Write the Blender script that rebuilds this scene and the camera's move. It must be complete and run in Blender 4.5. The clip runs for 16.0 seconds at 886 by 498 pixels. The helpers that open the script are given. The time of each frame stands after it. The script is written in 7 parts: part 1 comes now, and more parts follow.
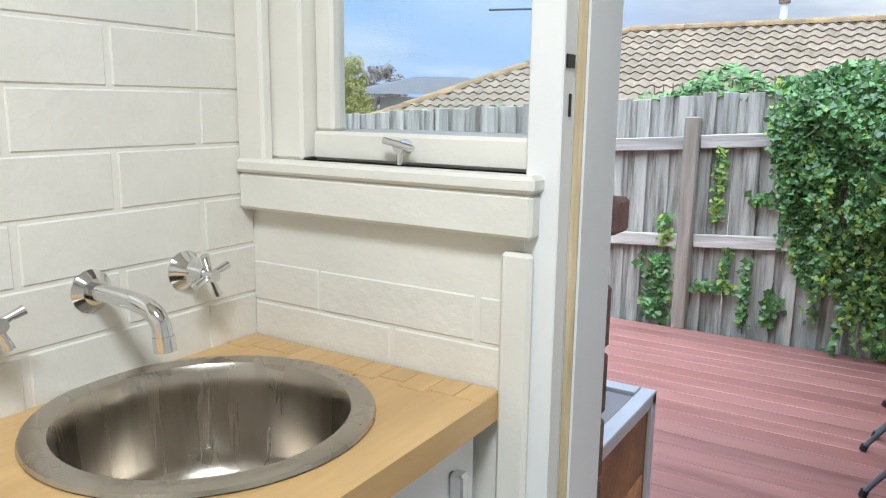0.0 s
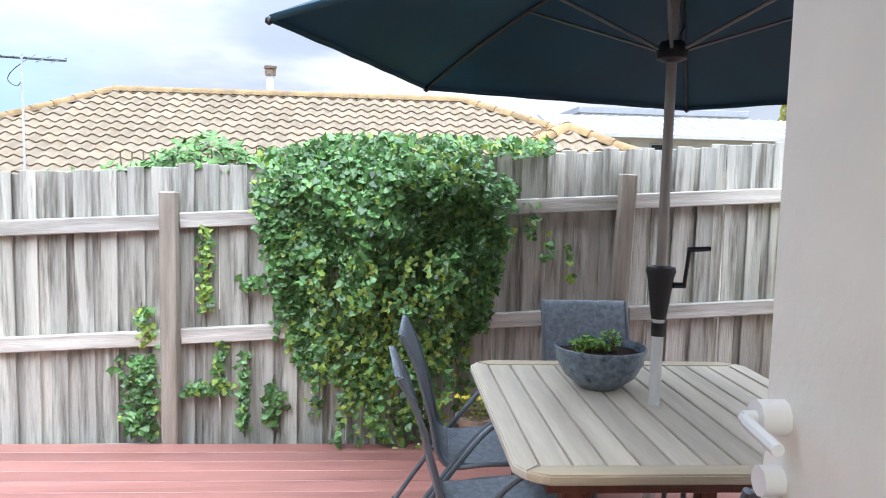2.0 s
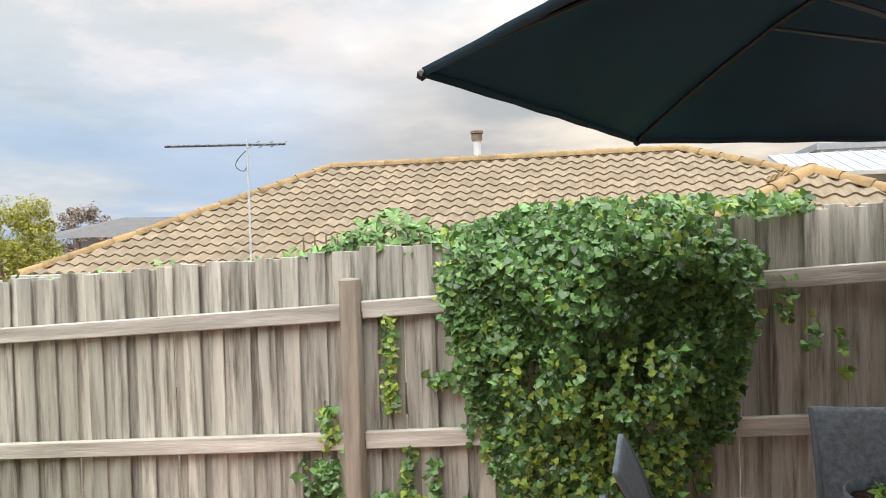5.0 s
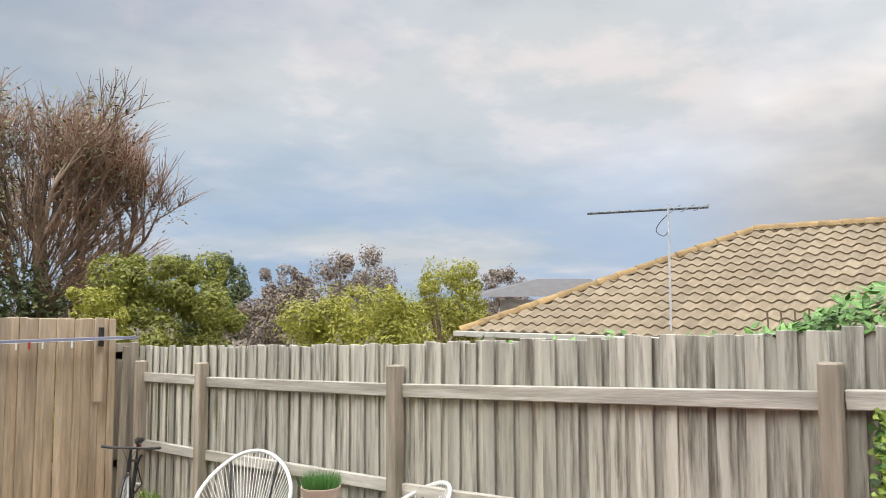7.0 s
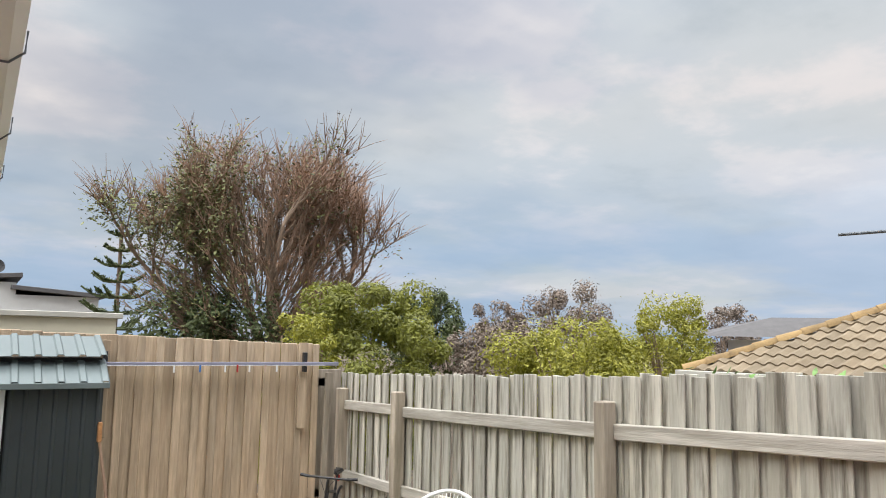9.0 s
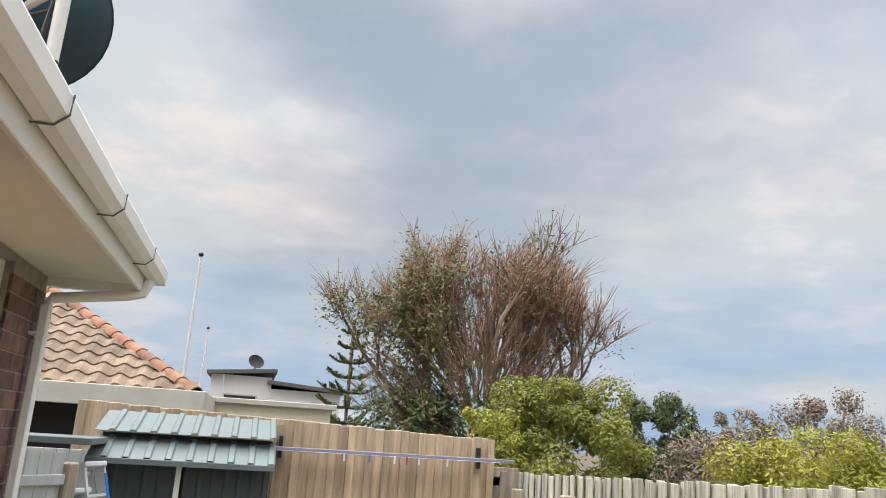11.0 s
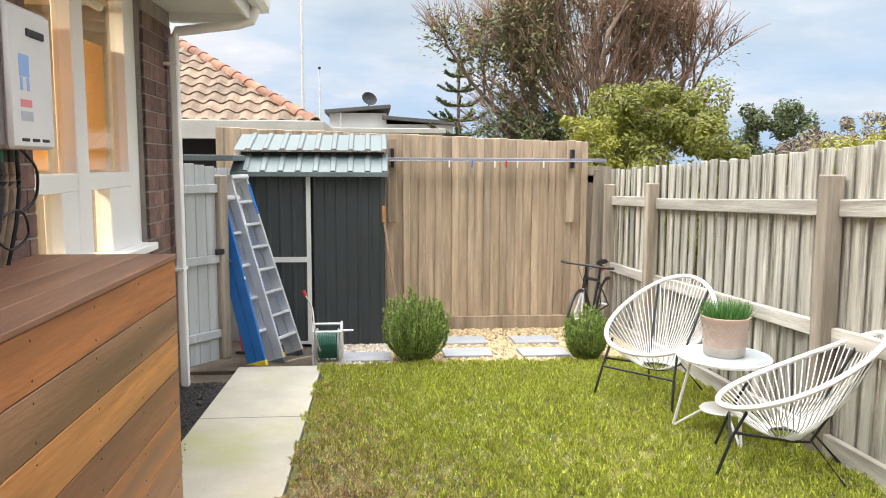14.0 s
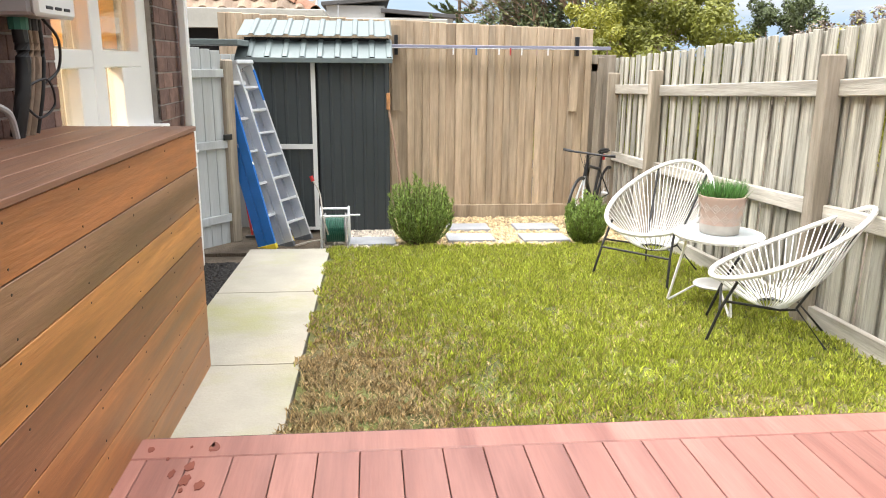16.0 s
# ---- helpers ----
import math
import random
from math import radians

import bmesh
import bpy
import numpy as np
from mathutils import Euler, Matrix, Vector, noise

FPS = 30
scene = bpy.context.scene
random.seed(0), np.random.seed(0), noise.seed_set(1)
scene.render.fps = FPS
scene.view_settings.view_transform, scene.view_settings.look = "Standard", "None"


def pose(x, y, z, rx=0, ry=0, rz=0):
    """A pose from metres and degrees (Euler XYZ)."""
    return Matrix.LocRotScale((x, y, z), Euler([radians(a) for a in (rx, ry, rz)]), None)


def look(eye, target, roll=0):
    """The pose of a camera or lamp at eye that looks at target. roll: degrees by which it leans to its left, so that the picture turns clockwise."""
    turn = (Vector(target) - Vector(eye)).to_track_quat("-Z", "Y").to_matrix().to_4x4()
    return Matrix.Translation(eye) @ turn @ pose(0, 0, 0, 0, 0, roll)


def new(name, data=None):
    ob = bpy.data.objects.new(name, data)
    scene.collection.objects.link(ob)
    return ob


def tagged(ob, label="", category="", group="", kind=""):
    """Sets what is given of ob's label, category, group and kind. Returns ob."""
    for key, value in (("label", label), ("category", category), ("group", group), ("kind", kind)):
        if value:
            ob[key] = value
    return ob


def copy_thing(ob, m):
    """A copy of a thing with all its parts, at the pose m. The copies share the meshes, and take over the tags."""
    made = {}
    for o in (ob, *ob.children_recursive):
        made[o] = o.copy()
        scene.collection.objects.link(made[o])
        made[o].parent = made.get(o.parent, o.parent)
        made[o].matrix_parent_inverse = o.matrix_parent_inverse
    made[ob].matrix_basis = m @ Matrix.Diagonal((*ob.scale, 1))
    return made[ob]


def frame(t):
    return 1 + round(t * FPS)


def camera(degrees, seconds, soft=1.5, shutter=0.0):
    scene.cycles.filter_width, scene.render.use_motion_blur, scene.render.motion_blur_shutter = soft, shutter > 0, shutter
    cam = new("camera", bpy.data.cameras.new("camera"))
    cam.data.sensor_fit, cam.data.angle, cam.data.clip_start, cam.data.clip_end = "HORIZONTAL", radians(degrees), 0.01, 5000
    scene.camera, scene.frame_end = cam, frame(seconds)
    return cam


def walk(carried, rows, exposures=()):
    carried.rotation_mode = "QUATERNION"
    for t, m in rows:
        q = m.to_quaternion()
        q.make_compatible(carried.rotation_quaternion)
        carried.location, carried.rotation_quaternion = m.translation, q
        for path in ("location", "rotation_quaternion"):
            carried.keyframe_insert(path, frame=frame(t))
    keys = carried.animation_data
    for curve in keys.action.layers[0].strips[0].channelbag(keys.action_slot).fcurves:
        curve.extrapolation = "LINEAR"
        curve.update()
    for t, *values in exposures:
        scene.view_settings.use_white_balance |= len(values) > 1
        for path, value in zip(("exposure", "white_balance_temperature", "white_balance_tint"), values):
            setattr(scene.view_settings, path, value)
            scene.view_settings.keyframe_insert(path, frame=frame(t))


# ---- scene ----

cam = camera(61.0, 16.0, soft=1.0)
PATH = [
    (0, (-1.166, 0.235, 1.587), (0.502, 1.272, 1.211), 0.7),
    (0.4, (-1.038, 0.304, 1.6), (0.82, 0.945, 1.232), 2.2),
    (0.5, (-1.004, 0.314, 1.601), (0.892, 0.845, 1.249), 2.1),
    (1, (-0.8, 0.313, 1.604), (1.171, 0.458, 1.295), 2.4),
    (1.5, (-0.53, 0.248, 1.643), (1.455, 0.248, 1.403), 1.9),
    (2, (-0.274, 0.271, 1.647), (1.712, 0.128, 1.459), 1.4),
    (2.5, (-0.048, 0.255, 1.677), (1.93, -0.005, 1.528), 0.7),
    (3, (0.213, 0.162, 1.678), (2.19, -0.112, 1.55), 0.3),
    (3.2, (0.293, 0.113, 1.685), (2.269, -0.166, 1.557), 0.0),
    (5.3, (0.472, 0.258, 1.758), (2.378, 0.862, 1.749), -1.58),
    (5.5, (0.458, 0.285, 1.768), (2.325, 1.003, 1.778), -1.38),
    (6, (0.429, 0.355, 1.791), (2.181, 1.318, 1.851), -0.97),
    (6.5, (0.416, 0.438, 1.804), (2.039, 1.602, 1.91), -0.64),
    (7, (0.448, 0.55, 1.807), (1.931, 1.885, 1.951), -0.08),
    (7.5, (0.532, 0.785, 1.789), (1.884, 2.249, 1.964), 0.57),
    (8, (0.677, 0.986, 1.762), (1.908, 2.548, 1.966), 1.38),
    (8.2, (0.723, 1.048, 1.758), (1.919, 2.637, 1.969), 1.78),
    (10.3, (1.525, 1.023, 1.63), (2.146, 2.887, 2.001), 3.1),
    (10.5, (1.585, 1.064, 1.637), (2.125, 2.944, 2.053), 4.6),
    (11, (1.735, 1.141, 1.642), (2.176, 3.031, 2.126), 3.7),
    (11.5, (1.831, 1.057, 1.644), (2.132, 2.975, 2.123), 1.1),
    (12, (1.834, 0.931, 1.579), (2.031, 2.893, 1.915), 1.0),
    (12.5, (1.728, 0.809, 1.518), (1.919, 2.797, 1.633), 0.9),
    (13, (1.715, 0.742, 1.472), (1.922, 2.731, 1.421), 0.7),
    (13.5, (1.792, 0.673, 1.448), (1.995, 2.657, 1.293), 0.5),
    (14, (1.829, 0.6, 1.409), (2.013, 2.578, 1.182), 0.3),
    (14.5, (1.854, 0.563, 1.384), (2.024, 2.535, 1.093), 0.4),
    (15, (1.849, 0.551, 1.357), (2.008, 2.513, 1.004), 0.5),
    (15.5, (1.781, 0.494, 1.348), (1.945, 2.443, 0.928), 0.5),
    (16, (1.762, 0.424, 1.305), (1.947, 2.355, 0.819), 0.5),
]
walk(cam, [(t, look(eye, aim, roll)) for t, eye, aim, roll in PATH], [(0, 1.05, 5250, 8), (1.0, 1.4, 5350, 10), (3.2, 1.45, 5800, 10), (5.3, 0.85, 6600, 10), (8.2, 0.72, 6500, 10), (11.5, 0.82, 6600, 10), (13.0, 1.05, 6600, 10), (14.5, 1.25, 6600, 10), (16, 1.4, 6700, 10)])

# ---- world and sun ----
world = bpy.data.worlds.new("sky")
scene.world = world
world.use_nodes = True


def build_sky():
    nt = world.node_tree
    nt.nodes.clear()
    N, L = nt.nodes.new, nt.links.new
    out, bg = N("ShaderNodeOutputWorld"), N("ShaderNodeBackground")
    sky = N("ShaderNodeTexSky")
    sky.sky_type, sky.sun_disc = "NISHITA", False
    sky.sun_elevation, sky.sun_rotation = radians(16), radians(95)
    sky.air_density, sky.dust_density = 1.0, 1.5
    co, sep = N("ShaderNodeTexCoord"), N("ShaderNodeSeparateXYZ")
    L(co.outputs["Generated"], sep.inputs[0])
    up = N("ShaderNodeMath")
    up.operation, up.inputs[1].default_value = "MAXIMUM", 0.0
    L(sep.outputs[2], up.inputs[0])
    lift = N("ShaderNodeMath")
    lift.operation, lift.inputs[1].default_value = "ADD", 0.16
    L(up.outputs[0], lift.inputs[0])
    flat = N("ShaderNodeCombineXYZ")
    for n in (0, 1):
        d = N("ShaderNodeMath")
        d.operation = "DIVIDE"
        L(sep.outputs[n], d.inputs[0])
        L(lift.outputs[0], d.inputs[1])
        L(d.outputs[0], flat.inputs[n])
    flat.inputs[2].default_value = 3.1

    def noise_at(scale, detail, rough, w):
        n = N("ShaderNodeTexNoise")
        n.noise_dimensions = "3D"
        off = N("ShaderNodeVectorMath")
        off.operation, off.inputs[1].default_value = "ADD", (w, w * 1.7, w)
        L(flat.outputs[0], off.inputs[0])
        L(off.outputs[0], n.inputs["Vector"])
        n.inputs["Scale"].default_value, n.inputs["Detail"].default_value = scale, detail
        n.inputs["Roughness"].default_value = rough
        return n.outputs[0]

    def ramp(value, stops):
        r = N("ShaderNodeValToRGB")
        r.color_ramp.interpolation = "EASE"
        while len(r.color_ramp.elements) < len(stops):
            r.color_ramp.elements.new(0.5)
        for e, (p, c) in zip(r.color_ramp.elements, stops):
            e.position, e.color = p, (*c, 1)
        L(value, r.inputs[0])
        return r.outputs[0]

    def mix(fac, a, b, kind="MIX"):
        m = N("ShaderNodeMix")
        m.data_type, m.blend_type = "RGBA", kind
        for socket, v in ((m.inputs[0], fac), (m.inputs[6], a), (m.inputs[7], b)):
            if hasattr(v, "links"):
                L(v, socket)
            else:
                socket.default_value = v
        return m.outputs[2]

    # Broken cloud: pale tops, blue-grey undersides, thin gaps with clear blue low down.
    cloud = ramp(noise_at(1.0, 7, 0.58, 2.0), [(0.30, SKY_DARK), (0.47, SKY_MID), (0.56, SKY_PALE), (0.70, SKY_WHITE)])
    tint = ramp(noise_at(0.45, 3, 0.5, 7.0), [(0.40, (1, 1, 1)), (0.62, (1.06, 1.0, 0.95))])
    cloud = mix(1.0, cloud, tint, "MULTIPLY")
    scaled = mix(1.0, sky.outputs[0], (0.10, 0.105, 0.12, 1), "MULTIPLY")
    open_sky = ramp(noise_at(0.9, 4, 0.5, 11.0), [(0.42, (0, 0, 0)), (0.62, (0.45, 0.45, 0.45))])
    body = mix(open_sky, cloud, scaled)
    # A blue band lies low in the sky away from the sun, and a bright one towards it.
    low = ramp(up.outputs[0], [(0.0, (1, 1, 1)), (0.10, (0.85, 0.85, 0.85)), (0.26, (0, 0, 0))])
    side = N("ShaderNodeVectorMath")
    side.operation, side.inputs[1].default_value = "DOT_PRODUCT", (0.985, -0.17, 0.0)
    L(co.outputs["Generated"], side.inputs[0])
    toward = ramp(side.outputs["Value"], [(0.55, BAND_FAR), (0.80, BAND_MID), (0.93, BAND_SUN)])
    streak = ramp(noise_at(0.55, 5, 0.6, 4.0), [(0.40, (0.35, 0.35, 0.35)), (0.58, (0.9, 0.9, 0.9))])
    body = mix(mix(1.0, low, streak, "MULTIPLY"), body, toward)
    glow = ramp(side.outputs["Value"], [(0.80, (0, 0, 0)), (0.97, (0.75, 0.75, 0.75))])
    upper = ramp(up.outputs[0], [(0.0, (1, 1, 1)), (0.16, (0.9, 0.9, 0.9)), (0.42, (0, 0, 0))])
    body = mix(mix(1.0, glow, upper, "MULTIPLY"), body, (*SKY_GLOW, 1))
    # An overcast sky is brightest overhead.
    lift_up = ramp(up.outputs[0], [(0.0, (0.25, 0.25, 0.25)), (0.52, (0.27, 0.27, 0.27)), (0.82, (1.0, 1.0, 1.0))])
    body = mix(1.0, body, lift_up, "MULTIPLY")
    L(body, bg.inputs[0])
    bg.inputs[1].default_value = SKY_STRENGTH
    L(bg.outputs[0], out.inputs[0])


SKY_DARK, SKY_MID = (0.46, 0.525, 0.575), (0.57, 0.625, 0.675)
SKY_PALE, SKY_WHITE = (0.70, 0.705, 0.735), (0.88, 0.85, 0.835)
BAND_FAR, BAND_MID, BAND_SUN = (0.34, 0.48, 0.67), (0.40, 0.53, 0.72), (0.46, 0.475, 0.51)
SKY_GLOW, SKY_STRENGTH = (0.37, 0.375, 0.38), 2.5
build_sky()
sun = new("sun", bpy.data.lights.new("sun", "SUN"))
sun.data.energy, sun.data.angle, sun.data.color = 2.9, radians(80), (1.0, 0.97, 0.93)
sun.matrix_world = look((-2.8, 1.3, 9), (0.8, 1.2, 0))
# Warm ceiling lamps of the laundry and of the room behind the big window.
room_lamp = new("room_lamp", bpy.data.lights.new("room_lamp", "AREA"))
room_lamp.data.energy, room_lamp.data.size, room_lamp.data.color = 55, 0.5, (1.0, 0.82, 0.55)
room_lamp.matrix_world = pose(-0.9, 4.6, 2.46)
lamp = new("laundry_lamp", bpy.data.lights.new("laundry_lamp", "AREA"))
lamp.data.energy, lamp.data.size, lamp.data.color = 15, 0.35, (1.0, 0.93, 0.80)
lamp.matrix_world = pose(-1.3, 0.2, 2.58)


# ---- materials ----
def material(name, color, rough=0.6, metal=0.0, vary=0.25, scale=6.0, fine=60.0, bump=0.15, stretch=(1, 1, 1), tint=None,
             piece=0.0, island=0.0, dirt=None, dirt_amount=0.5, dirt_scale=1.5, clear=0.0, bump_dist=0.01):
    m = bpy.data.materials.new(name)
    m.use_nodes = True
    nt = m.node_tree
    N, L = nt.nodes.new, nt.links.new
    b = nt.nodes["Principled BSDF"]
    co, mp = N("ShaderNodeTexCoord"), N("ShaderNodeMapping")
    mp.inputs["Scale"].default_value = stretch
    L(co.outputs["Object"], mp.inputs[0])
    vec = mp.outputs[0]
    rnd = None
    if piece or island:
        src = N("ShaderNodeObjectInfo").outputs["Random"] if piece else N("ShaderNodeNewGeometry").outputs["Random Per Island"]
        mul = N("ShaderNodeMath")
        mul.operation, mul.inputs[1].default_value = "MULTIPLY", 37.0
        L(src, mul.inputs[0])
        add = N("ShaderNodeVectorMath")
        add.operation = "ADD"
        L(vec, add.inputs[0])
        L(mul.outputs[0], add.inputs[1])
        vec, rnd = add.outputs[0], src

    def noise_tex(s, detail):
        n = N("ShaderNodeTexNoise")
        n.inputs["Scale"].default_value, n.inputs["Detail"].default_value = s, detail
        n.inputs["Roughness"].default_value = 0.6
        L(vec, n.inputs["Vector"])
        return n.outputs[0]

    def mix(fac, a, c, kind="MIX"):
        x = N("ShaderNodeMix")
        x.data_type, x.blend_type = "RGBA", kind
        for socket, v in ((x.inputs[0], fac), (x.inputs[6], a), (x.inputs[7], c)):
            if hasattr(v, "links"):
                L(v, socket)
            elif isinstance(v, tuple):
                socket.default_value = (*v, 1)
            else:
                socket.default_value = v
        return x.outputs[2]

    def span(value, lo, hi, a=0.3, c=0.7):
        r = N("ShaderNodeMapRange")
        r.inputs[1].default_value, r.inputs[2].default_value = a, c
        r.inputs[3].default_value, r.inputs[4].default_value = lo, hi
        L(value, r.inputs[0])
        return r.outputs[0]

    big, small = noise_tex(scale, 4), noise_tex(fine, 3)
    dark = tuple(v * (1 - vary) for v in color)
    light = tuple(min(1, v * (1 + vary * 0.8)) for v in (tint or color))
    col = mix(span(big, 0, 1), dark, light)
    col = mix(span(small, 0, vary * 0.9), col, tuple(v * 0.55 for v in color))
    if rnd is not None:
        amount = piece or island
        g = N("ShaderNodeCombineColor")
        for n in range(3):
            L(span(rnd, 1 - amount, 1 + amount * (0.8, 0.7, 0.6)[n], 0, 1), g.inputs[n])
        col = mix(1.0, col, g.outputs[0], "MULTIPLY")
    if dirt:
        d = N("ShaderNodeTexNoise")
        d.inputs["Scale"].default_value, d.inputs["Detail"].default_value = dirt_scale, 5
        d.inputs["Roughness"].default_value = 0.65
        L(vec, d.inputs["Vector"])
        col = mix(span(d.outputs[0], 0, dirt_amount, 0.48, 0.68), col, dirt)
    L(col, b.inputs["Base Color"])
    b.inputs["Metallic"].default_value = metal
    L(span(big, max(0.03, rough - 0.08), min(1, rough + 0.1)), b.inputs["Roughness"])
    if clear:
        b.inputs["Coat Weight"].default_value, b.inputs["Coat Roughness"].default_value = clear, 0.15
    if bump:
        bp = N("ShaderNodeBump")
        bp.inputs["Strength"].default_value, bp.inputs["Distance"].default_value = bump, bump_dist
        both = N("ShaderNodeMath")
        both.operation = "ADD"
        L(big, both.inputs[0])
        L(small, both.inputs[1])
        L(both.outputs[0], bp.inputs["Height"])
        L(bp.outputs[0], b.inputs["Normal"])
    return m


def glass(name, tint=(0.95, 0.97, 0.97), rough=0.02):
    m = bpy.data.materials.new(name)
    m.use_nodes = True
    nt = m.node_tree
    nt.nodes.clear()
    out, mixer, facing, power, share = (nt.nodes.new("ShaderNode" + k) for k in ("OutputMaterial", "MixShader", "LayerWeight", "Math", "MapRange"))
    clear, gloss = nt.nodes.new("ShaderNodeBsdfTransparent"), nt.nodes.new("ShaderNodeBsdfGlossy")
    clear.inputs[0].default_value, gloss.inputs["Roughness"].default_value = (*tint, 1), rough
    facing.inputs[0].default_value = 0.5
    power.operation, power.inputs[1].default_value = "POWER", 5.0
    share.inputs[3].default_value, share.inputs[4].default_value = 0.04, 1.0
    nt.links.new(facing.outputs["Facing"], power.inputs[0])
    nt.links.new(power.outputs[0], share.inputs[0])
    nt.links.new(share.outputs[0], mixer.inputs[0])
    nt.links.new(clear.outputs[0], mixer.inputs[1])
    nt.links.new(gloss.outputs[0], mixer.inputs[2])
    nt.links.new(mixer.outputs[0], out.inputs[0])
    return m


def let_through(m, color, amount):
    """Cloth that lets some light through."""
    nt = m.node_tree
    out = next(n for n in nt.nodes if n.type == "OUTPUT_MATERIAL")
    glow, mixer = nt.nodes.new("ShaderNodeBsdfTranslucent"), nt.nodes.new("ShaderNodeMixShader")
    glow.inputs[0].default_value, mixer.inputs[0].default_value = (*color, 1), amount
    nt.links.new(nt.nodes["Principled BSDF"].outputs[0], mixer.inputs[1])
    nt.links.new(glow.outputs[0], mixer.inputs[2])
    nt.links.new(mixer.outputs[0], out.inputs[0])


UPR = (6, 6, 0.5)      # grain that runs upright
LONG_Y = (6, 0.45, 6)  # grain that runs along y
LONG_X = (0.45, 6, 6)
PALING = material("weathered_paling", (0.43, 0.415, 0.35), 0.88, vary=0.28, scale=1.4, fine=16, bump=0.6, stretch=(6, 6, 0.45), tint=(0.55, 0.535, 0.47), piece=0.20, dirt=(0.10, 0.085, 0.065), dirt_amount=0.9, dirt_scale=2.6)
RAIL = material("weathered_rail", (0.46, 0.43, 0.36), 0.85, vary=0.35, scale=2.5, fine=16, bump=0.4, stretch=LONG_Y, tint=(0.55, 0.52, 0.47), piece=0.15, dirt=(0.24, 0.21, 0.18), dirt_amount=0.5)
POST = material("weathered_post", (0.40, 0.335, 0.255), 0.85, vary=0.40, scale=2.4, fine=14, bump=0.4, stretch=UPR, tint=(0.40, 0.35, 0.285), piece=0.12, dirt=(0.15, 0.12, 0.10), dirt_amount=0.4)
PINE = material("treated_pine", (0.47, 0.36, 0.25), 0.75, vary=0.35, scale=2.0, fine=12, bump=0.4, stretch=UPR, tint=(0.54, 0.43, 0.31), piece=0.20, dirt=(0.34, 0.23, 0.14), dirt_amount=0.45, dirt_scale=1.3)
DECK = material("deck_stain", (0.305, 0.13, 0.108), 0.36, vary=0.30, scale=1.6, fine=12, bump=0.15, stretch=LONG_Y, tint=(0.35, 0.172, 0.142), piece=0.14, dirt=(0.22, 0.075, 0.055), dirt_amount=0.45, dirt_scale=0.8)
MERBAU = material("oiled_hardwood", (0.36, 0.155, 0.055), 0.42, vary=0.5, scale=1.3, fine=10, bump=0.25, stretch=LONG_Y, tint=(0.50, 0.26, 0.11), piece=0.36, dirt=(0.17, 0.075, 0.045), dirt_amount=0.55, dirt_scale=0.9)
BRICK = material("brown_brick", (0.16, 0.09, 0.075), 0.85, vary=0.35, scale=9, fine=90, bump=0.5, piece=0.3, tint=(0.21, 0.13, 0.11))
MORTAR = material("mortar", (0.30, 0.27, 0.25), 0.95, vary=0.2, scale=12, fine=120, bump=0.4)
WHITE_TRIM = material("white_gloss_paint", (0.84, 0.84, 0.83), 0.42, vary=0.02, scale=4, fine=40, bump=0.01)
CREAM = material("cream_paint", (0.82, 0.795, 0.725), 0.45, vary=0.06, scale=5, fine=40, bump=0.12)
SOFFIT = material("soffit_board", (0.72, 0.71, 0.68), 0.6, vary=0.07, scale=2, fine=30, bump=0.06)
LAWN = material("lawn_soil", (0.075, 0.08, 0.024), 0.95, vary=0.45, scale=2.5, fine=55, bump=0.8, tint=(0.20, 0.22, 0.06), bump_dist=0.03, dirt=(0.27, 0.20, 0.10), dirt_amount=0.7, dirt_scale=1.0)
CONCRETE = material("worn_concrete", (0.40, 0.375, 0.31), 0.9, vary=0.16, scale=2.0, fine=70, bump=0.25, dirt=(0.33, 0.33, 0.15), dirt_amount=0.7, dirt_scale=1.1)
EARTH = material("bare_earth", (0.13, 0.10, 0.07), 0.95, vary=0.4, scale=4, fine=60, bump=0.8, bump_dist=0.03)
GRAVEL = material("yellow_gravel", (0.55, 0.40, 0.20), 0.8, vary=0.3, scale=30, fine=90, bump=0.3, island=0.45, tint=(0.62, 0.50, 0.32))
PAVER = material("bluestone_paver", (0.34, 0.35, 0.37), 0.85, vary=0.12, scale=5, fine=120, bump=0.3)
MULCH = material("black_mulch", (0.022, 0.02, 0.019), 0.9, vary=0.4, scale=20, fine=80, bump=0.3, island=0.5)
SHED = material("charcoal_steel", (0.045, 0.055, 0.06), 0.45, vary=0.15, scale=2, fine=60, bump=0.03)
ZINC = material("zinc_steel", (0.145, 0.178, 0.18), 0.5, metal=0.1, vary=0.12, scale=3, fine=40, bump=0.05)
TILE = material("roof_tile", (0.235, 0.178, 0.108), 0.85, vary=0.22, scale=3, fine=40, bump=0.3, piece=0.14, tint=(0.24, 0.195, 0.135))
TILE_REST = material("roof_tile_rest", (0.235, 0.178, 0.108), 0.85, vary=0.22, scale=3, fine=40, bump=0.3, island=0.14, tint=(0.24, 0.195, 0.135))
RIDGE = material("ridge_tile", (0.27, 0.175, 0.08), 0.9, vary=0.35, scale=3, fine=30, bump=0.4, tint=(0.32, 0.22, 0.10), piece=0.15)
TERRA = material("terracotta_tile", (0.215, 0.14, 0.092), 0.85, vary=0.35, scale=3, fine=40, bump=0.3, island=0.25, tint=(0.27, 0.205, 0.15))
CHARCOAL_TILE = material("grey_tile", (0.12, 0.115, 0.115), 0.8, vary=0.2, scale=3, fine=40, bump=0.2)
RENDERED = material("cream_render", (0.68, 0.64, 0.50), 0.85, vary=0.08, scale=2, fine=60, bump=0.1)
WHITE_WALL = material("white_render", (0.72, 0.72, 0.70), 0.8, vary=0.06, scale=2, fine=60, bump=0.1)
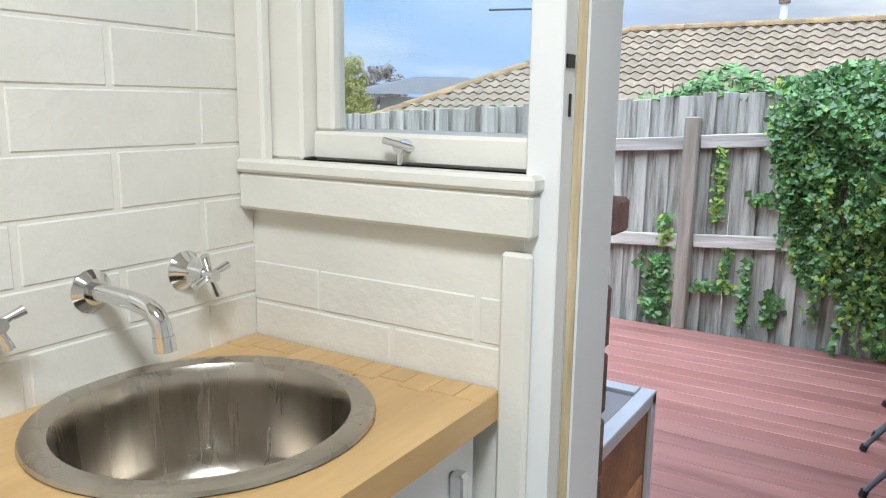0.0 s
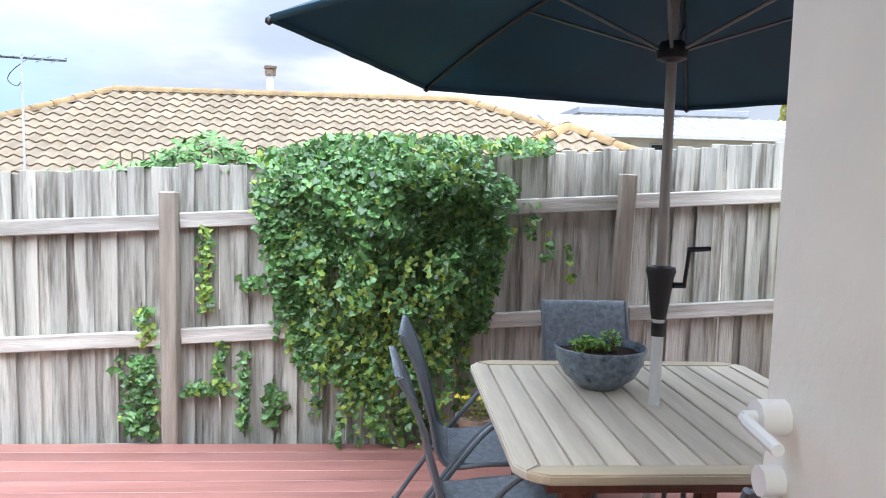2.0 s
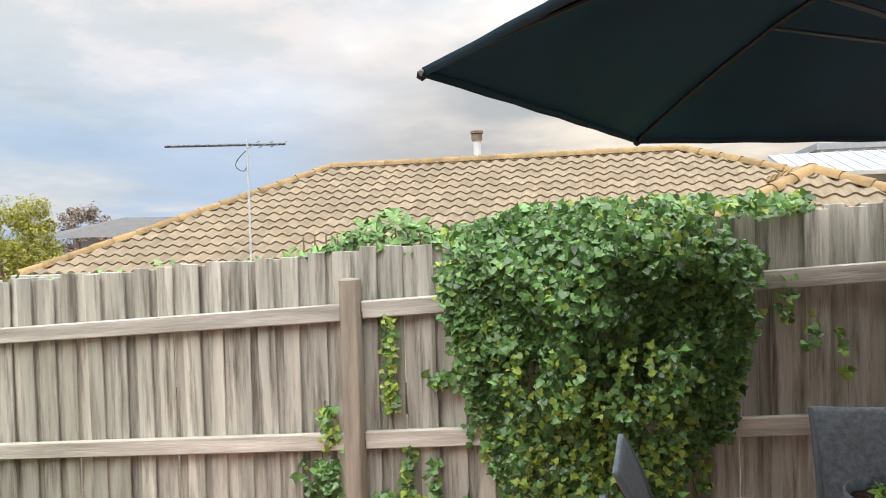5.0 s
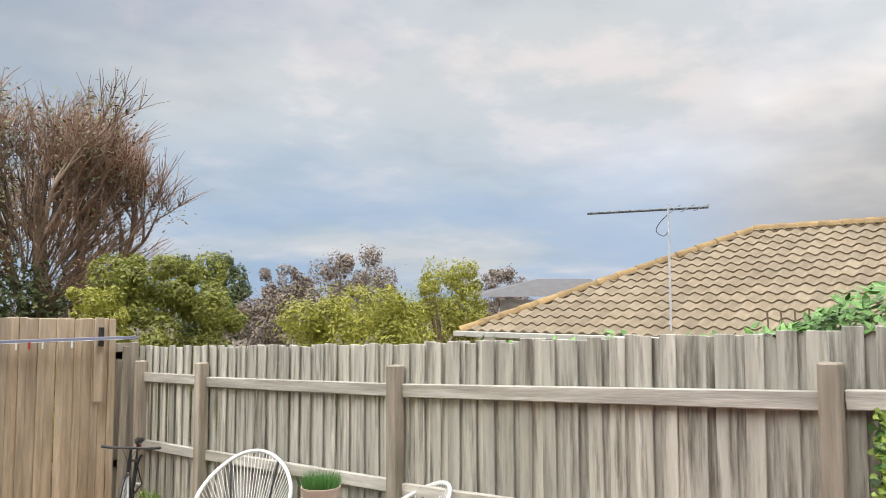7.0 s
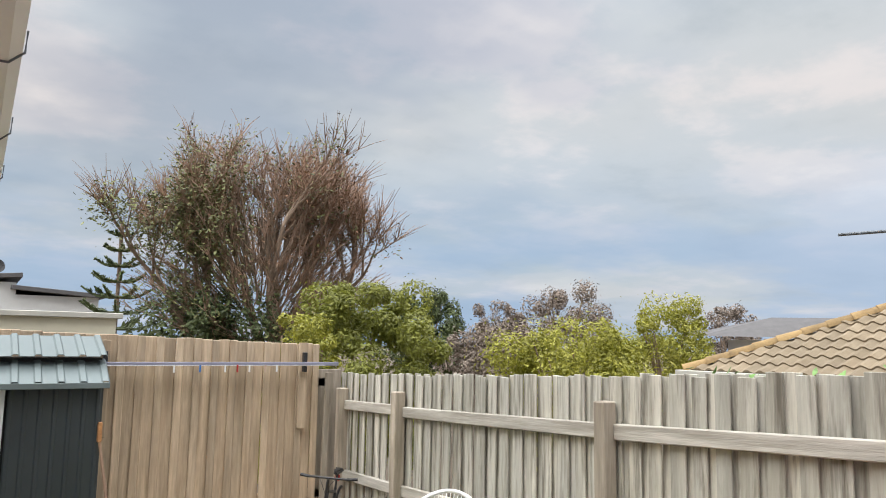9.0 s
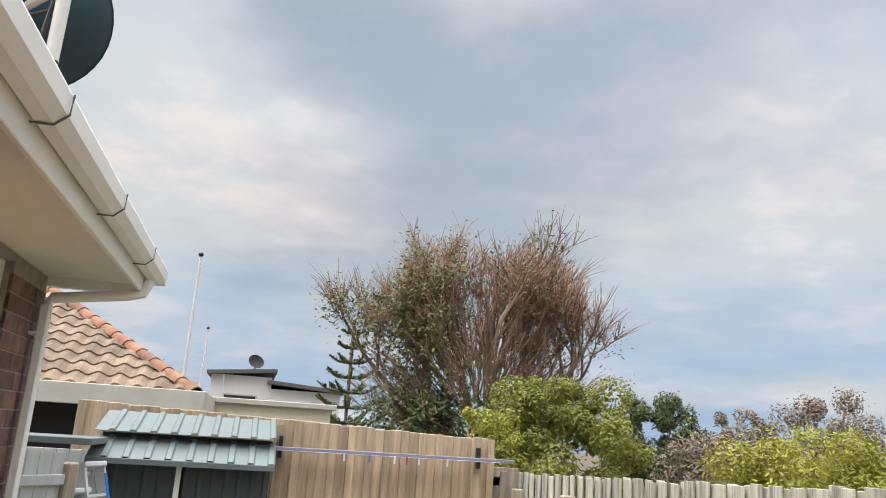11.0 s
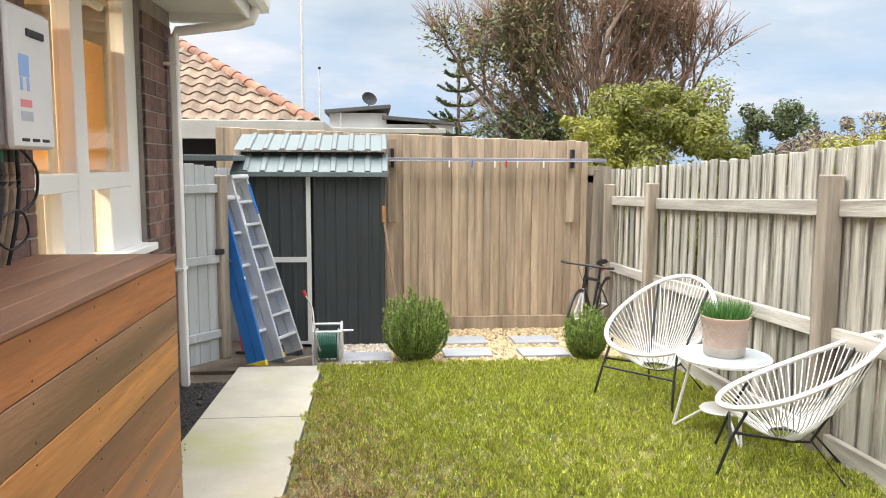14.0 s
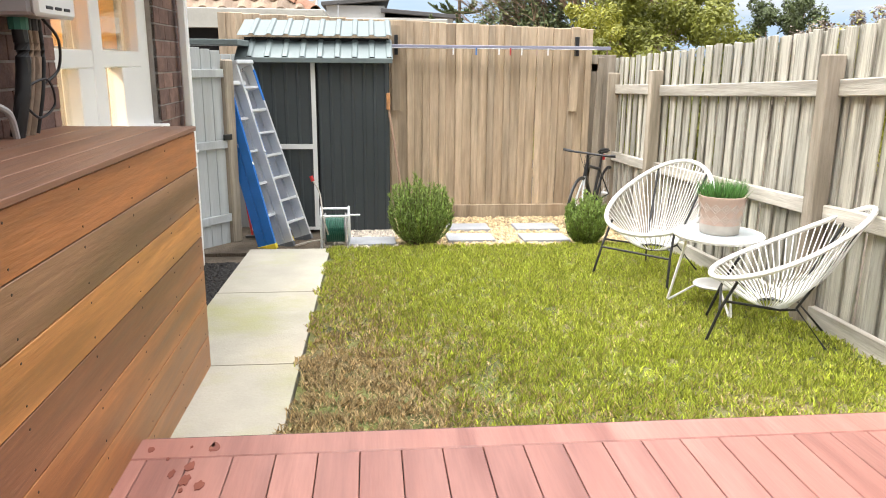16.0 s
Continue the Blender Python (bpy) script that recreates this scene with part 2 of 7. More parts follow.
METAL_ROOF = material("pale_metal_roof", (0.42, 0.47, 0.54), 0.5, metal=0.2, vary=0.12, scale=2, fine=30, bump=0.05)
# Near-black: screws and panes, and shade painted into gaps and under an eave.
DARK = material("black_and_shade", (0.02, 0.02, 0.022), 0.7, vary=0.2, bump=0)
BLACK_STEEL = material("black_steel", (0.018, 0.018, 0.02), 0.4, vary=0.2, bump=0.02)
GREY_STEEL = material("grey_steel", (0.12, 0.135, 0.15), 0.4, metal=0.2, vary=0.15, bump=0.02)
SLING = material("woven_sling", (0.19, 0.215, 0.245), 0.6, vary=0.45, scale=40, fine=260, bump=0.5, bump_dist=0.004)
TEAK = material("weathered_teak", (0.56, 0.49, 0.38), 0.7, vary=0.18, scale=1.8, fine=14, bump=0.2, stretch=LONG_X, tint=(0.62, 0.56, 0.45), piece=0.10)
TEAK_EDGE = material("oiled_teak", (0.54, 0.45, 0.31), 0.55, vary=0.25, scale=2, fine=14, bump=0.2, stretch=LONG_Y)
LEG_WOOD = material("jarrah_leg", (0.17, 0.065, 0.035), 0.5, vary=0.3, scale=2, fine=12, bump=0.2, stretch=UPR)
CANVAS = material("navy_canvas", (0.009, 0.040, 0.066), 0.6, vary=0.25, scale=2.5, fine=200, bump=0.2, tint=(0.013, 0.060, 0.095))
POLE_M = material("bronze_pole", (0.33, 0.31, 0.28), 0.4, metal=0.6, vary=0.1, bump=0.02)
WHITE_POLE = material("white_pole", (0.72, 0.72, 0.70), 0.35, vary=0.05, bump=0.02)
PLASTIC = material("black_plastic", (0.012, 0.012, 0.014), 0.45, vary=0.15, bump=0.03)
BOWL = material("blue_glaze", (0.085, 0.11, 0.15), 0.35, vary=0.5, scale=30, fine=120, bump=0.35, tint=(0.20, 0.25, 0.31), clear=0.3)
SOIL = material("potting_soil", (0.07, 0.035, 0.022), 0.95, vary=0.5, scale=40, fine=120, bump=0.9, bump_dist=0.02)
WHITE_CORD = material("white_pvc_cord", (0.78, 0.77, 0.75), 0.4, vary=0.06, bump=0.03)
PINK_POT = material("terracotta_pattern", (0.55, 0.40, 0.33), 0.85, vary=0.12, scale=10, fine=90, bump=0.2)
PALE_POT = material("pale_stoneware", (0.50, 0.46, 0.41), 0.85, vary=0.12, scale=10, fine=90, bump=0.2)
CHROME = material("chrome", (0.72, 0.72, 0.72), 0.12, metal=1.0, vary=0.04, bump=0)
STEEL = material("brushed_steel", (0.50, 0.46, 0.40), 0.27, metal=1.0, vary=0.06, scale=1, fine=12, bump=0.03, stretch=(14, 14, 0.5))
BENCH = material("laminated_beech", (0.60, 0.38, 0.15), 0.35, vary=0.18, scale=1.5, fine=18, bump=0.06, stretch=(0.6, 5, 5), piece=0.05, tint=(0.66, 0.45, 0.2))
ALU = material("aluminium", (0.68, 0.70, 0.72), 0.4, metal=0.4, vary=0.1, bump=0.03)
BLUE_FG = material("blue_fibreglass", (0.02, 0.16, 0.52), 0.4, vary=0.12, bump=0.05)
YELLOW = material("yellow_plastic", (0.75, 0.60, 0.04), 0.5, vary=0.1, bump=0.03)
GREEN_PL = material("green_hose", (0.02, 0.13, 0.09), 0.45, vary=0.2, bump=0.05)
RED_PL = material("red_plastic", (0.55, 0.03, 0.03), 0.4, vary=0.1, bump=0.02)
APPLIANCE = material("white_enamel", (0.72, 0.73, 0.73), 0.35, vary=0.04, bump=0.02)
GREY_BOX = material("grey_meter_box", (0.40, 0.39, 0.39), 0.5, vary=0.08, bump=0.03)
DISH = material("navy_dish", (0.018, 0.05, 0.07), 0.45, vary=0.15, scale=3, bump=0.05)
WHITEWASH = material("pale_gate_paint", (0.52, 0.55, 0.56), 0.8, vary=0.2, scale=3, fine=20, bump=0.3, stretch=UPR, dirt=(0.30, 0.31, 0.31), dirt_amount=0.5)
IVY = material("ivy_leaf", (0.12, 0.26, 0.09), 0.30, vary=0.4, scale=30, fine=120, bump=0.1, island=0.75, tint=(0.15, 0.29, 0.09))
IVY_NEW = material("young_ivy_leaf", (0.30, 0.42, 0.08), 0.45, vary=0.3, scale=30, fine=120, bump=0.1, island=0.4)
STEM = material("vine_stem", (0.14, 0.10, 0.06), 0.8, vary=0.3, bump=0.2)
LEMON = material("lemon_leaf", (0.55, 0.58, 0.04), 0.45, vary=0.3, scale=20, bump=0.1, island=0.4, tint=(0.55, 0.52, 0.05))
LEAF = material("shrub_leaf", (0.19, 0.205, 0.03), 0.6, vary=0.3, scale=15, bump=0.1, island=0.5, tint=(0.25, 0.27, 0.05))
LEAF_GOLD = material("golden_leaf", (0.32, 0.32, 0.05), 0.6, vary=0.3, scale=15, bump=0.1, island=0.45)
LEAF_DARK = material("dark_leaf", (0.085, 0.115, 0.035), 0.6, vary=0.3, scale=15, bump=0.1, island=0.5)
LEAF_OLIVE = material("olive_leaf", (0.13, 0.145, 0.045), 0.6, vary=0.3, scale=15, bump=0.1, island=0.5, tint=(0.17, 0.18, 0.06))
LEAF_DRY = material("dry_leaf", (0.22, 0.125, 0.07), 0.75, vary=0.3, scale=15, bump=0.1, island=0.45)
LEAF_GREY = material("grey_twig_leaf", (0.26, 0.21, 0.17), 0.8, vary=0.3, scale=15, bump=0.1, island=0.35)
BARK = material("grey_bark", (0.32, 0.235, 0.17), 0.9, vary=0.4, scale=4, fine=30, bump=0.5)
TWIG = material("bare_twig", (0.34, 0.22, 0.15), 0.9, vary=0.3, scale=4, bump=0.2)
ROSEMARY = material("rosemary_leaf", (0.26, 0.38, 0.09), 0.65, vary=0.3, scale=20, bump=0.05, island=0.5, tint=(0.30, 0.42, 0.11))
GRASS = material("grass_blade", (0.41, 0.52, 0.06), 0.6, vary=0.55, scale=2.2, fine=28, bump=0, island=0.7, tint=(0.52, 0.58, 0.08), dirt=(0.44, 0.33, 0.15), dirt_amount=0.7, dirt_scale=1.3)
GRASS_DRY = material("straw_grass", (0.52, 0.39, 0.21), 0.7, vary=0.4, scale=3, fine=25, bump=0, island=0.5, tint=(0.48, 0.38, 0.20))
CLADDING = [material("hardwood_board", c, 0.42, vary=0.45, scale=1.4, fine=11, bump=0.25, stretch=LONG_Y, tint=tuple(v * 1.25 for v in c), piece=0.10, dirt=tuple(v * 0.4 for v in c), dirt_amount=0.5, dirt_scale=0.9)
            for c in ((0.34, 0.15, 0.055), (0.33, 0.145, 0.05), (0.36, 0.155, 0.055), (0.23, 0.105, 0.05), (0.46, 0.215, 0.07), (0.29, 0.165, 0.09), (0.33, 0.135, 0.05))]
LID_WOOD = material("weathered_hardwood", (0.26, 0.135, 0.085), 0.45, vary=0.35, scale=1.4, fine=11, bump=0.25, stretch=LONG_Y, piece=0.15, dirt=(0.11, 0.055, 0.035), dirt_amount=0.6, dirt_scale=1.2)
OFF_WHITE = material("weathered_fascia_paint", (0.50, 0.485, 0.43), 0.6, vary=0.12, scale=3, fine=30, bump=0.1)
WORN_EDGE = material("worn_door_edge", (0.58, 0.44, 0.22), 0.6, vary=0.35, scale=3, fine=30, bump=0.15, stretch=UPR, tint=(0.70, 0.60, 0.42))
WET = material("wet_stain", (0.22, 0.075, 0.055), 0.12, vary=0.2, bump=0)
GLASS = glass("window_glass")
BLIND = material("honey_blind", (0.72, 0.54, 0.30), 0.7, vary=0.06, bump=0.05)
let_through(BLIND, (0.75, 0.52, 0.26), 0.6)
let_through(CANVAS, (0.012, 0.085, 0.135), 0.24)
let_through(IVY, (0.16, 0.34, 0.06), 0.25)
let_through(IVY_NEW, (0.5, 0.6, 0.08), 0.3)
let_through(LEMON, (0.7, 0.7, 0.05), 0.3)
let_through(LEAF, (0.30, 0.32, 0.05), 0.25)
let_through(LEAF_GOLD, (0.42, 0.42, 0.05), 0.25)
let_through(GRASS, (0.38, 0.44, 0.07), 0.2)
PLASTER = material("warm_plaster", (0.74, 0.56, 0.30), 0.7, vary=0.08, bump=0.05)


# ---- builders ----
def box(bm, lo, hi, m=None):
    out = bmesh.ops.create_cube(bm, size=1)["verts"]
    for v in out:
        v.co = Vector(((lo[0] + hi[0]) / 2 + v.co.x * (hi[0] - lo[0]), (lo[1] + hi[1]) / 2 + v.co.y * (hi[1] - lo[1]), (lo[2] + hi[2]) / 2 + v.co.z * (hi[2] - lo[2])))
        if m:
            v.co = m @ v.co
    return out


def rod(bm, a, b, r, r2=None, n=10, caps=True):
    a, b = Vector(a), Vector(b)
    turn = (b - a).to_track_quat("Z", "Y").to_matrix().to_4x4()
    out = bmesh.ops.create_cone(bm, cap_ends=caps, segments=n, radius1=r, radius2=r if r2 is None else r2, depth=(b - a).length)["verts"]
    for v in out:
        v.co = Matrix.Translation((a + b) / 2) @ turn @ v.co
    return out


def tube(bm, points, r, n=8, r_end=None, closed=False):
    pts = [Vector(p) for p in points]
    rings = []
    last = Vector((0, 0, 1))
    for i, p in enumerate(pts):
        if closed:
            d = pts[(i + 1) % len(pts)] - pts[i - 1]
        else:
            d = pts[min(i + 1, len(pts) - 1)] - pts[max(i - 1, 0)]
        d.normalize()
        side = d.cross(last)
        if side.length < 0.05:
            side = d.cross(Vector((1, 0.1, 0)))
        side.normalize()
        other = d.cross(side)
        rr = r if r_end is None else r + (r_end - r) * i / (len(pts) - 1)
        rings.append([bm.verts.new(p + (side * math.cos(k * math.tau / n) + other * math.sin(k * math.tau / n)) * rr) for k in range(n)])
    pairs = list(zip(rings, rings[1:])) + ([(rings[-1], rings[0])] if closed else [])
    for a, b in pairs:
        for k in range(n):
            bm.faces.new((a[k], a[(k + 1) % n], b[(k + 1) % n], b[k]))
    if not closed:
        bm.faces.new(list(reversed(rings[0])))
        bm.faces.new(rings[-1])


def curve_through(points, steps=6):
    pts = [Vector(p) for p in points]
    out = []
    for i in range(len(pts) - 1):
        a, b, c, d = pts[max(i - 1, 0)], pts[i], pts[i + 1], pts[min(i + 2, len(pts) - 1)]
        for s in range(steps):
            t = s / steps
            out.append(0.5 * ((2 * b) + (c - a) * t + (2 * a - 5 * b + 4 * c - d) * t * t + (3 * b - a - 3 * c + d) * t**3))
    return out + [pts[-1]]


def lathe(bm, profile, n=32, centre=(0, 0)):
    rings = []
    for r, z in profile:
        rings.append([bm.verts.new((centre[0] + r * math.cos(k * math.tau / n), centre[1] + r * math.sin(k * math.tau / n), z)) for k in range(n)])
    for a, b in zip(rings, rings[1:]):
        for k in range(n):
            bm.faces.new((a[k], a[(k + 1) % n], b[(k + 1) % n], b[k]))
    return rings


def soft(bm, width=0.004, segments=1):
    sharp = [e for e in bm.edges if len(e.link_faces) == 2 and e.calc_face_angle(0) > 0.6]
    bmesh.ops.bevel(bm, geom=sharp, offset=width, segments=segments, affect="EDGES", clamp_overlap=True)
    return bm


def mesh(bm, mat, name="mesh", smooth=False):
    bmesh.ops.recalc_face_normals(bm, faces=bm.faces)
    me = bpy.data.meshes.new(name)
    bm.to_mesh(me)
    bm.free()
    me.materials.append(mat)
    if smooth:
        me.polygons.foreach_set("use_smooth", [True] * len(me.polygons))
        me.set_sharp_from_angle(angle=radians(40))
    return me


def part(name, bm, mat, parent=None, label="", smooth=False, at=None, kind=""):
    me = bm if isinstance(bm, bpy.types.Mesh) else mesh(bm, mat, name, smooth)
    ob = new(name, me)
    if parent:
        ob.parent = parent
    if at:
        ob.matrix_basis = at
    return tagged(ob, label, kind=kind)


def thing(name, label, category, group="", at=None):
    ob = new(name)
    ob.empty_display_size = 0.1
    if at:
        ob.matrix_basis = at
    return tagged(ob, label, category, group)


def setting(name, bm, mat, label, category="", smooth=False, at=None):
    ob = part(name, bm, mat, None, label, smooth, at, kind="structure")
    return tagged(ob, category=category or name.split("_")[0])


def solid(lo, hi, bevel=0.004):
    bm = bmesh.new()
    box(bm, lo, hi)
    if bevel:
        soft(bm, bevel)
    return bm


def rods(*items):
    bm = bmesh.new()
    for a, b, r in items:
        rod(bm, a, b, r)
    return bm


def ground_z(y):
    return -0.15 - 0.04 * (min(max(y, 3.0), 8.8) - 3.0)


def leaf_cloud(bm, places, size, rng, shape="leaf", droop=0.0):
    """Many single leaves: each a folded lobed blade at a place, turned at random."""
    if shape == "ivy":
        outline = [(0, -0.5), (0.28, -0.35), (0.5, -0.05), (0.22, 0.08), (0.0, 0.55), (-0.22, 0.08), (-0.5, -0.05), (-0.28, -0.35)]
    elif shape == "clump":
        outline = [(0, -0.5), (0.35, -0.3), (0.3, 0.1), (0.45, 0.35), (0.05, 0.5), (-0.4, 0.3), (-0.25, -0.05), (-0.4, -0.3)]
    else:
        outline = [(0, -0.55), (0.2, -0.2), (0.2, 0.15), (0, 0.6), (-0.2, 0.15), (-0.2, -0.2)]
    for p, normal in places:
        s = size * rng.uniform(0.6, 1.25)
        n = (Vector(normal) + Vector((rng.uniform(-1, 1), rng.uniform(-1, 1), rng.uniform(-1, 1))) * 0.75).normalized()
        q = n.to_track_quat("Z", "Y").to_matrix()
        a = rng.uniform(0, math.tau)
        ca, sa = math.cos(a), math.sin(a)
        vs = []
        for x, y in outline:
            u = Vector((x * ca - y * sa, x * sa + y * ca, -abs(x) * 0.5)) * s
            vs.append(bm.verts.new(Vector(p) + q @ u + Vector((0, 0, -droop * s))))
        bm.faces.new(vs)


def leaf_mesh(places, size, rng, mat, name, shape="leaf"):
    bm = bmesh.new()
    leaf_cloud(bm, places, size, rng, shape)
    me = bpy.data.meshes.new(name)
    bm.to_mesh(me)
    bm.free()
    me.materials.append(mat)
    return me


# ---- large structure ----
HOUSE_X = 0.33     # outer face of the projecting room's wall
LAUNDRY_X = -0.08  # outer face of the laundry wall
INNER_X = -0.28
STEP_Y = 1.30
RETURN_Y = 1.46    # outer face of the return beside the laundry window
END_Y = 6.5
SLAB = 0.18        # laundry floor over the deck
FENCE_X = 4.42


def build_ground():
    bm = bmesh.new()
    xs = [-90, -40, -12, -4, 0, 2, 4.6, 8, 16, 40, 90, 200]
    ys = [-90, -40, -12, -4, 0, 3.0, 4.5, 6.0, 7.5, 8.8, 14, 30, 60, 120, 240]
    grid = [[bm.verts.new((x, y, ground_z(y) - 0.06 - (0.25 if x > 4.6 else 0.0))) for y in ys] for x in xs]
    for a, b in zip(grid, grid[1:]):
        for k in range(len(ys) - 1):
            bm.faces.new((a[k], b[k], b[k + 1], a[k + 1]))
    setting("ground", bm, EARTH, "bare brown earth ground under the yard", "ground")


def sloped(x0, x1, y0, y1, top, thick, bevel=0.0, cuts=1):
    """A slab that follows the fall of the yard."""
    bm = bmesh.new()
    n = max(cuts, 1)
    rows = []
    for i in range(n + 1):
        y = y0 + (y1 - y0) * i / n
        z = ground_z(y) + top
        rows.append([bm.verts.new(c) for c in ((x0, y, z), (x1, y, z), (x1, y, z - thick), (x0, y, z - thick))])
    for a, b in zip(rows, rows[1:]):
        for k in range(4):
            bm.faces.new((a[k], a[(k + 1) % 4], b[(k + 1) % 4], b[k]))
    bm.faces.new(rows[0])
    bm.faces.new(list(reversed(rows[-1])))
    if bevel:
        soft(bm, bevel)
    return bm


def build_yard_floor():
    setting("lawn", sloped(1.40, 4.36, 3.0, 6.88, 0.0, 0.10, cuts=6), LAWN, "patchy green and straw-brown mown lawn", "lawn")
    path = setting("path", sloped(0.70, 1.38, 2.6, 6.9, -0.025, 0.08, cuts=2), CONCRETE, "pale concrete path slab bed beside the lawn", "path")
    for a, b in ((2.62, 4.02), (4.03, 5.43), (5.44, 6.89)):
        part("slab", sloped(0.70, 1.385, a, b, 0.004, 0.06, 0.006), CONCRETE, path)
    setting("garden_bed", sloped(0.2, 4.36, 6.9, 8.58, -0.03, 0.08, cuts=2), EARTH, "earth bed under yellow gravel by the end fence", "garden bed")
    setting("mulch_bed", sloped(0.34, 0.69, 4.12, 6.42, -0.03, 0.06), EARTH, "dark bed beside the house wall", "garden bed")


def build_deck():
    deck = thing("deck", "red-brown stained timber deck with long boards and a border board", "deck")
    tagged(deck, kind="structure")
    width, x = 0.142, 0.0
    edge = 2.92
    bm = bmesh.new()
    box(bm, (-0.0, -5.6, -0.15), (4.30, edge + 0.07, -0.035))
    part("substructure", bm, DARK, deck)
    long_me = mesh(solid((0.0, -5.6, -0.032), (width - 0.0035, edge - 0.143, 0.0), 0.002), DECK, "board")
    count = int(4.30 / width)
    for k in range(count):
        part("board", long_me, DECK, deck, at=pose(k * width + 0.005, 0, 0))
    part("border_board", solid((0.0, edge - 0.14, -0.034), (count * width + 0.004, edge, 0.002), 0.004), DECK, deck)
    part("fascia_board", solid((0.0, edge - 0.03, -0.16), (count * width + 0.004, edge + 0.008, -0.036), 0.004), DECK, deck)


def fence_top(y):
    """Height of the post tops along the falling fence."""
    return 1.526 - 0.0649 * (y - 1.6) + 0.0024 * (y - 1.6) ** 2 if y > 1.6 else 1.526 - 0.062 * (y - 1.6)


POSTS_Y = (-6.9, -4.05, -1.2, 1.585, 4.51, 7.165, 8.42)


def build_long_fence():
    rng = random.Random(4)
    fence = thing("paling_fence", "weathered grey timber paling fence with posts and two rails", "fence")
    tagged(fence, kind="structure")
    for y in POSTS_Y:
        top = fence_top(y)
        lean = 1.5 if y == -1.2 else rng.uniform(-0.5, 0.5)
        bm = solid((-0.055, -0.048, -1.95), (0.05, 0.048, 0.0), 0.008)
        part("post", bm, POST, fence, at=pose(4.325 if y != 8.42 else 4.34, y, top, lean, 0, 0))
    for a, b in zip(POSTS_Y, POSTS_Y[1:]):
        for drop, high in ((0.13, 0.095), (0.835, 0.095)):
            za, zb = fence_top(a) - drop, fence_top(b) - drop
            long = math.hypot(b - a, zb - za)
            bm = solid((-0.022, 0.05, -high), (0.022, long - 0.05, 0.0), 0.006)
            part("rail", bm, RAIL, fence, at=pose(4.362, a, za + rng.uniform(-0.01, 0.01), math.degrees(math.atan2(zb - za, b - a)), 0, 0))
    widths = [mesh(solid((0, -w / 2, -1.9), (0.014, w / 2, 0.0), 0.003), PALING, "paling") for w in (0.098, 0.108, 0.094)]
    y, k = -6.9, 0
    while y < 8.55:
        back = k % 2
        top = fence_top(y) + 0.155 + rng.uniform(-0.015, 0.012)
        part("paling", widths[k % 3], PALING, fence, at=pose(4.388 + 0.026 * back + rng.uniform(0, 0.003), y, top, rng.uniform(-0.5, 0.5), rng.uniform(-0.3, 0.3), 0))
        y += 0.079 + rng.uniform(-0.008, 0.010)
        k += 1
    for a, b in zip(POSTS_Y[3:], POSTS_Y[4:]):
        bm = bmesh.new()
        za, zb = ground_z(a), ground_z(b)
        vs = [bm.verts.new(c) for c in ((4.33, a + 0.05, za - 0.05), (4.33, b - 0.05, zb - 0.05), (4.33, b - 0.05, zb + 0.12), (4.33, a + 0.05, za + 0.12))]
        vs += [bm.verts.new(v.co + Vector((0.045, 0, 0))) for v in vs]
        for f in ((0, 1, 2, 3), (7, 6, 5, 4), (0, 4, 5, 1), (1, 5, 6, 2), (2, 6, 7, 3), (3, 7, 4, 0)):
            bm.faces.new([vs[i] for i in f])
        part("plinth_board", soft(bm, 0.005), RAIL, fence)


def build_end_fence():
    rng = random.Random(9)
    fence = thing("pine_fence", "newer honey-brown treated pine fence across the yard's end", "fence")
    tagged(fence, kind="structure")
    y0 = 8.62
    shapes = [mesh(solid((-w / 2, 0, -1.98), (w / 2, 0.020, 0.0), 0.006), PINE, "paling") for w in (0.074, 0.110)]
    x, k = 0.25, 0
    while x < 4.12:
        part("paling", shapes[k % 2], PINE, fence, at=pose(x, y0 + 0.026 * (k % 2), 1.712 + rng.uniform(-0.006, 0.006) - 0.032 * (x - 2), 0, rng.uniform(-0.25, 0.25), 0))
        x += 0.088 + rng.uniform(-0.003, 0.003)
        k += 1
    part("plinth_board", solid((0.2, y0 - 0.02, -0.40), (4.15, y0 + 0.02, -0.25), 0.005), PINE, fence)
    for z in (0.05, 1.2):
        part("rail", solid((0.2, y0 + 0.048, z), (4.28, y0 + 0.09, z + 0.09), 0.005), PINE, fence)
    part("corner_fill", solid((4.135, y0 + 0.048, -0.40), (4.43, y0 + 0.075, 1.38), 0.004), POST, fence, "dark weathered board closing the corner")
    part("corner_board", solid((4.17, y0 - 0.09, -0.38), (4.235, y0 - 0.05, 1.44), 0.005), POST, fence, at=pose(0, 0, 0, 0, 1.2, 0))


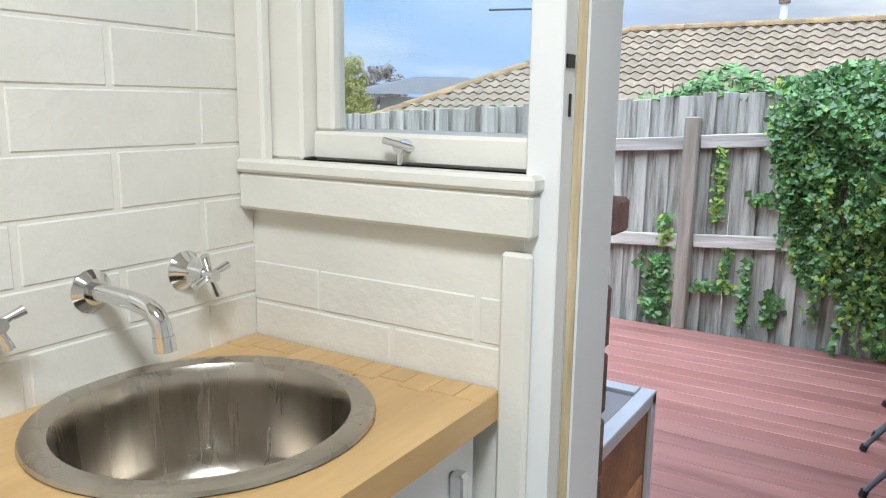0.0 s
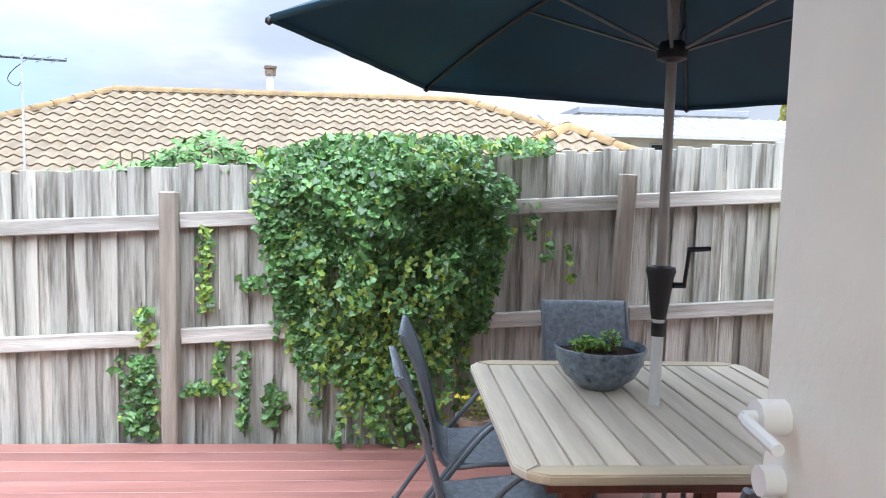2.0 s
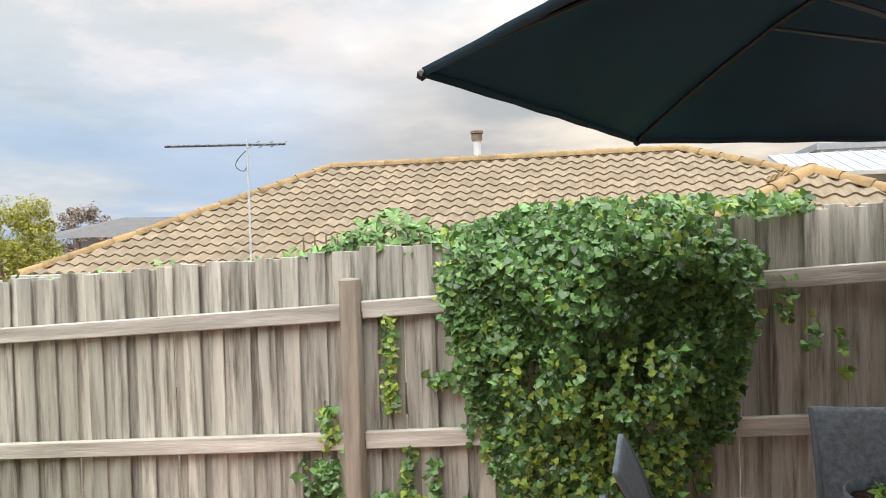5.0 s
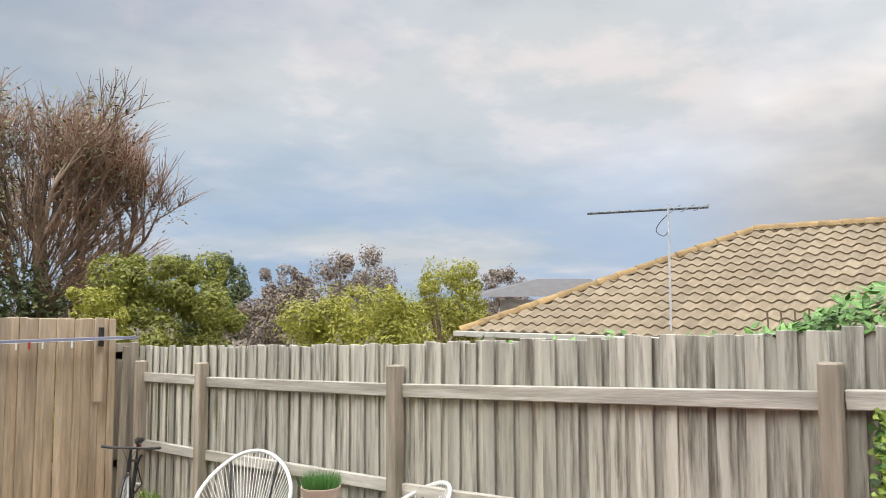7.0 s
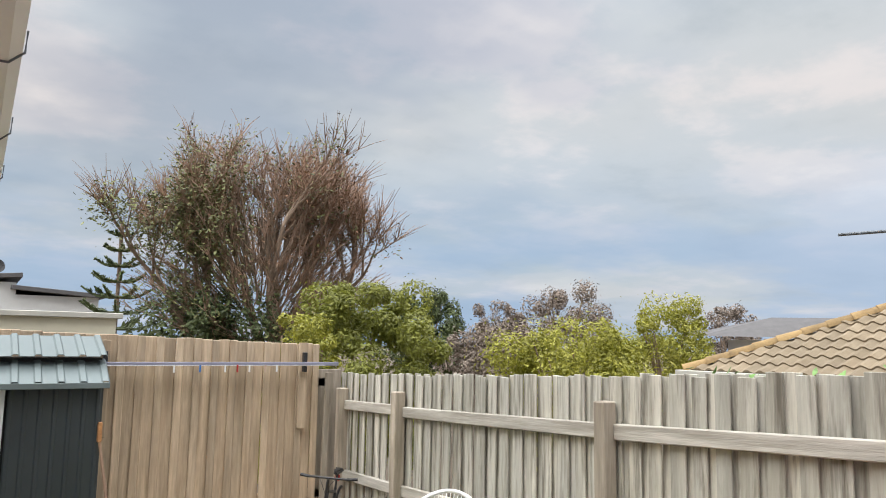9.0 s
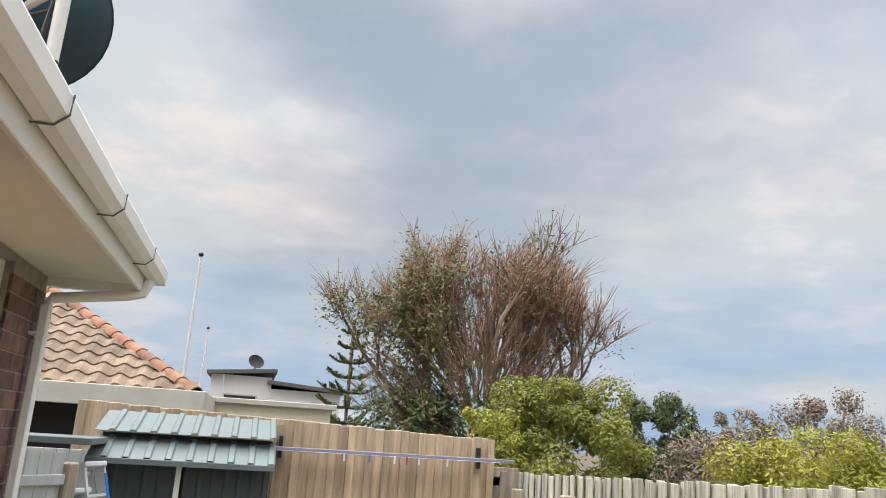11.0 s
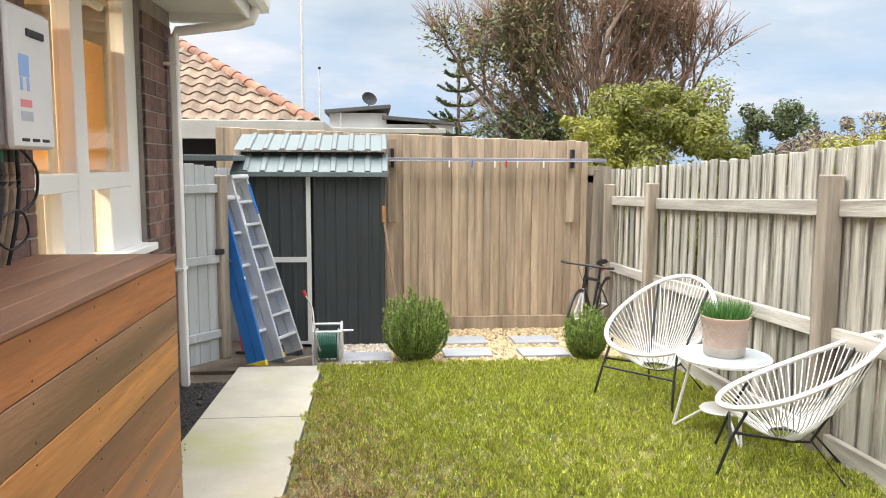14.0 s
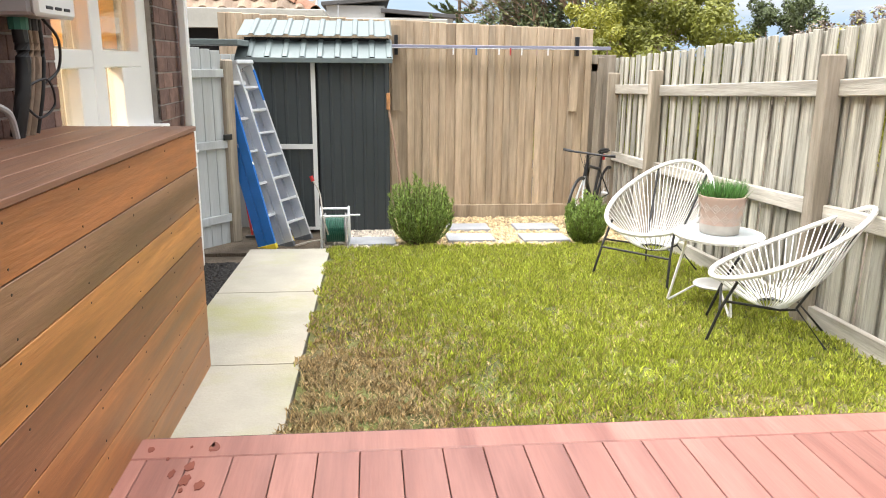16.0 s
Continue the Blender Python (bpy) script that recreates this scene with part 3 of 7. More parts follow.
def brick_run(parent, origin, along, length, z0, z1, skip=(), mat=None, mortar=None, course=0.086, long=0.24, proud=0.006, joint=0.010):
    """Separate bricks on a wall's face; along is the wall's direction, skip holds (from, to, low, high) openings."""
    shapes = {}
    turn = math.degrees(math.atan2(along[1], along[0]))
    rows = int((z1 - z0) / course)
    for r in range(rows):
        z = z0 + r * course
        s = -long * (0.5 if r % 2 else 0.0)
        while s < length:
            a, b = max(s, 0), min(s + long - joint, length)
            s += long
            cuts = [(a, b)]
            for f, t, lo, hi in skip:
                if z + course > lo + 0.01 and z < hi - 0.01:
                    cuts = [c for p, q in cuts for c in ((p, min(q, f)), (max(p, t), q)) if c[1] - c[0] > 0.02]
            for p, q in cuts:
                if q - p < 0.03:
                    continue
                key = round(q - p, 2)
                if key not in shapes:
                    shapes[key] = mesh(solid((0, -proud, 0), (key, 0.02, course - joint), 0.002), mat or BRICK, "brick")
                part("brick", shapes[key], None, parent, at=pose(origin[0] + along[0] * p, origin[1] + along[1] * p, z, 0, 0, turn))


WIN = (4.10, 5.80, 0.85, 2.46)   # big window: from, to, low, high


def build_house():
    """Outer walls with real openings; the laundry is open to its door and window."""
    def wall(name, lo, hi, label, mat=MORTAR):
        return setting(name, solid(lo, hi, 0), mat, label, "wall")

    east = wall("wall_east", (HOUSE_X - 0.22, RETURN_Y, -0.4), (HOUSE_X, WIN[0], 2.5), "brown brick outer wall of the house")
    wall("wall_east_sill", (HOUSE_X - 0.22, WIN[0], -0.4), (HOUSE_X, WIN[1], WIN[2]), "brown brick wall under the big window")
    wall("wall_east_head", (HOUSE_X - 0.22, WIN[0], WIN[3]), (HOUSE_X, WIN[1], 2.5), "narrow brick band over the big window")
    pier = wall("wall_east_pier", (HOUSE_X - 0.22, WIN[1], -0.4), (HOUSE_X, END_Y, 2.5), "brown brick pier at the house corner")
    wall("wall_north", (-5.0, END_Y - 0.22, -0.4), (HOUSE_X - 0.22, END_Y, 2.5), "brown brick end wall of the house")
    wall("wall_step", (LAUNDRY_X, RETURN_Y, -0.4), (HOUSE_X - 0.22, RETURN_Y + 0.14, 2.5), "brick return beside the laundry window", BRICK)
    # Laundry outer wall: window from y 0.69 to 1.09, door from y -0.27 to 0.55.
    wall("wall_laundry_side", (INNER_X, 1.16, 1.50), (LAUNDRY_X, RETURN_Y, 2.30), "brown brick wall beside the laundry window", BRICK)
    low = wall("wall_laundry", (INNER_X, 0.66, -0.4), (LAUNDRY_X, RETURN_Y, 1.50), "laundry wall under the window, painted inside", CREAM)
    wall("wall_laundry_head", (INNER_X, -0.27, 2.30), (LAUNDRY_X, RETURN_Y, 2.60), "wall over laundry door and window", CREAM)
    wall("wall_laundry_south", (INNER_X, -5.6, -0.4), (LAUNDRY_X, -0.30, 2.60), "house wall beside the laundry door", CREAM)
    wall("wall_laundry_north", (-2.6, STEP_Y - 0.14, 0.0), (INNER_X, STEP_Y, 2.6), "painted brick wall of the laundry behind the sink", CREAM)
    wall("wall_laundry_west", (-2.7, -1.6, 0.0), (-2.6, STEP_Y, 2.6), "plain inner wall of the laundry", CREAM)
    wall("wall_laundry_inner", (-2.6, -1.6, 0.0), (INNER_X, -1.5, 2.6), "plain inner wall of the laundry", CREAM)
    setting("floor", solid((-2.6, -1.5, 0.0), (INNER_X, STEP_Y - 0.14, SLAB), 0), PAVER, "grey tiled laundry floor", "floor")
    setting("ceiling", solid((-2.7, -1.6, 2.6), (LAUNDRY_X, STEP_Y, 2.68), 0), CREAM, "cream laundry ceiling", "ceiling")
    setting("door_step", solid((INNER_X, -0.30, -0.12), (0.02, 0.62, SLAB), 0.006), MERBAU, "timber door threshold", "step")
    # Room behind the big window.
    setting("wall_room_back", solid((-3.2, STEP_Y, 0.0), (-3.1, END_Y - 0.22, 2.5), 0), PLASTER, "warm lit wall of the room behind the window", "wall")
    setting("wall_room_side", solid((-3.1, STEP_Y, 0.0), (HOUSE_X - 0.22, STEP_Y + 0.05, 2.5), 0), PLASTER, "warm lit side wall of the room", "wall")
    setting("floor_room", solid((-3.1, STEP_Y + 0.05, 0.1), (HOUSE_X - 0.22, END_Y - 0.22, 0.18), 0), BENCH, "timber floor of the room behind the window", "floor")
    setting("ceiling_room", solid((-3.2, STEP_Y, 2.5), (HOUSE_X - 0.23, END_Y - 0.22, 2.58), 0), CREAM, "ceiling of the room behind the window", "ceiling")
    return east, pier, low


def build_eave():
    setting("soffit", solid((HOUSE_X - 0.02, -5.6, 2.505), (0.915, END_Y + 0.02, 2.53), 0), SOFFIT, "white painted eave lining boards with a joint", "soffit")
    setting("soffit_recess", solid((LAUNDRY_X - 0.02, -5.6, 2.69), (0.915, STEP_Y, 2.71), 0), SOFFIT, "white eave lining over the laundry door", "soffit")
    setting("fascia", solid((0.918, -5.6, 2.44), (0.945, END_Y + 0.05, 2.68), 0.004), WHITE_TRIM, "white painted timber fascia board", "fascia")
    bm = bmesh.new()
    vs = [bm.verts.new(c) for c in ((1.0, -5.6, 2.70), (1.0, END_Y + 0.1, 2.70), (-6.0, END_Y + 0.1, 4.3), (-6.0, -5.6, 4.3))]
    vs += [bm.verts.new(v.co - Vector((0, 0, 0.05))) for v in vs]
    for f in ((0, 1, 2, 3), (7, 6, 5, 4), (0, 4, 5, 1), (1, 5, 6, 2), (2, 6, 7, 3), (3, 7, 4, 0)):
        bm.faces.new([vs[i] for i in f])
    setting("roof", bm, TERRA, "tiled roof of the house above the gutter", "roof")
    # Gutter with a rolled front, brackets and stop end.
    gut = thing("gutter", "white metal quad gutter along the eave", "gutter")
    tagged(gut, kind="structure")
    prof = [(0.948, 2.64), (0.948, 2.545), (0.965, 2.525), (1.02, 2.525), (1.055, 2.56), (1.06, 2.625), (1.05, 2.645), (1.035, 2.64), (1.045, 2.615), (1.04, 2.57), (1.012, 2.538), (0.968, 2.538), (0.958, 2.55), (0.958, 2.64)]
    bm = bmesh.new()
    a = [bm.verts.new((x, -5.6, z)) for x, z in prof]
    b = [bm.verts.new((x, END_Y + 0.06, z)) for x, z in prof]
    for k in range(len(prof)):
        j = (k + 1) % len(prof)
        bm.faces.new((a[k], a[j], b[j], b[k]))
    part("trough", bm, WHITE_TRIM, gut)
    part("stop_end", solid((0.948, END_Y + 0.055, 2.527), (1.052, END_Y + 0.062, 2.64), 0.002), WHITE_TRIM, gut)
    for y in (1.4, 2.5, 3.6, 4.7, 5.8):
        bm = bmesh.new()
        tube(bm, [(0.95, y, 2.52), (1.02, y, 2.521), (1.062, y, 2.56), (1.065, y, 2.63)], 0.004, 6)
        part("bracket", bm, GREY_STEEL, gut)
    # End box of the eave and the downpipe.
    setting("eave_end", solid((HOUSE_X, END_Y - 0.02, 2.44), (0.917, END_Y + 0.05, 2.69), 0.004), WHITE_TRIM, "white boxed eave end", "trim")
    pipe = thing("downpipe", "white metal downpipe at the house corner", "downpipe")
    tagged(pipe, kind="structure")
    bm = bmesh.new()
    box(bm, (0.365, 6.30, -0.3), (0.425, 6.38, 2.30))
    part("pipe", soft(bm, 0.01), WHITE_TRIM, pipe, smooth=True)
    bm = bmesh.new()
    tube(bm, [(0.395, 6.34, 2.27), (0.42, 6.34, 2.345), (0.86, 6.34, 2.405), (0.95, 6.34, 2.43), (0.985, 6.34, 2.52)], 0.036, 10)
    part("elbow", bm, WHITE_TRIM, pipe, smooth=True)
    for z in (0.6, 2.1):
        part("strap", solid((0.33, 6.27, z), (0.43, 6.41, z + 0.02), 0.002), WHITE_TRIM, pipe)


def build_big_window():
    w = thing("window_1", "large white-framed house window with a transom and low panes", "window")
    tagged(w, kind="structure")
    y0, y1, z0, z1 = WIN
    xf, xb = HOUSE_X - 0.05, HOUSE_X - 0.14

    def bar(name, a, b, c, d, out=0.0):
        part(name, solid((xb, a, c), (xf + out, b, d), 0.006), WHITE_TRIM, w)
    bar("frame", y0, y0 + 0.06, z0, z1)
    bar("frame", y1 - 0.20, y1, z0, z1)
    bar("frame", y0 + 0.06, y1 - 0.20, z1 - 0.06, z1)
    bar("mullion", 4.72, 4.88, z0 + 0.02, z1 - 0.06, 0.012)
    bar("transom", y0 + 0.06, y1 - 0.20, 1.25, 1.345, 0.006)
    bar("mullion", 4.52, 4.92, z0 + 0.02, 1.25, 0.004)
    bar("mullion", 5.22, y1 - 0.20, z0 + 0.02, 1.25, 0.004)
    part("window_sill", solid((xb, y0 - 0.02, z0 - 0.03), (HOUSE_X + 0.05, y1 + 0.02, z0 + 0.02), 0.006), WHITE_TRIM, w)
    for a, b, c, d in ((y0 + 0.06, 4.72, 1.345, z1 - 0.06), (4.88, y1 - 0.20, 1.345, z1 - 0.06), (y0 + 0.06, 4.52, z0 + 0.02, 1.25), (4.92, 5.22, z0 + 0.02, 1.25)):
        p = part("pane", solid((xb + 0.03, a, c), (xb + 0.036, b, d), 0), GLASS, w)
        p.visible_shadow = False
    for a, b in ((4.165, 4.715), (4.885, 5.595)):
        bl = part("blind", solid((xb - 0.05, a, 1.36), (xb - 0.045, b, 2.12), 0), BLIND, w, "honey-coloured roller blind")
        part("roller", rods(((xb - 0.05, a, 2.36), (xb - 0.05, b, 2.36), 0.025)), WHITE_TRIM, bl)


def build_laundry_fittings():
    """Window, sill, door frame and the open door leaf."""
    win = thing("window_2", "cream timber laundry window above the bench", "window")
    tagged(win, kind="structure")

    def bar(name, lo, hi, mat=CREAM, b=0.005):
        part(name, solid(lo, hi, b), mat, win)
    bar("window_frame", (-0.285, 1.042, 1.50), (-0.225, 1.16, 2.30))
    bar("window_frame", (-0.258, 0.622, 1.50), (-0.10, 0.664, 2.30))
    bar("architrave", (-0.31, 1.10, 1.485), (-0.286, 1.158, 2.32))
    bar("window_frame", (-0.262, 0.664, 1.50), (-0.10, 1.042, 1.545))
    bar("sash_stile", (-0.255, 1.005, 1.545), (-0.22, 1.041, 2.30))
    bar("window_sill", (-0.318, 0.632, 1.478), (-0.19, 1.157, 1.50))
    bar("apron", (-0.312, 0.636, 1.418), (-0.283, 1.157, 1.477))
    p = part("pane", solid((-0.238, 0.664, 1.545), (-0.234, 1.005, 2.30), 0), GLASS, win)
    p.visible_shadow = False
    bm = rods(((-0.25, 0.86, 1.528), (-0.285, 0.86, 1.528), 0.010), ((-0.28, 0.86, 1.525), (-0.28, 0.86, 1.502), 0.005))
    rod(bm, (-0.285, 0.885, 1.536), (-0.285, 0.835, 1.526), 0.005)
    part("winder", bm, CHROME, win, "chrome sash winder", smooth=True)
    frame_ = thing("door_frame", "cream timber laundry door frame with a worn edge", "door frame")
    tagged(frame_, kind="structure")
    part("architrave", solid((-0.300, 0.640, SLAB), (-0.285, 0.685, 1.398), 0.005), CREAM, frame_)
    part("rebate", solid((-0.284, 0.612, SLAB), (-0.2475, 0.659, 2.30), 0.002), WHITE_TRIM, frame_)
    part("door_stop", solid((-0.2470, 0.5985, SLAB), (-0.2435, 0.6115, 2.30), 0.001), WORN_EDGE, frame_, "worn bare timber edge")
    part("jamb", solid((-0.2430, 0.597, SLAB), (-0.118, 0.659, 2.30), 0.004), WHITE_TRIM, frame_)
    part("jamb", solid((-0.285, -0.30, SLAB), (-0.05, -0.272, 2.30), 0.004), WHITE_TRIM, frame_)
    part("strike_plate", solid((-0.279, 0.6095, 1.634), (-0.253, 0.6118, 1.651), 0.001), BLACK_STEEL, frame_)
    part("strike_plate", solid((-0.266, 0.6095, 1.574), (-0.260, 0.6118, 1.603), 0.001), BLACK_STEEL, frame_)
    edge = setting("wall_laundry_edge", solid((-0.116, 0.612, -0.3), (-0.082, 0.659, 1.39), 0), MORTAR, "brown brick wall end beside the door frame", "wall")
    for k in range(15):
        part("brick", solid((-0.117, 0.605, -0.29 + k * 0.108), (-0.078, 0.655, -0.192 + k * 0.108), 0.004), BRICK, edge)
    sill = thing("brick_sill", "projecting brown brick window sill", "sill")
    tagged(sill, kind="structure")
    for k in range(5):
        part("brick", solid((-0.078, 0.605 + k * 0.112, 1.395), (-0.015, 0.711 + k * 0.112, 1.45), 0.006), BRICK, sill)
    leaf = thing("door_1", "white painted timber door standing open over the deck", "door")
    tagged(leaf, kind="structure")
    part("leaf", solid((-0.04, -0.315, SLAB + 0.01), (0.75, -0.275, 2.24), 0.004), CREAM, leaf)
    bm = rods(((0.70, -0.275, 1.33), (0.70, -0.235, 1.33), 0.026), ((0.70, -0.238, 1.33), (0.70, -0.215, 1.33), 0.010), ((0.70, -0.275, 1.24), (0.70, -0.245, 1.24), 0.022))
    tube(bm, [(0.70, -0.22, 1.33), (0.675, -0.215, 1.328), (0.60, -0.215, 1.32)], 0.009, 8)
    part("door_handle", bm, WHITE_POLE, leaf, "white lever handle", smooth=True)


build_ground()
build_yard_floor()
build_deck()
east_wall, pier_wall, laundry_wall = build_house()
build_eave()
build_big_window()
build_laundry_fittings()


# ---- neighbours and distance ----
def tile_shape(wide=0.30, long=0.36):
    bm = bmesh.new()
    n = 6
    front, back = [], []
    for k in range(n + 1):
        u = k / n
        z = 0.11 * wide * math.sin(u * math.tau)
        front.append(bm.verts.new((u * wide, 0, z + 0.035)))
        back.append(bm.verts.new((u * wide, long, z + 0.005)))
    low = [bm.verts.new(v.co - Vector((0, 0, 0.035))) for v in front]
    for k in range(n):
        bm.faces.new((front[k], front[k + 1], back[k + 1], back[k]))
        bm.faces.new((low[k], low[k + 1], front[k + 1], front[k]))
    return bm


def tiled_face(house, origin, across, up, width, rows, inside, singles, me, mat_rest, wide=0.30, long=0.33):
    """Tiles laid over a roof face; inside(u, v) says whether a place lies on it. The first are single, the rest joined."""
    across, up = Vector(across).normalized(), Vector(up).normalized()
    normal = across.cross(up)
    base = Matrix((across, up, normal)).transposed().to_4x4()
    rest = bmesh.new()
    left = singles
    for r in range(rows):
        c = 0
        while c * wide < width:
            u, v = c * wide, r * long
            c += 1
            if not inside(u + wide / 2, v + long / 2):
                continue
            m = Matrix.Translation(Vector(origin) + across * u + up * v) @ base
            if left > 0:
                left -= 1
                part("tile", me, None, house, at=m)
            else:
                start = len(rest.verts)
                rest.from_mesh(me)
                rest.verts.ensure_lookup_table()
                bmesh.ops.transform(rest, matrix=m, verts=rest.verts[start:])
    if len(rest.verts):
        out = bpy.data.meshes.new("tiles")
        rest.to_mesh(out)
        out.materials.clear()
        out.materials.append(mat_rest)
        tagged(new("tiles", out), kind="stuff").parent = house
    rest.free()


def ridge_caps(house, a, b, me, step=0.36):
    a, b = Vector(a), Vector(b)
    n = max(1, int((b - a).length / step))
    turn = (b - a).to_track_quat("Y", "Z").to_matrix().to_4x4()
    for k in range(n):
        part("ridge_tile", me, None, house, at=Matrix.Translation(a + (b - a) * (k / n)) @ turn)


def cap_shape(long=0.40):
    bm = bmesh.new()
    rings = []
    for y, r in ((0, 0.125), (long, 0.105)):
        rings.append([bm.verts.new((math.cos(a) * r, y, math.sin(a) * r * 0.9 - 0.02)) for a in [math.pi * k / 6 for k in range(7)]])
    for k in range(6):
        bm.faces.new((rings[0][k], rings[0][k + 1], rings[1][k + 1], rings[1][k]))
    inner = [bm.verts.new(v.co * 0.85) for v in rings[0]]
    for k in range(6):
        bm.faces.new((inner[k], inner[k + 1], rings[0][k + 1], rings[0][k]))
    return bm


def build_tiled_house():
    """Neighbour behind the long fence: hip roof of sandy tiles, cream gutter, flue."""
    house = thing("neighbour_house", "neighbour's low house with a sandy-brown tiled hip roof", "house")
    me = mesh(tile_shape(0.23, 0.30), TILE, "tile")
    cap = mesh(cap_shape(), RIDGE, "ridge_tile", smooth=True)
    ex, ez = 11.0, 1.30           # eave
    rx, rz = 14.45, 3.14          # ridge
    ya, yb = 9.62, 5.46           # hip corner at the eave, ridge end
    yc = -1.1                     # ridge's other end
    yd = -6.5
    up = Vector((rx - ex, 0, rz - ez))
    run = up.length
    long = 0.27
    rows = int(run / long)

    def inside(u, v):
        y = ya - u
        k = v / run
        return ya - (ya - yb) * k > y > yd + (yc - yd) * k
    tiled_face(house, (ex, ya, ez), (0, -1, 0), up, ya - yd, rows + 1, inside, 300, me, TILE_REST, wide=0.23, long=long)
    # Sheet below the tiles closes the roof, with the far and side faces.
    bm = bmesh.new()
    A, B, C, D = (ex, ya, ez), (rx, yb, rz), (rx, yc, rz), (ex, yd, ez)
    E, F = (2 * rx - ex, ya, ez), (2 * rx - ex, yd, ez)
    pts = [bm.verts.new(Vector(p) - Vector((0, 0, 0.03))) for p in (A, B, C, D, E, F)]
    for f in ((0, 3, 2, 1), (0, 1, 4), (1, 2, 5, 4), (2, 3, 5)):
        bm.faces.new([pts[i] for i in f])
    part("roof", bm, TILE_REST, house)
    ridge_caps(house, A, B, cap)
    ridge_caps(house, B, C, cap)
    ridge_caps(house, D, C, cap)
    # Lower hip that juts out towards the yard.
    px, py, pz = 10.9, -2.35, 2.44
    hw, ex2, ez2 = 2.05, 9.3, 1.52
    for sgn, base, across, up2 in ((0, (ex2, py + hw, ez2), (0, -1, 0), (px - ex2, 0, pz - ez2)),):
        run2 = Vector(up2).length
        tiled_face(house, base, across, up2, 2 * hw, int(run2 / long) + 1, lambda u, v: abs(u - hw) < hw * (1 - v / run2), 0, me, TILE_REST, wide=0.23, long=long)
    bm = bmesh.new()
    vs = [bm.verts.new(p) for p in ((ex2, py + hw, ez2 - 0.02), (ex2, py - hw, ez2 - 0.02), (px, py, pz - 0.03), (14, py, pz - 0.03), (14, py + hw, ez2), (14, py - hw, ez2))]
    for f in ((0, 1, 2), (0, 2, 3, 4), (1, 5, 3, 2)):
        bm.faces.new([vs[i] for i in f])
    part("roof", bm, TILE_REST, house)
    ridge_caps(house, (ex2, py + hw, ez2), (px, py, pz), cap)
    ridge_caps(house, (ex2, py - hw, ez2), (px, py, pz), cap)
    ridge_caps(house, (px, py, pz), (14, py, pz), cap)
    part("gutter", solid((ex - 0.10, yd, ez - 0.10), (ex + 0.02, ya + 0.1, ez + 0.0), 0.01), OFF_WHITE, house, "pale green-white gutter")
    part("gutter", solid((ex, ya + 0.0, ez - 0.10), (2 * rx - ex, ya + 0.1, ez), 0.01), OFF_WHITE, house)
    part("wall", solid((ex + 0.45, yd, -0.6), (2 * rx - ex - 0.5, ya - 0.45, ez), 0), RENDERED, house)
    flue = thing("roof_flue", "pale metal flue with a brown cowl on the tiled roof", "flue")
    part("pipe", rods(((15.35, 2.72, 2.6), (15.35, 2.72, 3.62), 0.075)), WHITE_POLE, flue, smooth=True)
    bm = rods(((15.35, 2.72, 3.62), (15.35, 2.72, 3.74), 0.11))
    rod(bm, (15.35, 2.72, 3.75), (15.35, 2.72, 3.80), 0.13)
    part("cowl", bm, TERRA, flue, "rusty brown cowl")


def build_antenna():
    ant = thing("tv_antenna", "grey metal television antenna on a thin mast", "antenna")
    bx, by, bz = 11.15, 5.59, 3.23
    part("mast", rods(((bx, by, 1.3), (bx, by, bz + 0.08), 0.017)), ALU, ant)
    a, b = Vector((11.0, 6.90, 3.25)), Vector((11.35, 5.05, 3.23))
    part("boom", rods((a, b, 0.022)), GREY_STEEL, ant)
    d = (b - a).normalized()
    side = Vector((-d.y, d.x, 0))
    for k in range(9):
        p = a + (b - a) * (0.04 + 0.085 * k)
        part("element", rods((p - side * 0.09, p + side * 0.09, 0.007)), GREY_STEEL, ant)
    for k, s in ((0.74, 0.34), (0.84, 0.42), (0.95, 0.50)):
        p = a + (b - a) * k
        part("element", rods((p - side * s + Vector((0, 0, -0.10)), p + side * s + Vector((0, 0, 0.10)), 0.007)), GREY_STEEL, ant)
    bm = bmesh.new()
    tube(bm, curve_through([(bx, by, 3.15), (bx, by + 0.15, 3.02), (bx, by + 0.20, 2.9), (bx, by + 0.08, 2.82), (bx, by, 2.9)]), 0.006, 6)
    part("cable_loop", bm, PLASTIC, ant)


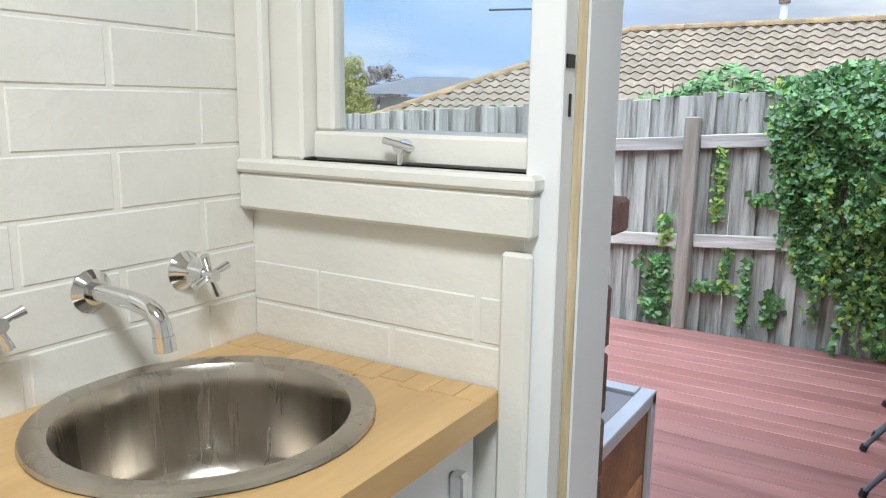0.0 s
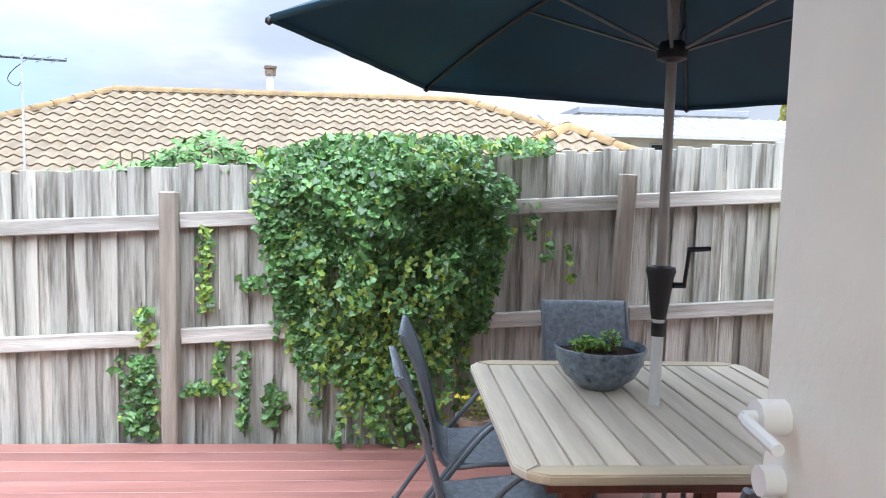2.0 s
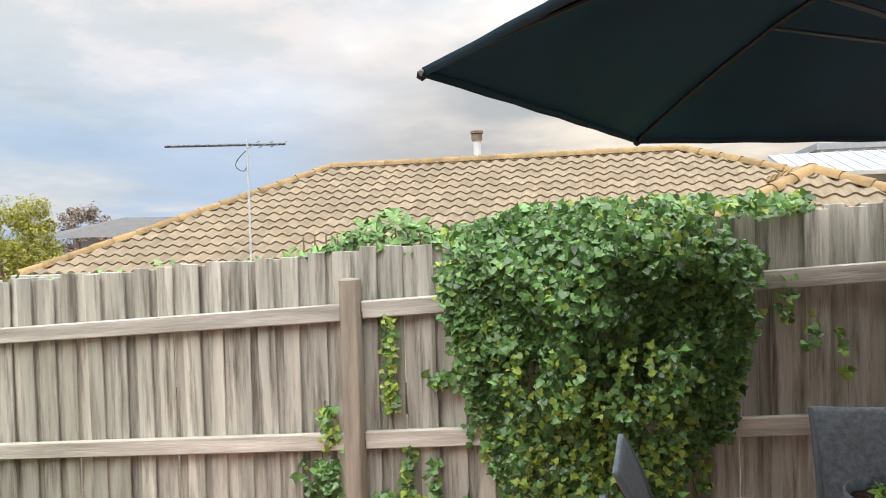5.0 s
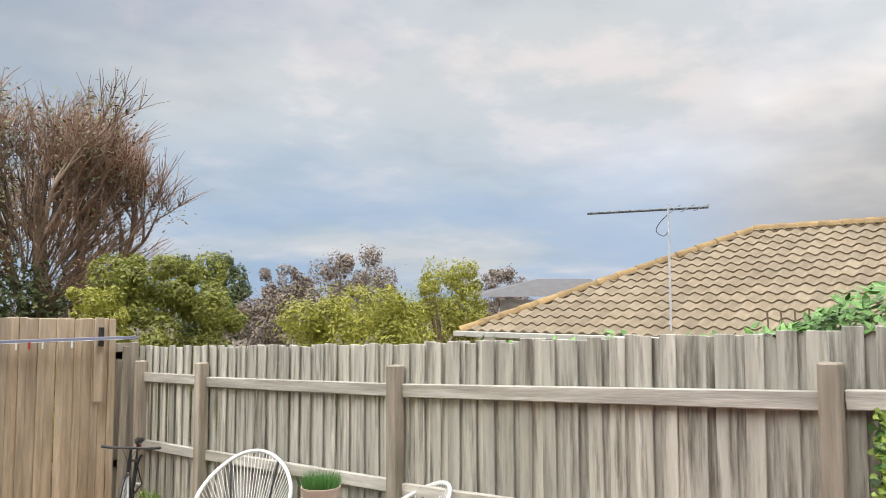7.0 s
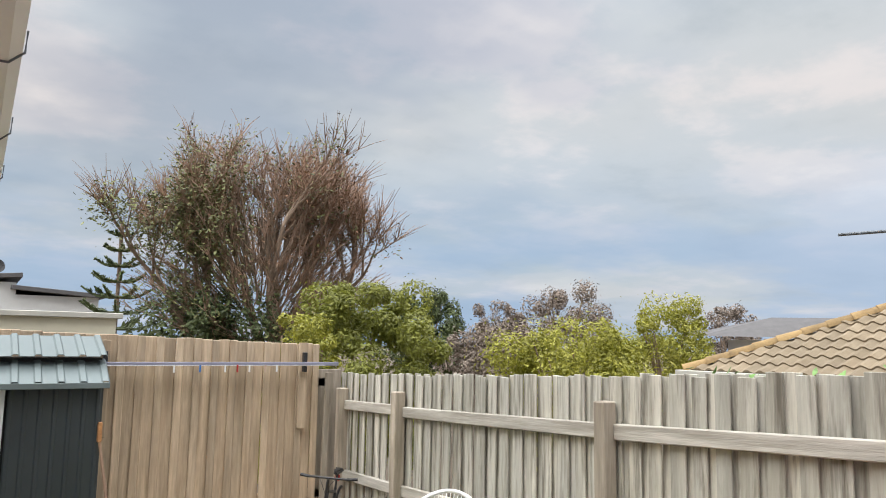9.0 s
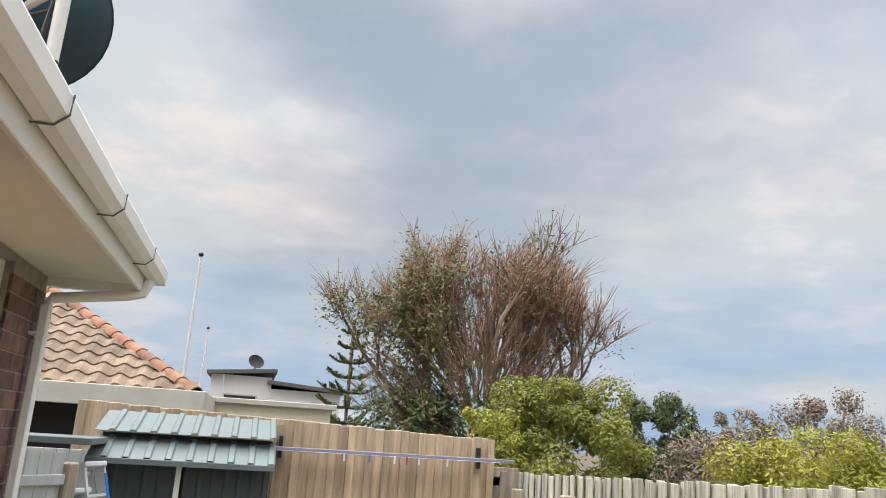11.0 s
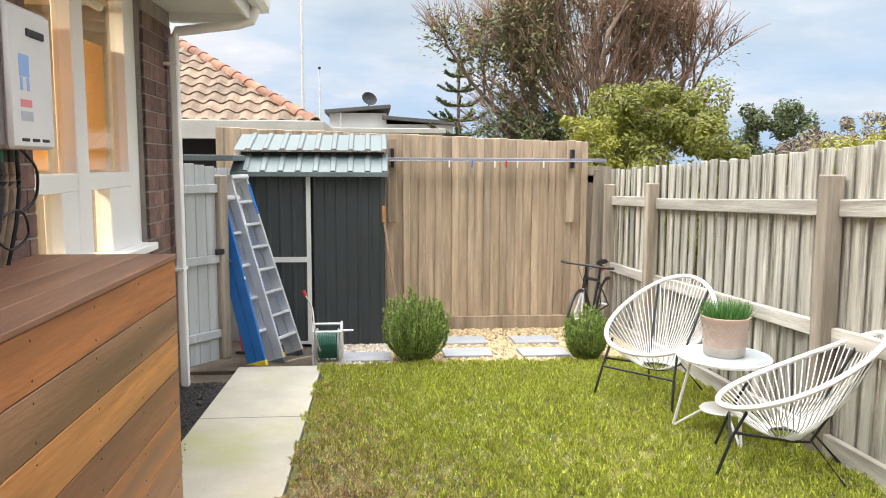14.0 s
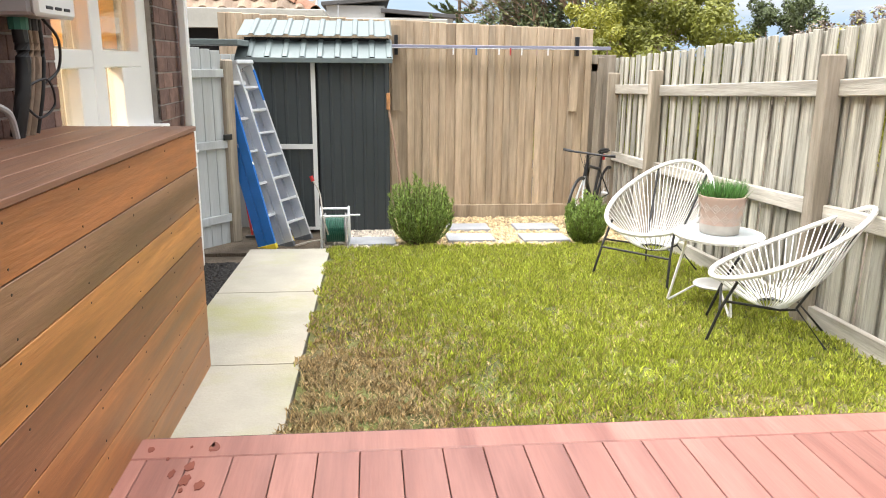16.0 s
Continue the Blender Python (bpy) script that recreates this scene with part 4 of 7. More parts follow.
def build_cream_house():
    """Cream house with a pale metal roof and a striped awning, past the umbrella."""
    house = thing("cream_house", "cream house with a pale blue-grey metal roof and awning", "house")
    x = 24.0
    part("wall", solid((x, -22.0, -0.6), (x + 6, -5.6, 3.2), 0), RENDERED, house)
    bm = bmesh.new()
    vs = [bm.verts.new(p) for p in ((x - 0.5, -22.5, 3.2), (x - 0.5, -5.0, 3.2), (x + 3, -5.0, 4.05), (x + 3, -22.5, 4.05))]
    vs += [bm.verts.new(v.co - Vector((0, 0, 0.08))) for v in vs]
    for f in ((0, 1, 2, 3), (7, 6, 5, 4), (0, 4, 5, 1), (1, 5, 6, 2), (2, 6, 7, 3), (3, 7, 4, 0)):
        bm.faces.new([vs[i] for i in f])
    part("roof", bm, METAL_ROOF, house)
    for k in range(42):
        y = -22.4 + k * 0.415
        bm = bmesh.new()
        rod(bm, (x - 0.5, y, 3.22), (x + 3, y, 4.07), 0.022, n=5)
        part("rib", bm, METAL_ROOF, house)
    part("gutter", solid((x - 0.62, -22.5, 3.07), (x - 0.5, -5.0, 3.21), 0.01), OFF_WHITE, house)
    for y in (-7.2, -8.5, -11.0, -17.6):
        win = part("window", solid((x - 0.03, y - 0.35, 2.0), (x + 0.02, y + 0.35, 2.95), 0.01), OFF_WHITE, house)
        part("pane", solid((x - 0.04, y - 0.28, 2.06), (x - 0.032, y + 0.28, 2.89), 0), DARK, win)
    bm = bmesh.new()
    for k in range(9):
        y = -14.8 + k * 0.28
        vs = [bm.verts.new(p) for p in ((x - 0.05, y, 3.05), (x - 0.05, y + 0.14, 3.05), (x - 0.75, y + 0.14, 2.62), (x - 0.75, y, 2.62))]
        bm.faces.new(vs)
    part("awning", bm, CREAM, house, "striped cream awning")
    bm = bmesh.new()
    for k in range(9):
        y = -14.66 + k * 0.28
        vs = [bm.verts.new(p) for p in ((x - 0.05, y, 3.05), (x - 0.05, y + 0.14, 3.05), (x - 0.75, y + 0.14, 2.62), (x - 0.75, y, 2.62))]
        bm.faces.new(vs)
    part("awning_stripe", bm, PALING, house)
    far = thing("flat_roof_building", "grey flat-roofed building beyond the cream house", "building")
    part("wall", solid((34, -16, 0), (40, -8.4, 4.75), 0), WHITE_WALL, far)
    part("parapet", solid((33.8, -16.2, 4.75), (40.2, -8.2, 5.05), 0.02), PAVER, far)


def build_end_neighbours():
    """Houses past the end of the yard."""
    house = thing("terracotta_house", "neighbour's house with a weathered terracotta tiled roof", "house")
    me = mesh(tile_shape(0.3, 0.38), TERRA, "tile")
    ex0, ex1, ey, ez = -6.0, 0.9, 13.0, 2.05
    rise, run_y = 2.6, 4.5
    up = Vector((0, run_y, rise))
    run = up.length
    tiled_face(house, (ex0, ey, ez), (1, 0, 0), up, ex1 - ex0, int(run / 0.33), lambda u, v: ex1 - ex0 - u > v * 0.86, 0, me, TERRA, long=0.33)
    bm = bmesh.new()
    vs = [bm.verts.new(p) for p in ((ex1, ey, ez - 0.03), (ex0, ey, ez - 0.03), (ex0, ey + run_y, ez + rise - 0.03), (ex1 - 4.4, ey + run_y, ez + rise - 0.03), (ex1, ey + 9, ez - 0.03))]
    bm.faces.new(vs[:4])
    bm.faces.new((vs[0], vs[3], vs[4]))
    part("roof", bm, TERRA, house)
    cap = mesh(cap_shape(), material("terracotta_ridge", (0.30, 0.12, 0.065), 0.85, vary=0.35, scale=3, fine=30, bump=0.4, tint=(0.33, 0.18, 0.12), piece=0.25), "ridge_tile", smooth=True)
    ridge_caps(house, (ex1, ey, ez), (ex1 - 4.4, ey + run_y, ez + rise), cap)
    part("fascia", solid((ex0, ey - 0.12, ez - 0.28), (ex1 + 0.15, ey, ez + 0.02), 0.01), OFF_WHITE, house, "cream painted fascia and gutter")
    part("fascia", solid((ex1, ey, ez - 0.28), (ex1 + 0.15, ey + 9, ez + 0.02), 0.01), OFF_WHITE, house)
    # The wall's near-black colour stands in for the shade under the eave.
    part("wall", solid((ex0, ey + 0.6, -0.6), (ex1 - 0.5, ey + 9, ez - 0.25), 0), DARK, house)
    shed = thing("cream_outbuilding", "long low cream outbuilding behind the pine fence", "building")
    part("wall", solid((1.0, 16.0, -0.6), (3.2, 19.0, 2.0), 0), RENDERED, shed)
    part("roof", solid((0.9, 15.9, 2.0), (3.3, 19.2, 2.1), 0.01), OFF_WHITE, shed)
    white = thing("white_townhouse", "white two-storey house with low skillion roofs and windows", "house")
    for x0, x1, z, tilt in ((-0.6, 2.6, 4.2, 5), (2.6, 6.4, 3.6, -4)):
        part("wall", solid((x0, 44.0, -0.6), (x1, 52.0, z), 0), WHITE_WALL, white)
        part("roof", solid((-(x1 - x0) / 2 - 0.25, -4.4, 0), ((x1 - x0) / 2 + 0.25, 4.4, 0.22), 0.02), CHARCOAL_TILE, white, at=pose((x0 + x1) / 2, 48.0, z + 0.1, 0, -tilt, 0))
        win = part("window", solid(((x0 + x1) / 2 - 0.9, 43.95, z - 1.7), ((x0 + x1) / 2 + 0.9, 44.0, z - 1.0), 0.01), OFF_WHITE, white)
        part("pane", solid(((x0 + x1) / 2 - 0.82, 43.93, z - 1.62), ((x0 + x1) / 2 + 0.82, 43.945, z - 1.08), 0), DARK, win)
    dish = thing("small_roof_dish", "small dark roof dish on a white house", "dish")
    bm = rods(((1.6, 45, 4.0), (1.6, 45, 5.0), 0.05))
    part("mast", bm, GREY_STEEL, dish)
    bm = bmesh.new()
    lathe(bm, [(0.02, 0), (0.25, 0.05), (0.45, 0.16)], 16)
    part("reflector", bm, DARK, dish, at=pose(1.6, 45, 5.0, 60, 0, 20))
    for x, y, h, r, n in ((-0.45, 26.0, 6.85, 0.065, 12), (-0.45, 34.0, 5.45, 0.05, 10), (0.2, 40.0, 4.0, 0.04, 8)):
        pole = thing("flag_pole", "tall pale metal pole beyond the houses", "pole", "tall poles")
        bm = bmesh.new()
        rod(bm, (x, y, -0.6), (x, y, h), r, r * 0.6, n)
        part("shaft", bm, WHITE_POLE if x < 0 else ALU, pole)
        bm = bmesh.new()
        bmesh.ops.create_icosphere(bm, subdivisions=2, radius=r * 1.3, matrix=Matrix.Translation((x, y, h)))
        part("cap", bm, BLACK_STEEL, pole)
    roof = thing("distant_house", "distant house with a dark grey tiled roof", "house")
    bm = bmesh.new()
    vs = [bm.verts.new(p) for p in ((31.0, 25.8, 2.15), (36.2, 20.6, 2.15), (37.0, 22.4, 3.15), (35.0, 24.6, 3.15), (33.5, 29.5, 2.15))]
    bm.faces.new((vs[0], vs[1], vs[2], vs[3]))
    bm.faces.new((vs[0], vs[3], vs[4]))
    part("roof", bm, CHARCOAL_TILE, roof)
    part("wall", solid((33.4, 23.4, -0.6), (36, 26, 2.0), 0), WHITE_WALL, roof)


def grow(bm, start, direction, length, radius, depth, rng, tips, spread=0.55, keep=0.72):
    """A limb that bends and forks; tips collects where its ends lie."""
    pts = [Vector(start)]
    d = Vector(direction).normalized()
    for k in range(4):
        d = (d + Vector((rng.uniform(-1, 1), rng.uniform(-1, 1), rng.uniform(-0.5, 0.8))) * 0.16).normalized()
        pts.append(pts[-1] + d * length / 4)
    tube(bm, pts, radius, 6 if radius > 0.03 else 4, r_end=radius * 0.6)
    if depth in (1, 2):
        tips.append((pts[3], d))
    if depth == 0:
        tips.append((pts[-1], d))
        tips.append((pts[2], d))
        return
    for k in range(rng.choice((2, 3, 3))):
        e = (d + Vector((rng.uniform(-1, 1), rng.uniform(-1, 1), rng.uniform(-0.3, 0.9))) * spread).normalized()
        grow(bm, pts[-1] if k < 2 else pts[2], e, length * keep * rng.uniform(0.8, 1.15), radius * 0.58, depth - 1, rng, tips, spread, keep)


def build_big_tree():
    rng = random.Random(21)
    tree = thing("large_tree", "large half-bare spreading tree with dry twigs and sparse leaves", "tree")
    trunk, twigs, tips = bmesh.new(), bmesh.new(), []
    # Several stems from two stools: upright in the middle, arching out at both sides.
    for x, y, lean_x, lean_y, long, r in ((9.2, 24.0, -0.10, 0.1, 2.35, 0.26), (9.5, 23.8, 0.22, -0.1, 2.15, 0.22), (9.0, 24.2, -0.38, 0.15, 2.2, 0.22), (9.6, 24.1, 0.48, 0.1, 1.95, 0.18),
                                          (9.7, 23.9, 0.85, -0.15, 1.75, 0.15), (8.8, 23.7, -0.15, -0.35, 2.2, 0.18), (7.0, 24.0, -0.10, 0.1, 2.0, 0.20), (6.8, 23.9, -0.42, -0.1, 1.75, 0.17),
                                          (7.2, 24.2, 0.25, 0.1, 2.1, 0.18), (9.4, 24.3, 0.08, 0.3, 2.3, 0.18)):
        foot = Vector((x, y, -0.4))
        knee = foot + Vector((lean_x * 0.8 + rng.uniform(-0.1, 0.1), lean_y * 0.5, 1.75))
        tube(trunk, [foot, (foot + knee) / 2 + Vector((rng.uniform(-0.1, 0.1), 0, 0)), knee], r * 1.25, 8, r_end=r)
        grow(trunk, knee, (lean_x, lean_y, 1.0), long, r * 0.8, 4, rng, tips, 0.66, 0.74)
    for x, z in ((7.5, 7.0), (9.7, 7.0)):
        grow(trunk, (x, 24.0, z - 1.2), (0.1, 0, 1.0), 1.25, 0.05, 1, rng, tips, 0.5, 0.6)
    # Arching side branches fill a broad dome with an uneven edge.
    for k in range(330):
        v = Vector((rng.gauss(0, 1), rng.gauss(0, 1), rng.gauss(0.25, 0.9))).normalized() * rng.uniform(0.45, 1.0) ** 0.6
        edge = 1 + 0.16 * noise.noise(Vector((v.x * 2.2, v.y * 2.2, v.z * 2.2 + 5)))
        end = Vector((8.65 + v.x * 4.0 * edge, 24.0 + v.y * 2.4 * edge, 3.1 + v.z * (4.7 if v.z > 0 else 2.4) * edge))
        root = Vector((8.65 + (end.x - 8.65) * 0.45, 24.0 + (end.y - 24.0) * 0.4, 1.0 + (end.z - 1.0) * 0.55))
        bend = (root + end) / 2 + Vector((rng.uniform(-0.2, 0.2), rng.uniform(-0.2, 0.2), rng.uniform(-0.15, 0.15)))
        tube(trunk, curve_through([root, bend, end], 2), 0.032, 4, r_end=0.010)
        tips.append((end, (end - root).normalized()))
        tips.append((bend, (end - root).normalized()))
    for p, d in tips:
        for k in range(4):
            e = (d + Vector((rng.uniform(-1, 1), rng.uniform(-1, 1), rng.uniform(-0.2, 1))) * 0.7).normalized()
            q = p + e * rng.uniform(0.4, 1.1)
            tube(twigs, [p, p + (q - p) * 0.5 + Vector((rng.uniform(-0.06, 0.06), 0, 0.04)), q], 0.013, 3, r_end=0.005)
    part("trunk", trunk, BARK, tree, "grey-brown forked stems")
    part("twigs", twigs, TWIG, tree, "dry bare twigs", kind="stuff")
    dry, green, dark = [], [], []
    for p, d in tips:
        leafy = p.x < 6.8 + rng.uniform(0, 0.9) or p.z > 7.4 or rng.random() < 0.10
        for k in range(24 if leafy else 8):
            q = p + Vector((rng.gauss(0, 0.27), rng.gauss(0, 0.27), rng.gauss(0.0, 0.25)))
            (green if leafy else dry).append((q, (0, -0.3, 1)))
    for k in range(6500):
        v = Vector((rng.gauss(0, 1), rng.gauss(0, 1), rng.gauss(0, 1))).normalized() * rng.random() ** 0.4
        p = Vector((7.3 + v.x * 2.9, 23.4 + v.y * 1.1, 1.8 + v.z * 1.5))
        if noise.noise(p * 1.3) > -0.12:
            dark.append((p, v + Vector((0, -0.3, 0.5))))
    tagged(new("crown", leaf_mesh(dry, 0.11, rng, LEAF_DRY, "crown")), "brown dry leaves").parent = tree
    tagged(new("crown", leaf_mesh(green, 0.14, rng, LEAF_OLIVE, "crown")), "dull green leaves").parent = tree
    tagged(new("crown", leaf_mesh(dark, 0.17, rng, LEAF_DARK, "crown")), "dark green low growth").parent = tree


def build_shrub(name, label, centre, size, mat, count, leaf, seed, group="", sprigs=0.25):
    """A shrub: several stems and a lumpy crown of single leaves with an uneven outline."""
    rng = random.Random(seed)
    shrub = thing(name, label, "shrub" if "shrub" in name or "bush" in name else "tree", group)
    cx, cy, z0 = centre
    sx, sy, sz = size
    stems, tips = bmesh.new(), []
    for k in range(7):
        a = rng.uniform(0, math.tau)
        p = (cx + math.cos(a) * sx * 0.12, cy + math.sin(a) * sy * 0.12, z0)
        q = Vector((cx + math.cos(a) * sx * 0.5, cy + math.sin(a) * sy * 0.5, z0 + sz * rng.uniform(0.55, 0.95)))
        tube(stems, [p, (Vector(p) + q) / 2 + Vector((0, 0, sz * 0.12)), q], 0.05 * sz / 2.5, 5, r_end=0.012)
    part("trunk", stems, BARK, shrub)
    lumps = []
    for k in range(70):
        a, h = rng.uniform(0, math.tau), rng.uniform(0.18, 1.0)
        r = math.sqrt(max(0.02, 1 - (h * 1.05 - 0.35) ** 2 / 0.75)) * rng.uniform(0.35, 0.95)
        lumps.append((Vector((cx + math.cos(a) * r * sx, cy + math.sin(a) * r * sy, z0 + h * sz)), rng.uniform(0.10, 0.24) * min(sx, sz)))
    places = []
    for k in range(count):
        c, r = rng.choice(lumps)
        v = Vector((rng.gauss(0, 1), rng.gauss(0, 1), rng.gauss(0, 1))).normalized()
        s = r * rng.uniform(0.75, 1.1) * (1 + (sprigs if rng.random() < 0.15 else 0) * rng.random() * 2)
        places.append((c + v * s, v + Vector((0, 0, 0.5))))
    tagged(new("crown", leaf_mesh(places, leaf, rng, mat, "crown"))).parent = shrub
    return shrub


def build_conifer():
    rng = random.Random(5)
    tree = thing("norfolk_pine", "dark narrow pine with open tiers of upswept branches", "tree")
    x, y = 4.8, 27.0
    part("trunk", rods(((x, y, -0.5), (x, y, 5.35), 0.06)), BARK, tree)
    for k in range(9):
        z, r = 0.9 + k * 0.5, 1.75 * (1 - k / 10.5)
        for j in range(6):
            a = j * math.tau / 6 + k * 0.5 + rng.uniform(-0.15, 0.15)
            c, s = math.cos(a) * r, math.sin(a) * r
            bm = bmesh.new()
            tube(bm, curve_through([(x, y, z), (x + c * 0.55, y + s * 0.55, z + 0.02), (x + c, y + s, z + 0.30 * r)], 3), 0.055, 5, r_end=0.03)
            leaf_cloud(bm, [(Vector((x + c * t, y + s * t, z + 0.30 * r * t * t)), (c, s, 0.8)) for t in [rng.uniform(0.25, 1) for n in range(26)]], 0.17, rng)
            part("branch", bm, LEAF_DARK, tree)


build_tiled_house()
build_antenna()
build_cream_house()
build_end_neighbours()
build_big_tree()
build_conifer()
build_shrub("green_bush", "leafy green shrub spilling over the fence corner", (5.62, 10.6, -0.4), (1.25, 1.2, 2.75), LEAF, 42000, 0.062, 31)
build_shrub("golden_bush", "yellow-green bush at the edge of the pine fence", (4.5, 10.2, -0.4), (0.7, 0.6, 2.35), LEAF_GOLD, 12000, 0.055, 32)
build_shrub("yellow_bush", "bright yellow-green bush behind the paling fence", (10.6, 11.9, -0.5), (1.9, 1.6, 2.35), LEAF_GOLD, 26000, 0.08, 33, sprigs=0.6)
build_shrub("brown_shrub", "dull brown shrub between the green bushes", (10.9, 15.2, -0.5), (1.5, 1.3, 2.4), LEAF_GREY, 14000, 0.08, 37)
build_shrub("round_tree", "dark round-topped tree in the distance", (18.6, 31.3, -0.5), (2.1, 1.9, 4.25), LEAF_DARK, 16000, 0.16, 34)
build_shrub("grey_tree", "grey-brown bare tree in the distance", (26.9, 30.9, -0.5), (3.0, 2.6, 4.9), LEAF_GREY, 20000, 0.15, 35, "grey far trees")
build_shrub("grey_tree", "smaller grey-brown bare tree in the distance", (26.4, 36.1, -0.5), (1.9, 1.8, 4.3), LEAF_GREY, 10000, 0.15, 45, "grey far trees")
build_shrub("far_gold_tree", "ochre tree in the distance beside the tiled roof", (22.9, 20.6, -0.5), (2.1, 1.8, 3.7), LEAF_GOLD, 13000, 0.12, 36)
build_shrub("far_small_tree", "small dark tree behind distant roofs", (37.1, 28.6, -0.5), (1.8, 1.6, 4.2), LEAF_GREY, 6000, 0.16, 38)
build_shrub("roof_side_tree", "yellow-green trees beyond the cream house", (38.0, -25.5, 0.0), (5.0, 6.5, 6.9), LEAF_GOLD, 6000, 0.5, 39)


# ---- laundry things ----
def build_laundry_bench():
    top = 1.20
    y0, y1, x0, x1 = 0.685, 1.158, -2.0, -0.286
    cab = thing("laundry_cabinet", "white laundry base cabinet under a timber bench", "cabinet")
    part("body", solid((-1.9, 0.73, SLAB), (-0.30, 1.155, top - 0.20), 0.003), WHITE_TRIM, cab)
    part("front_rail", solid((-1.9, 0.73, top - 0.198), (-0.30, 0.745, top - 0.042), 0.002), WHITE_TRIM, cab)
    part("end_panel", solid((-0.312, 0.746, top - 0.198), (-0.30, 1.155, top - 0.042), 0.002), WHITE_TRIM, cab)
    for k in range(3):
        door = part("door", solid((-1.89 + k * 0.53, 0.712, SLAB + 0.1), (-1.37 + k * 0.53, 0.729, top - 0.06), 0.003), WHITE_TRIM, cab)
        part("handle", solid((-1.44 + k * 0.53, 0.690, top - 0.2), (-1.42 + k * 0.53, 0.711, top - 0.09), 0.003), CHROME, door)
    bench = thing("timber_benchtop", "honey-coloured laminated timber benchtop with a round sink hole", "benchtop")
    cx, cy, r, n = -0.565, 0.955, 0.178, 64
    left = cx - 0.30
    bm = bmesh.new()
    rings = {}
    for key, rad, z in (("in_t", r, top), ("in_b", r, top - 0.04)):
        rings[key] = [bm.verts.new((cx + rad * math.cos(k * math.tau / n), cy + rad * math.sin(k * math.tau / n), z)) for k in range(n)]
    for key, z in (("out_t", top), ("out_b", top - 0.04)):
        ring = []
        for k in range(n):
            c, s = math.cos(k * math.tau / n), math.sin(k * math.tau / n)
            reach = min([((x1 if c > 0 else left) - cx) / c if abs(c) > 1e-6 else 9, ((y1 if s > 0 else y0) - cy) / s if abs(s) > 1e-6 else 9])
            ring.append(bm.verts.new((cx + c * reach, cy + s * reach, z)))
        rings[key] = ring
    for a, b in (("in_t", "out_t"), ("out_t", "out_b"), ("out_b", "in_b"), ("in_b", "in_t")):
        for k in range(n):
            j = (k + 1) % n
            bm.faces.new((rings[a][k], rings[a][j], rings[b][j], rings[b][k]))
    part("panel", bm, BENCH, bench)
    part("panel", solid((x0, y0, top - 0.04), (left, y1, top), 0.002), BENCH, bench)
    rng = random.Random(3)
    y = y0 + 0.002
    for k in range(11):
        rng.random()
        part("stave", solid((cx + r + 0.035 + rng.uniform(0, 0.02), y, top - 0.001), (x1 - 0.002, y + 0.0415, top + 0.0012), 0.0004), BENCH, bench)
        y += 0.0428
    sink = thing("round_sink", "round brushed stainless steel laundry sink with a wide rim", "sink")
    bm = bmesh.new()
    lathe(bm, [(0.212, top + 0.002), (0.210, top + 0.007), (0.200, top + 0.009), (0.180, top + 0.006), (0.174, top - 0.004), (0.171, top - 0.03), (0.166, top - 0.13), (0.158, top - 0.155), (0.14, top - 0.168), (0.03, top - 0.176), (0.0001, top - 0.176)], 64, (cx, cy))
    part("bowl", bm, STEEL, sink, smooth=True)
    bm = bmesh.new()
    lathe(bm, [(0.034, top - 0.1745), (0.030, top - 0.172), (0.024, top - 0.174), (0.012, top - 0.179), (0.0001, top - 0.179)], 24, (cx, cy))
    part("drain", bm, CHROME, sink, smooth=True)
    wall_y = 1.16
    spout = thing("wall_spout", "chrome wall-mounted bath spout over the sink", "tap")
    bm = bmesh.new()
    lathe(bm, [(0.0001, 0.0), (0.030, 0.0), (0.030, 0.004), (0.018, 0.014), (0.0001, 0.014)], 24)
    part("flange", bm, CHROME, spout, smooth=True, at=pose(-0.58, wall_y, 1.335, 90, 0, 0))
    bm = bmesh.new()
    tube(bm, curve_through([(-0.58, wall_y, 1.335), (-0.577, 1.10, 1.334), (-0.573, 1.055, 1.328), (-0.570, 1.032, 1.312), (-0.569, 1.026, 1.288)]), 0.0125, 14)
    part("pipe", bm, CHROME, spout, smooth=True)
    bm = bmesh.new()
    tube(bm, [(-0.569, 1.026, 1.292), (-0.569, 1.024, 1.272)], 0.0145, 14)
    part("aerator", bm, CHROME, spout, smooth=True)
    for x in (-0.425, -0.735):
        tap = thing("cross_tap", "chrome wall tap with a cross handle", "tap", "laundry taps")
        bm = bmesh.new()
        lathe(bm, [(0.0001, 0.0), (0.031, 0.0), (0.031, 0.004), (0.019, 0.018), (0.013, 0.03), (0.012, 0.05), (0.0001, 0.052)], 24)
        part("flange", bm, CHROME, tap, smooth=True, at=pose(x, wall_y, 1.335, 90, 0, 0))
        for k in range(4):
            a = k * math.pi / 2 + 0.35
            bm = bmesh.new()
            rod(bm, (x, wall_y - 0.058, 1.335), (x + math.cos(a) * 0.034, wall_y - 0.062, 1.335 + math.sin(a) * 0.034), 0.0045, 0.0065, 10)
            part("spoke", bm, CHROME, tap, smooth=True)
        part("hub", rods(((x, wall_y - 0.045, 1.335), (x, wall_y - 0.07, 1.335), 0.010)), CHROME, tap, smooth=True)


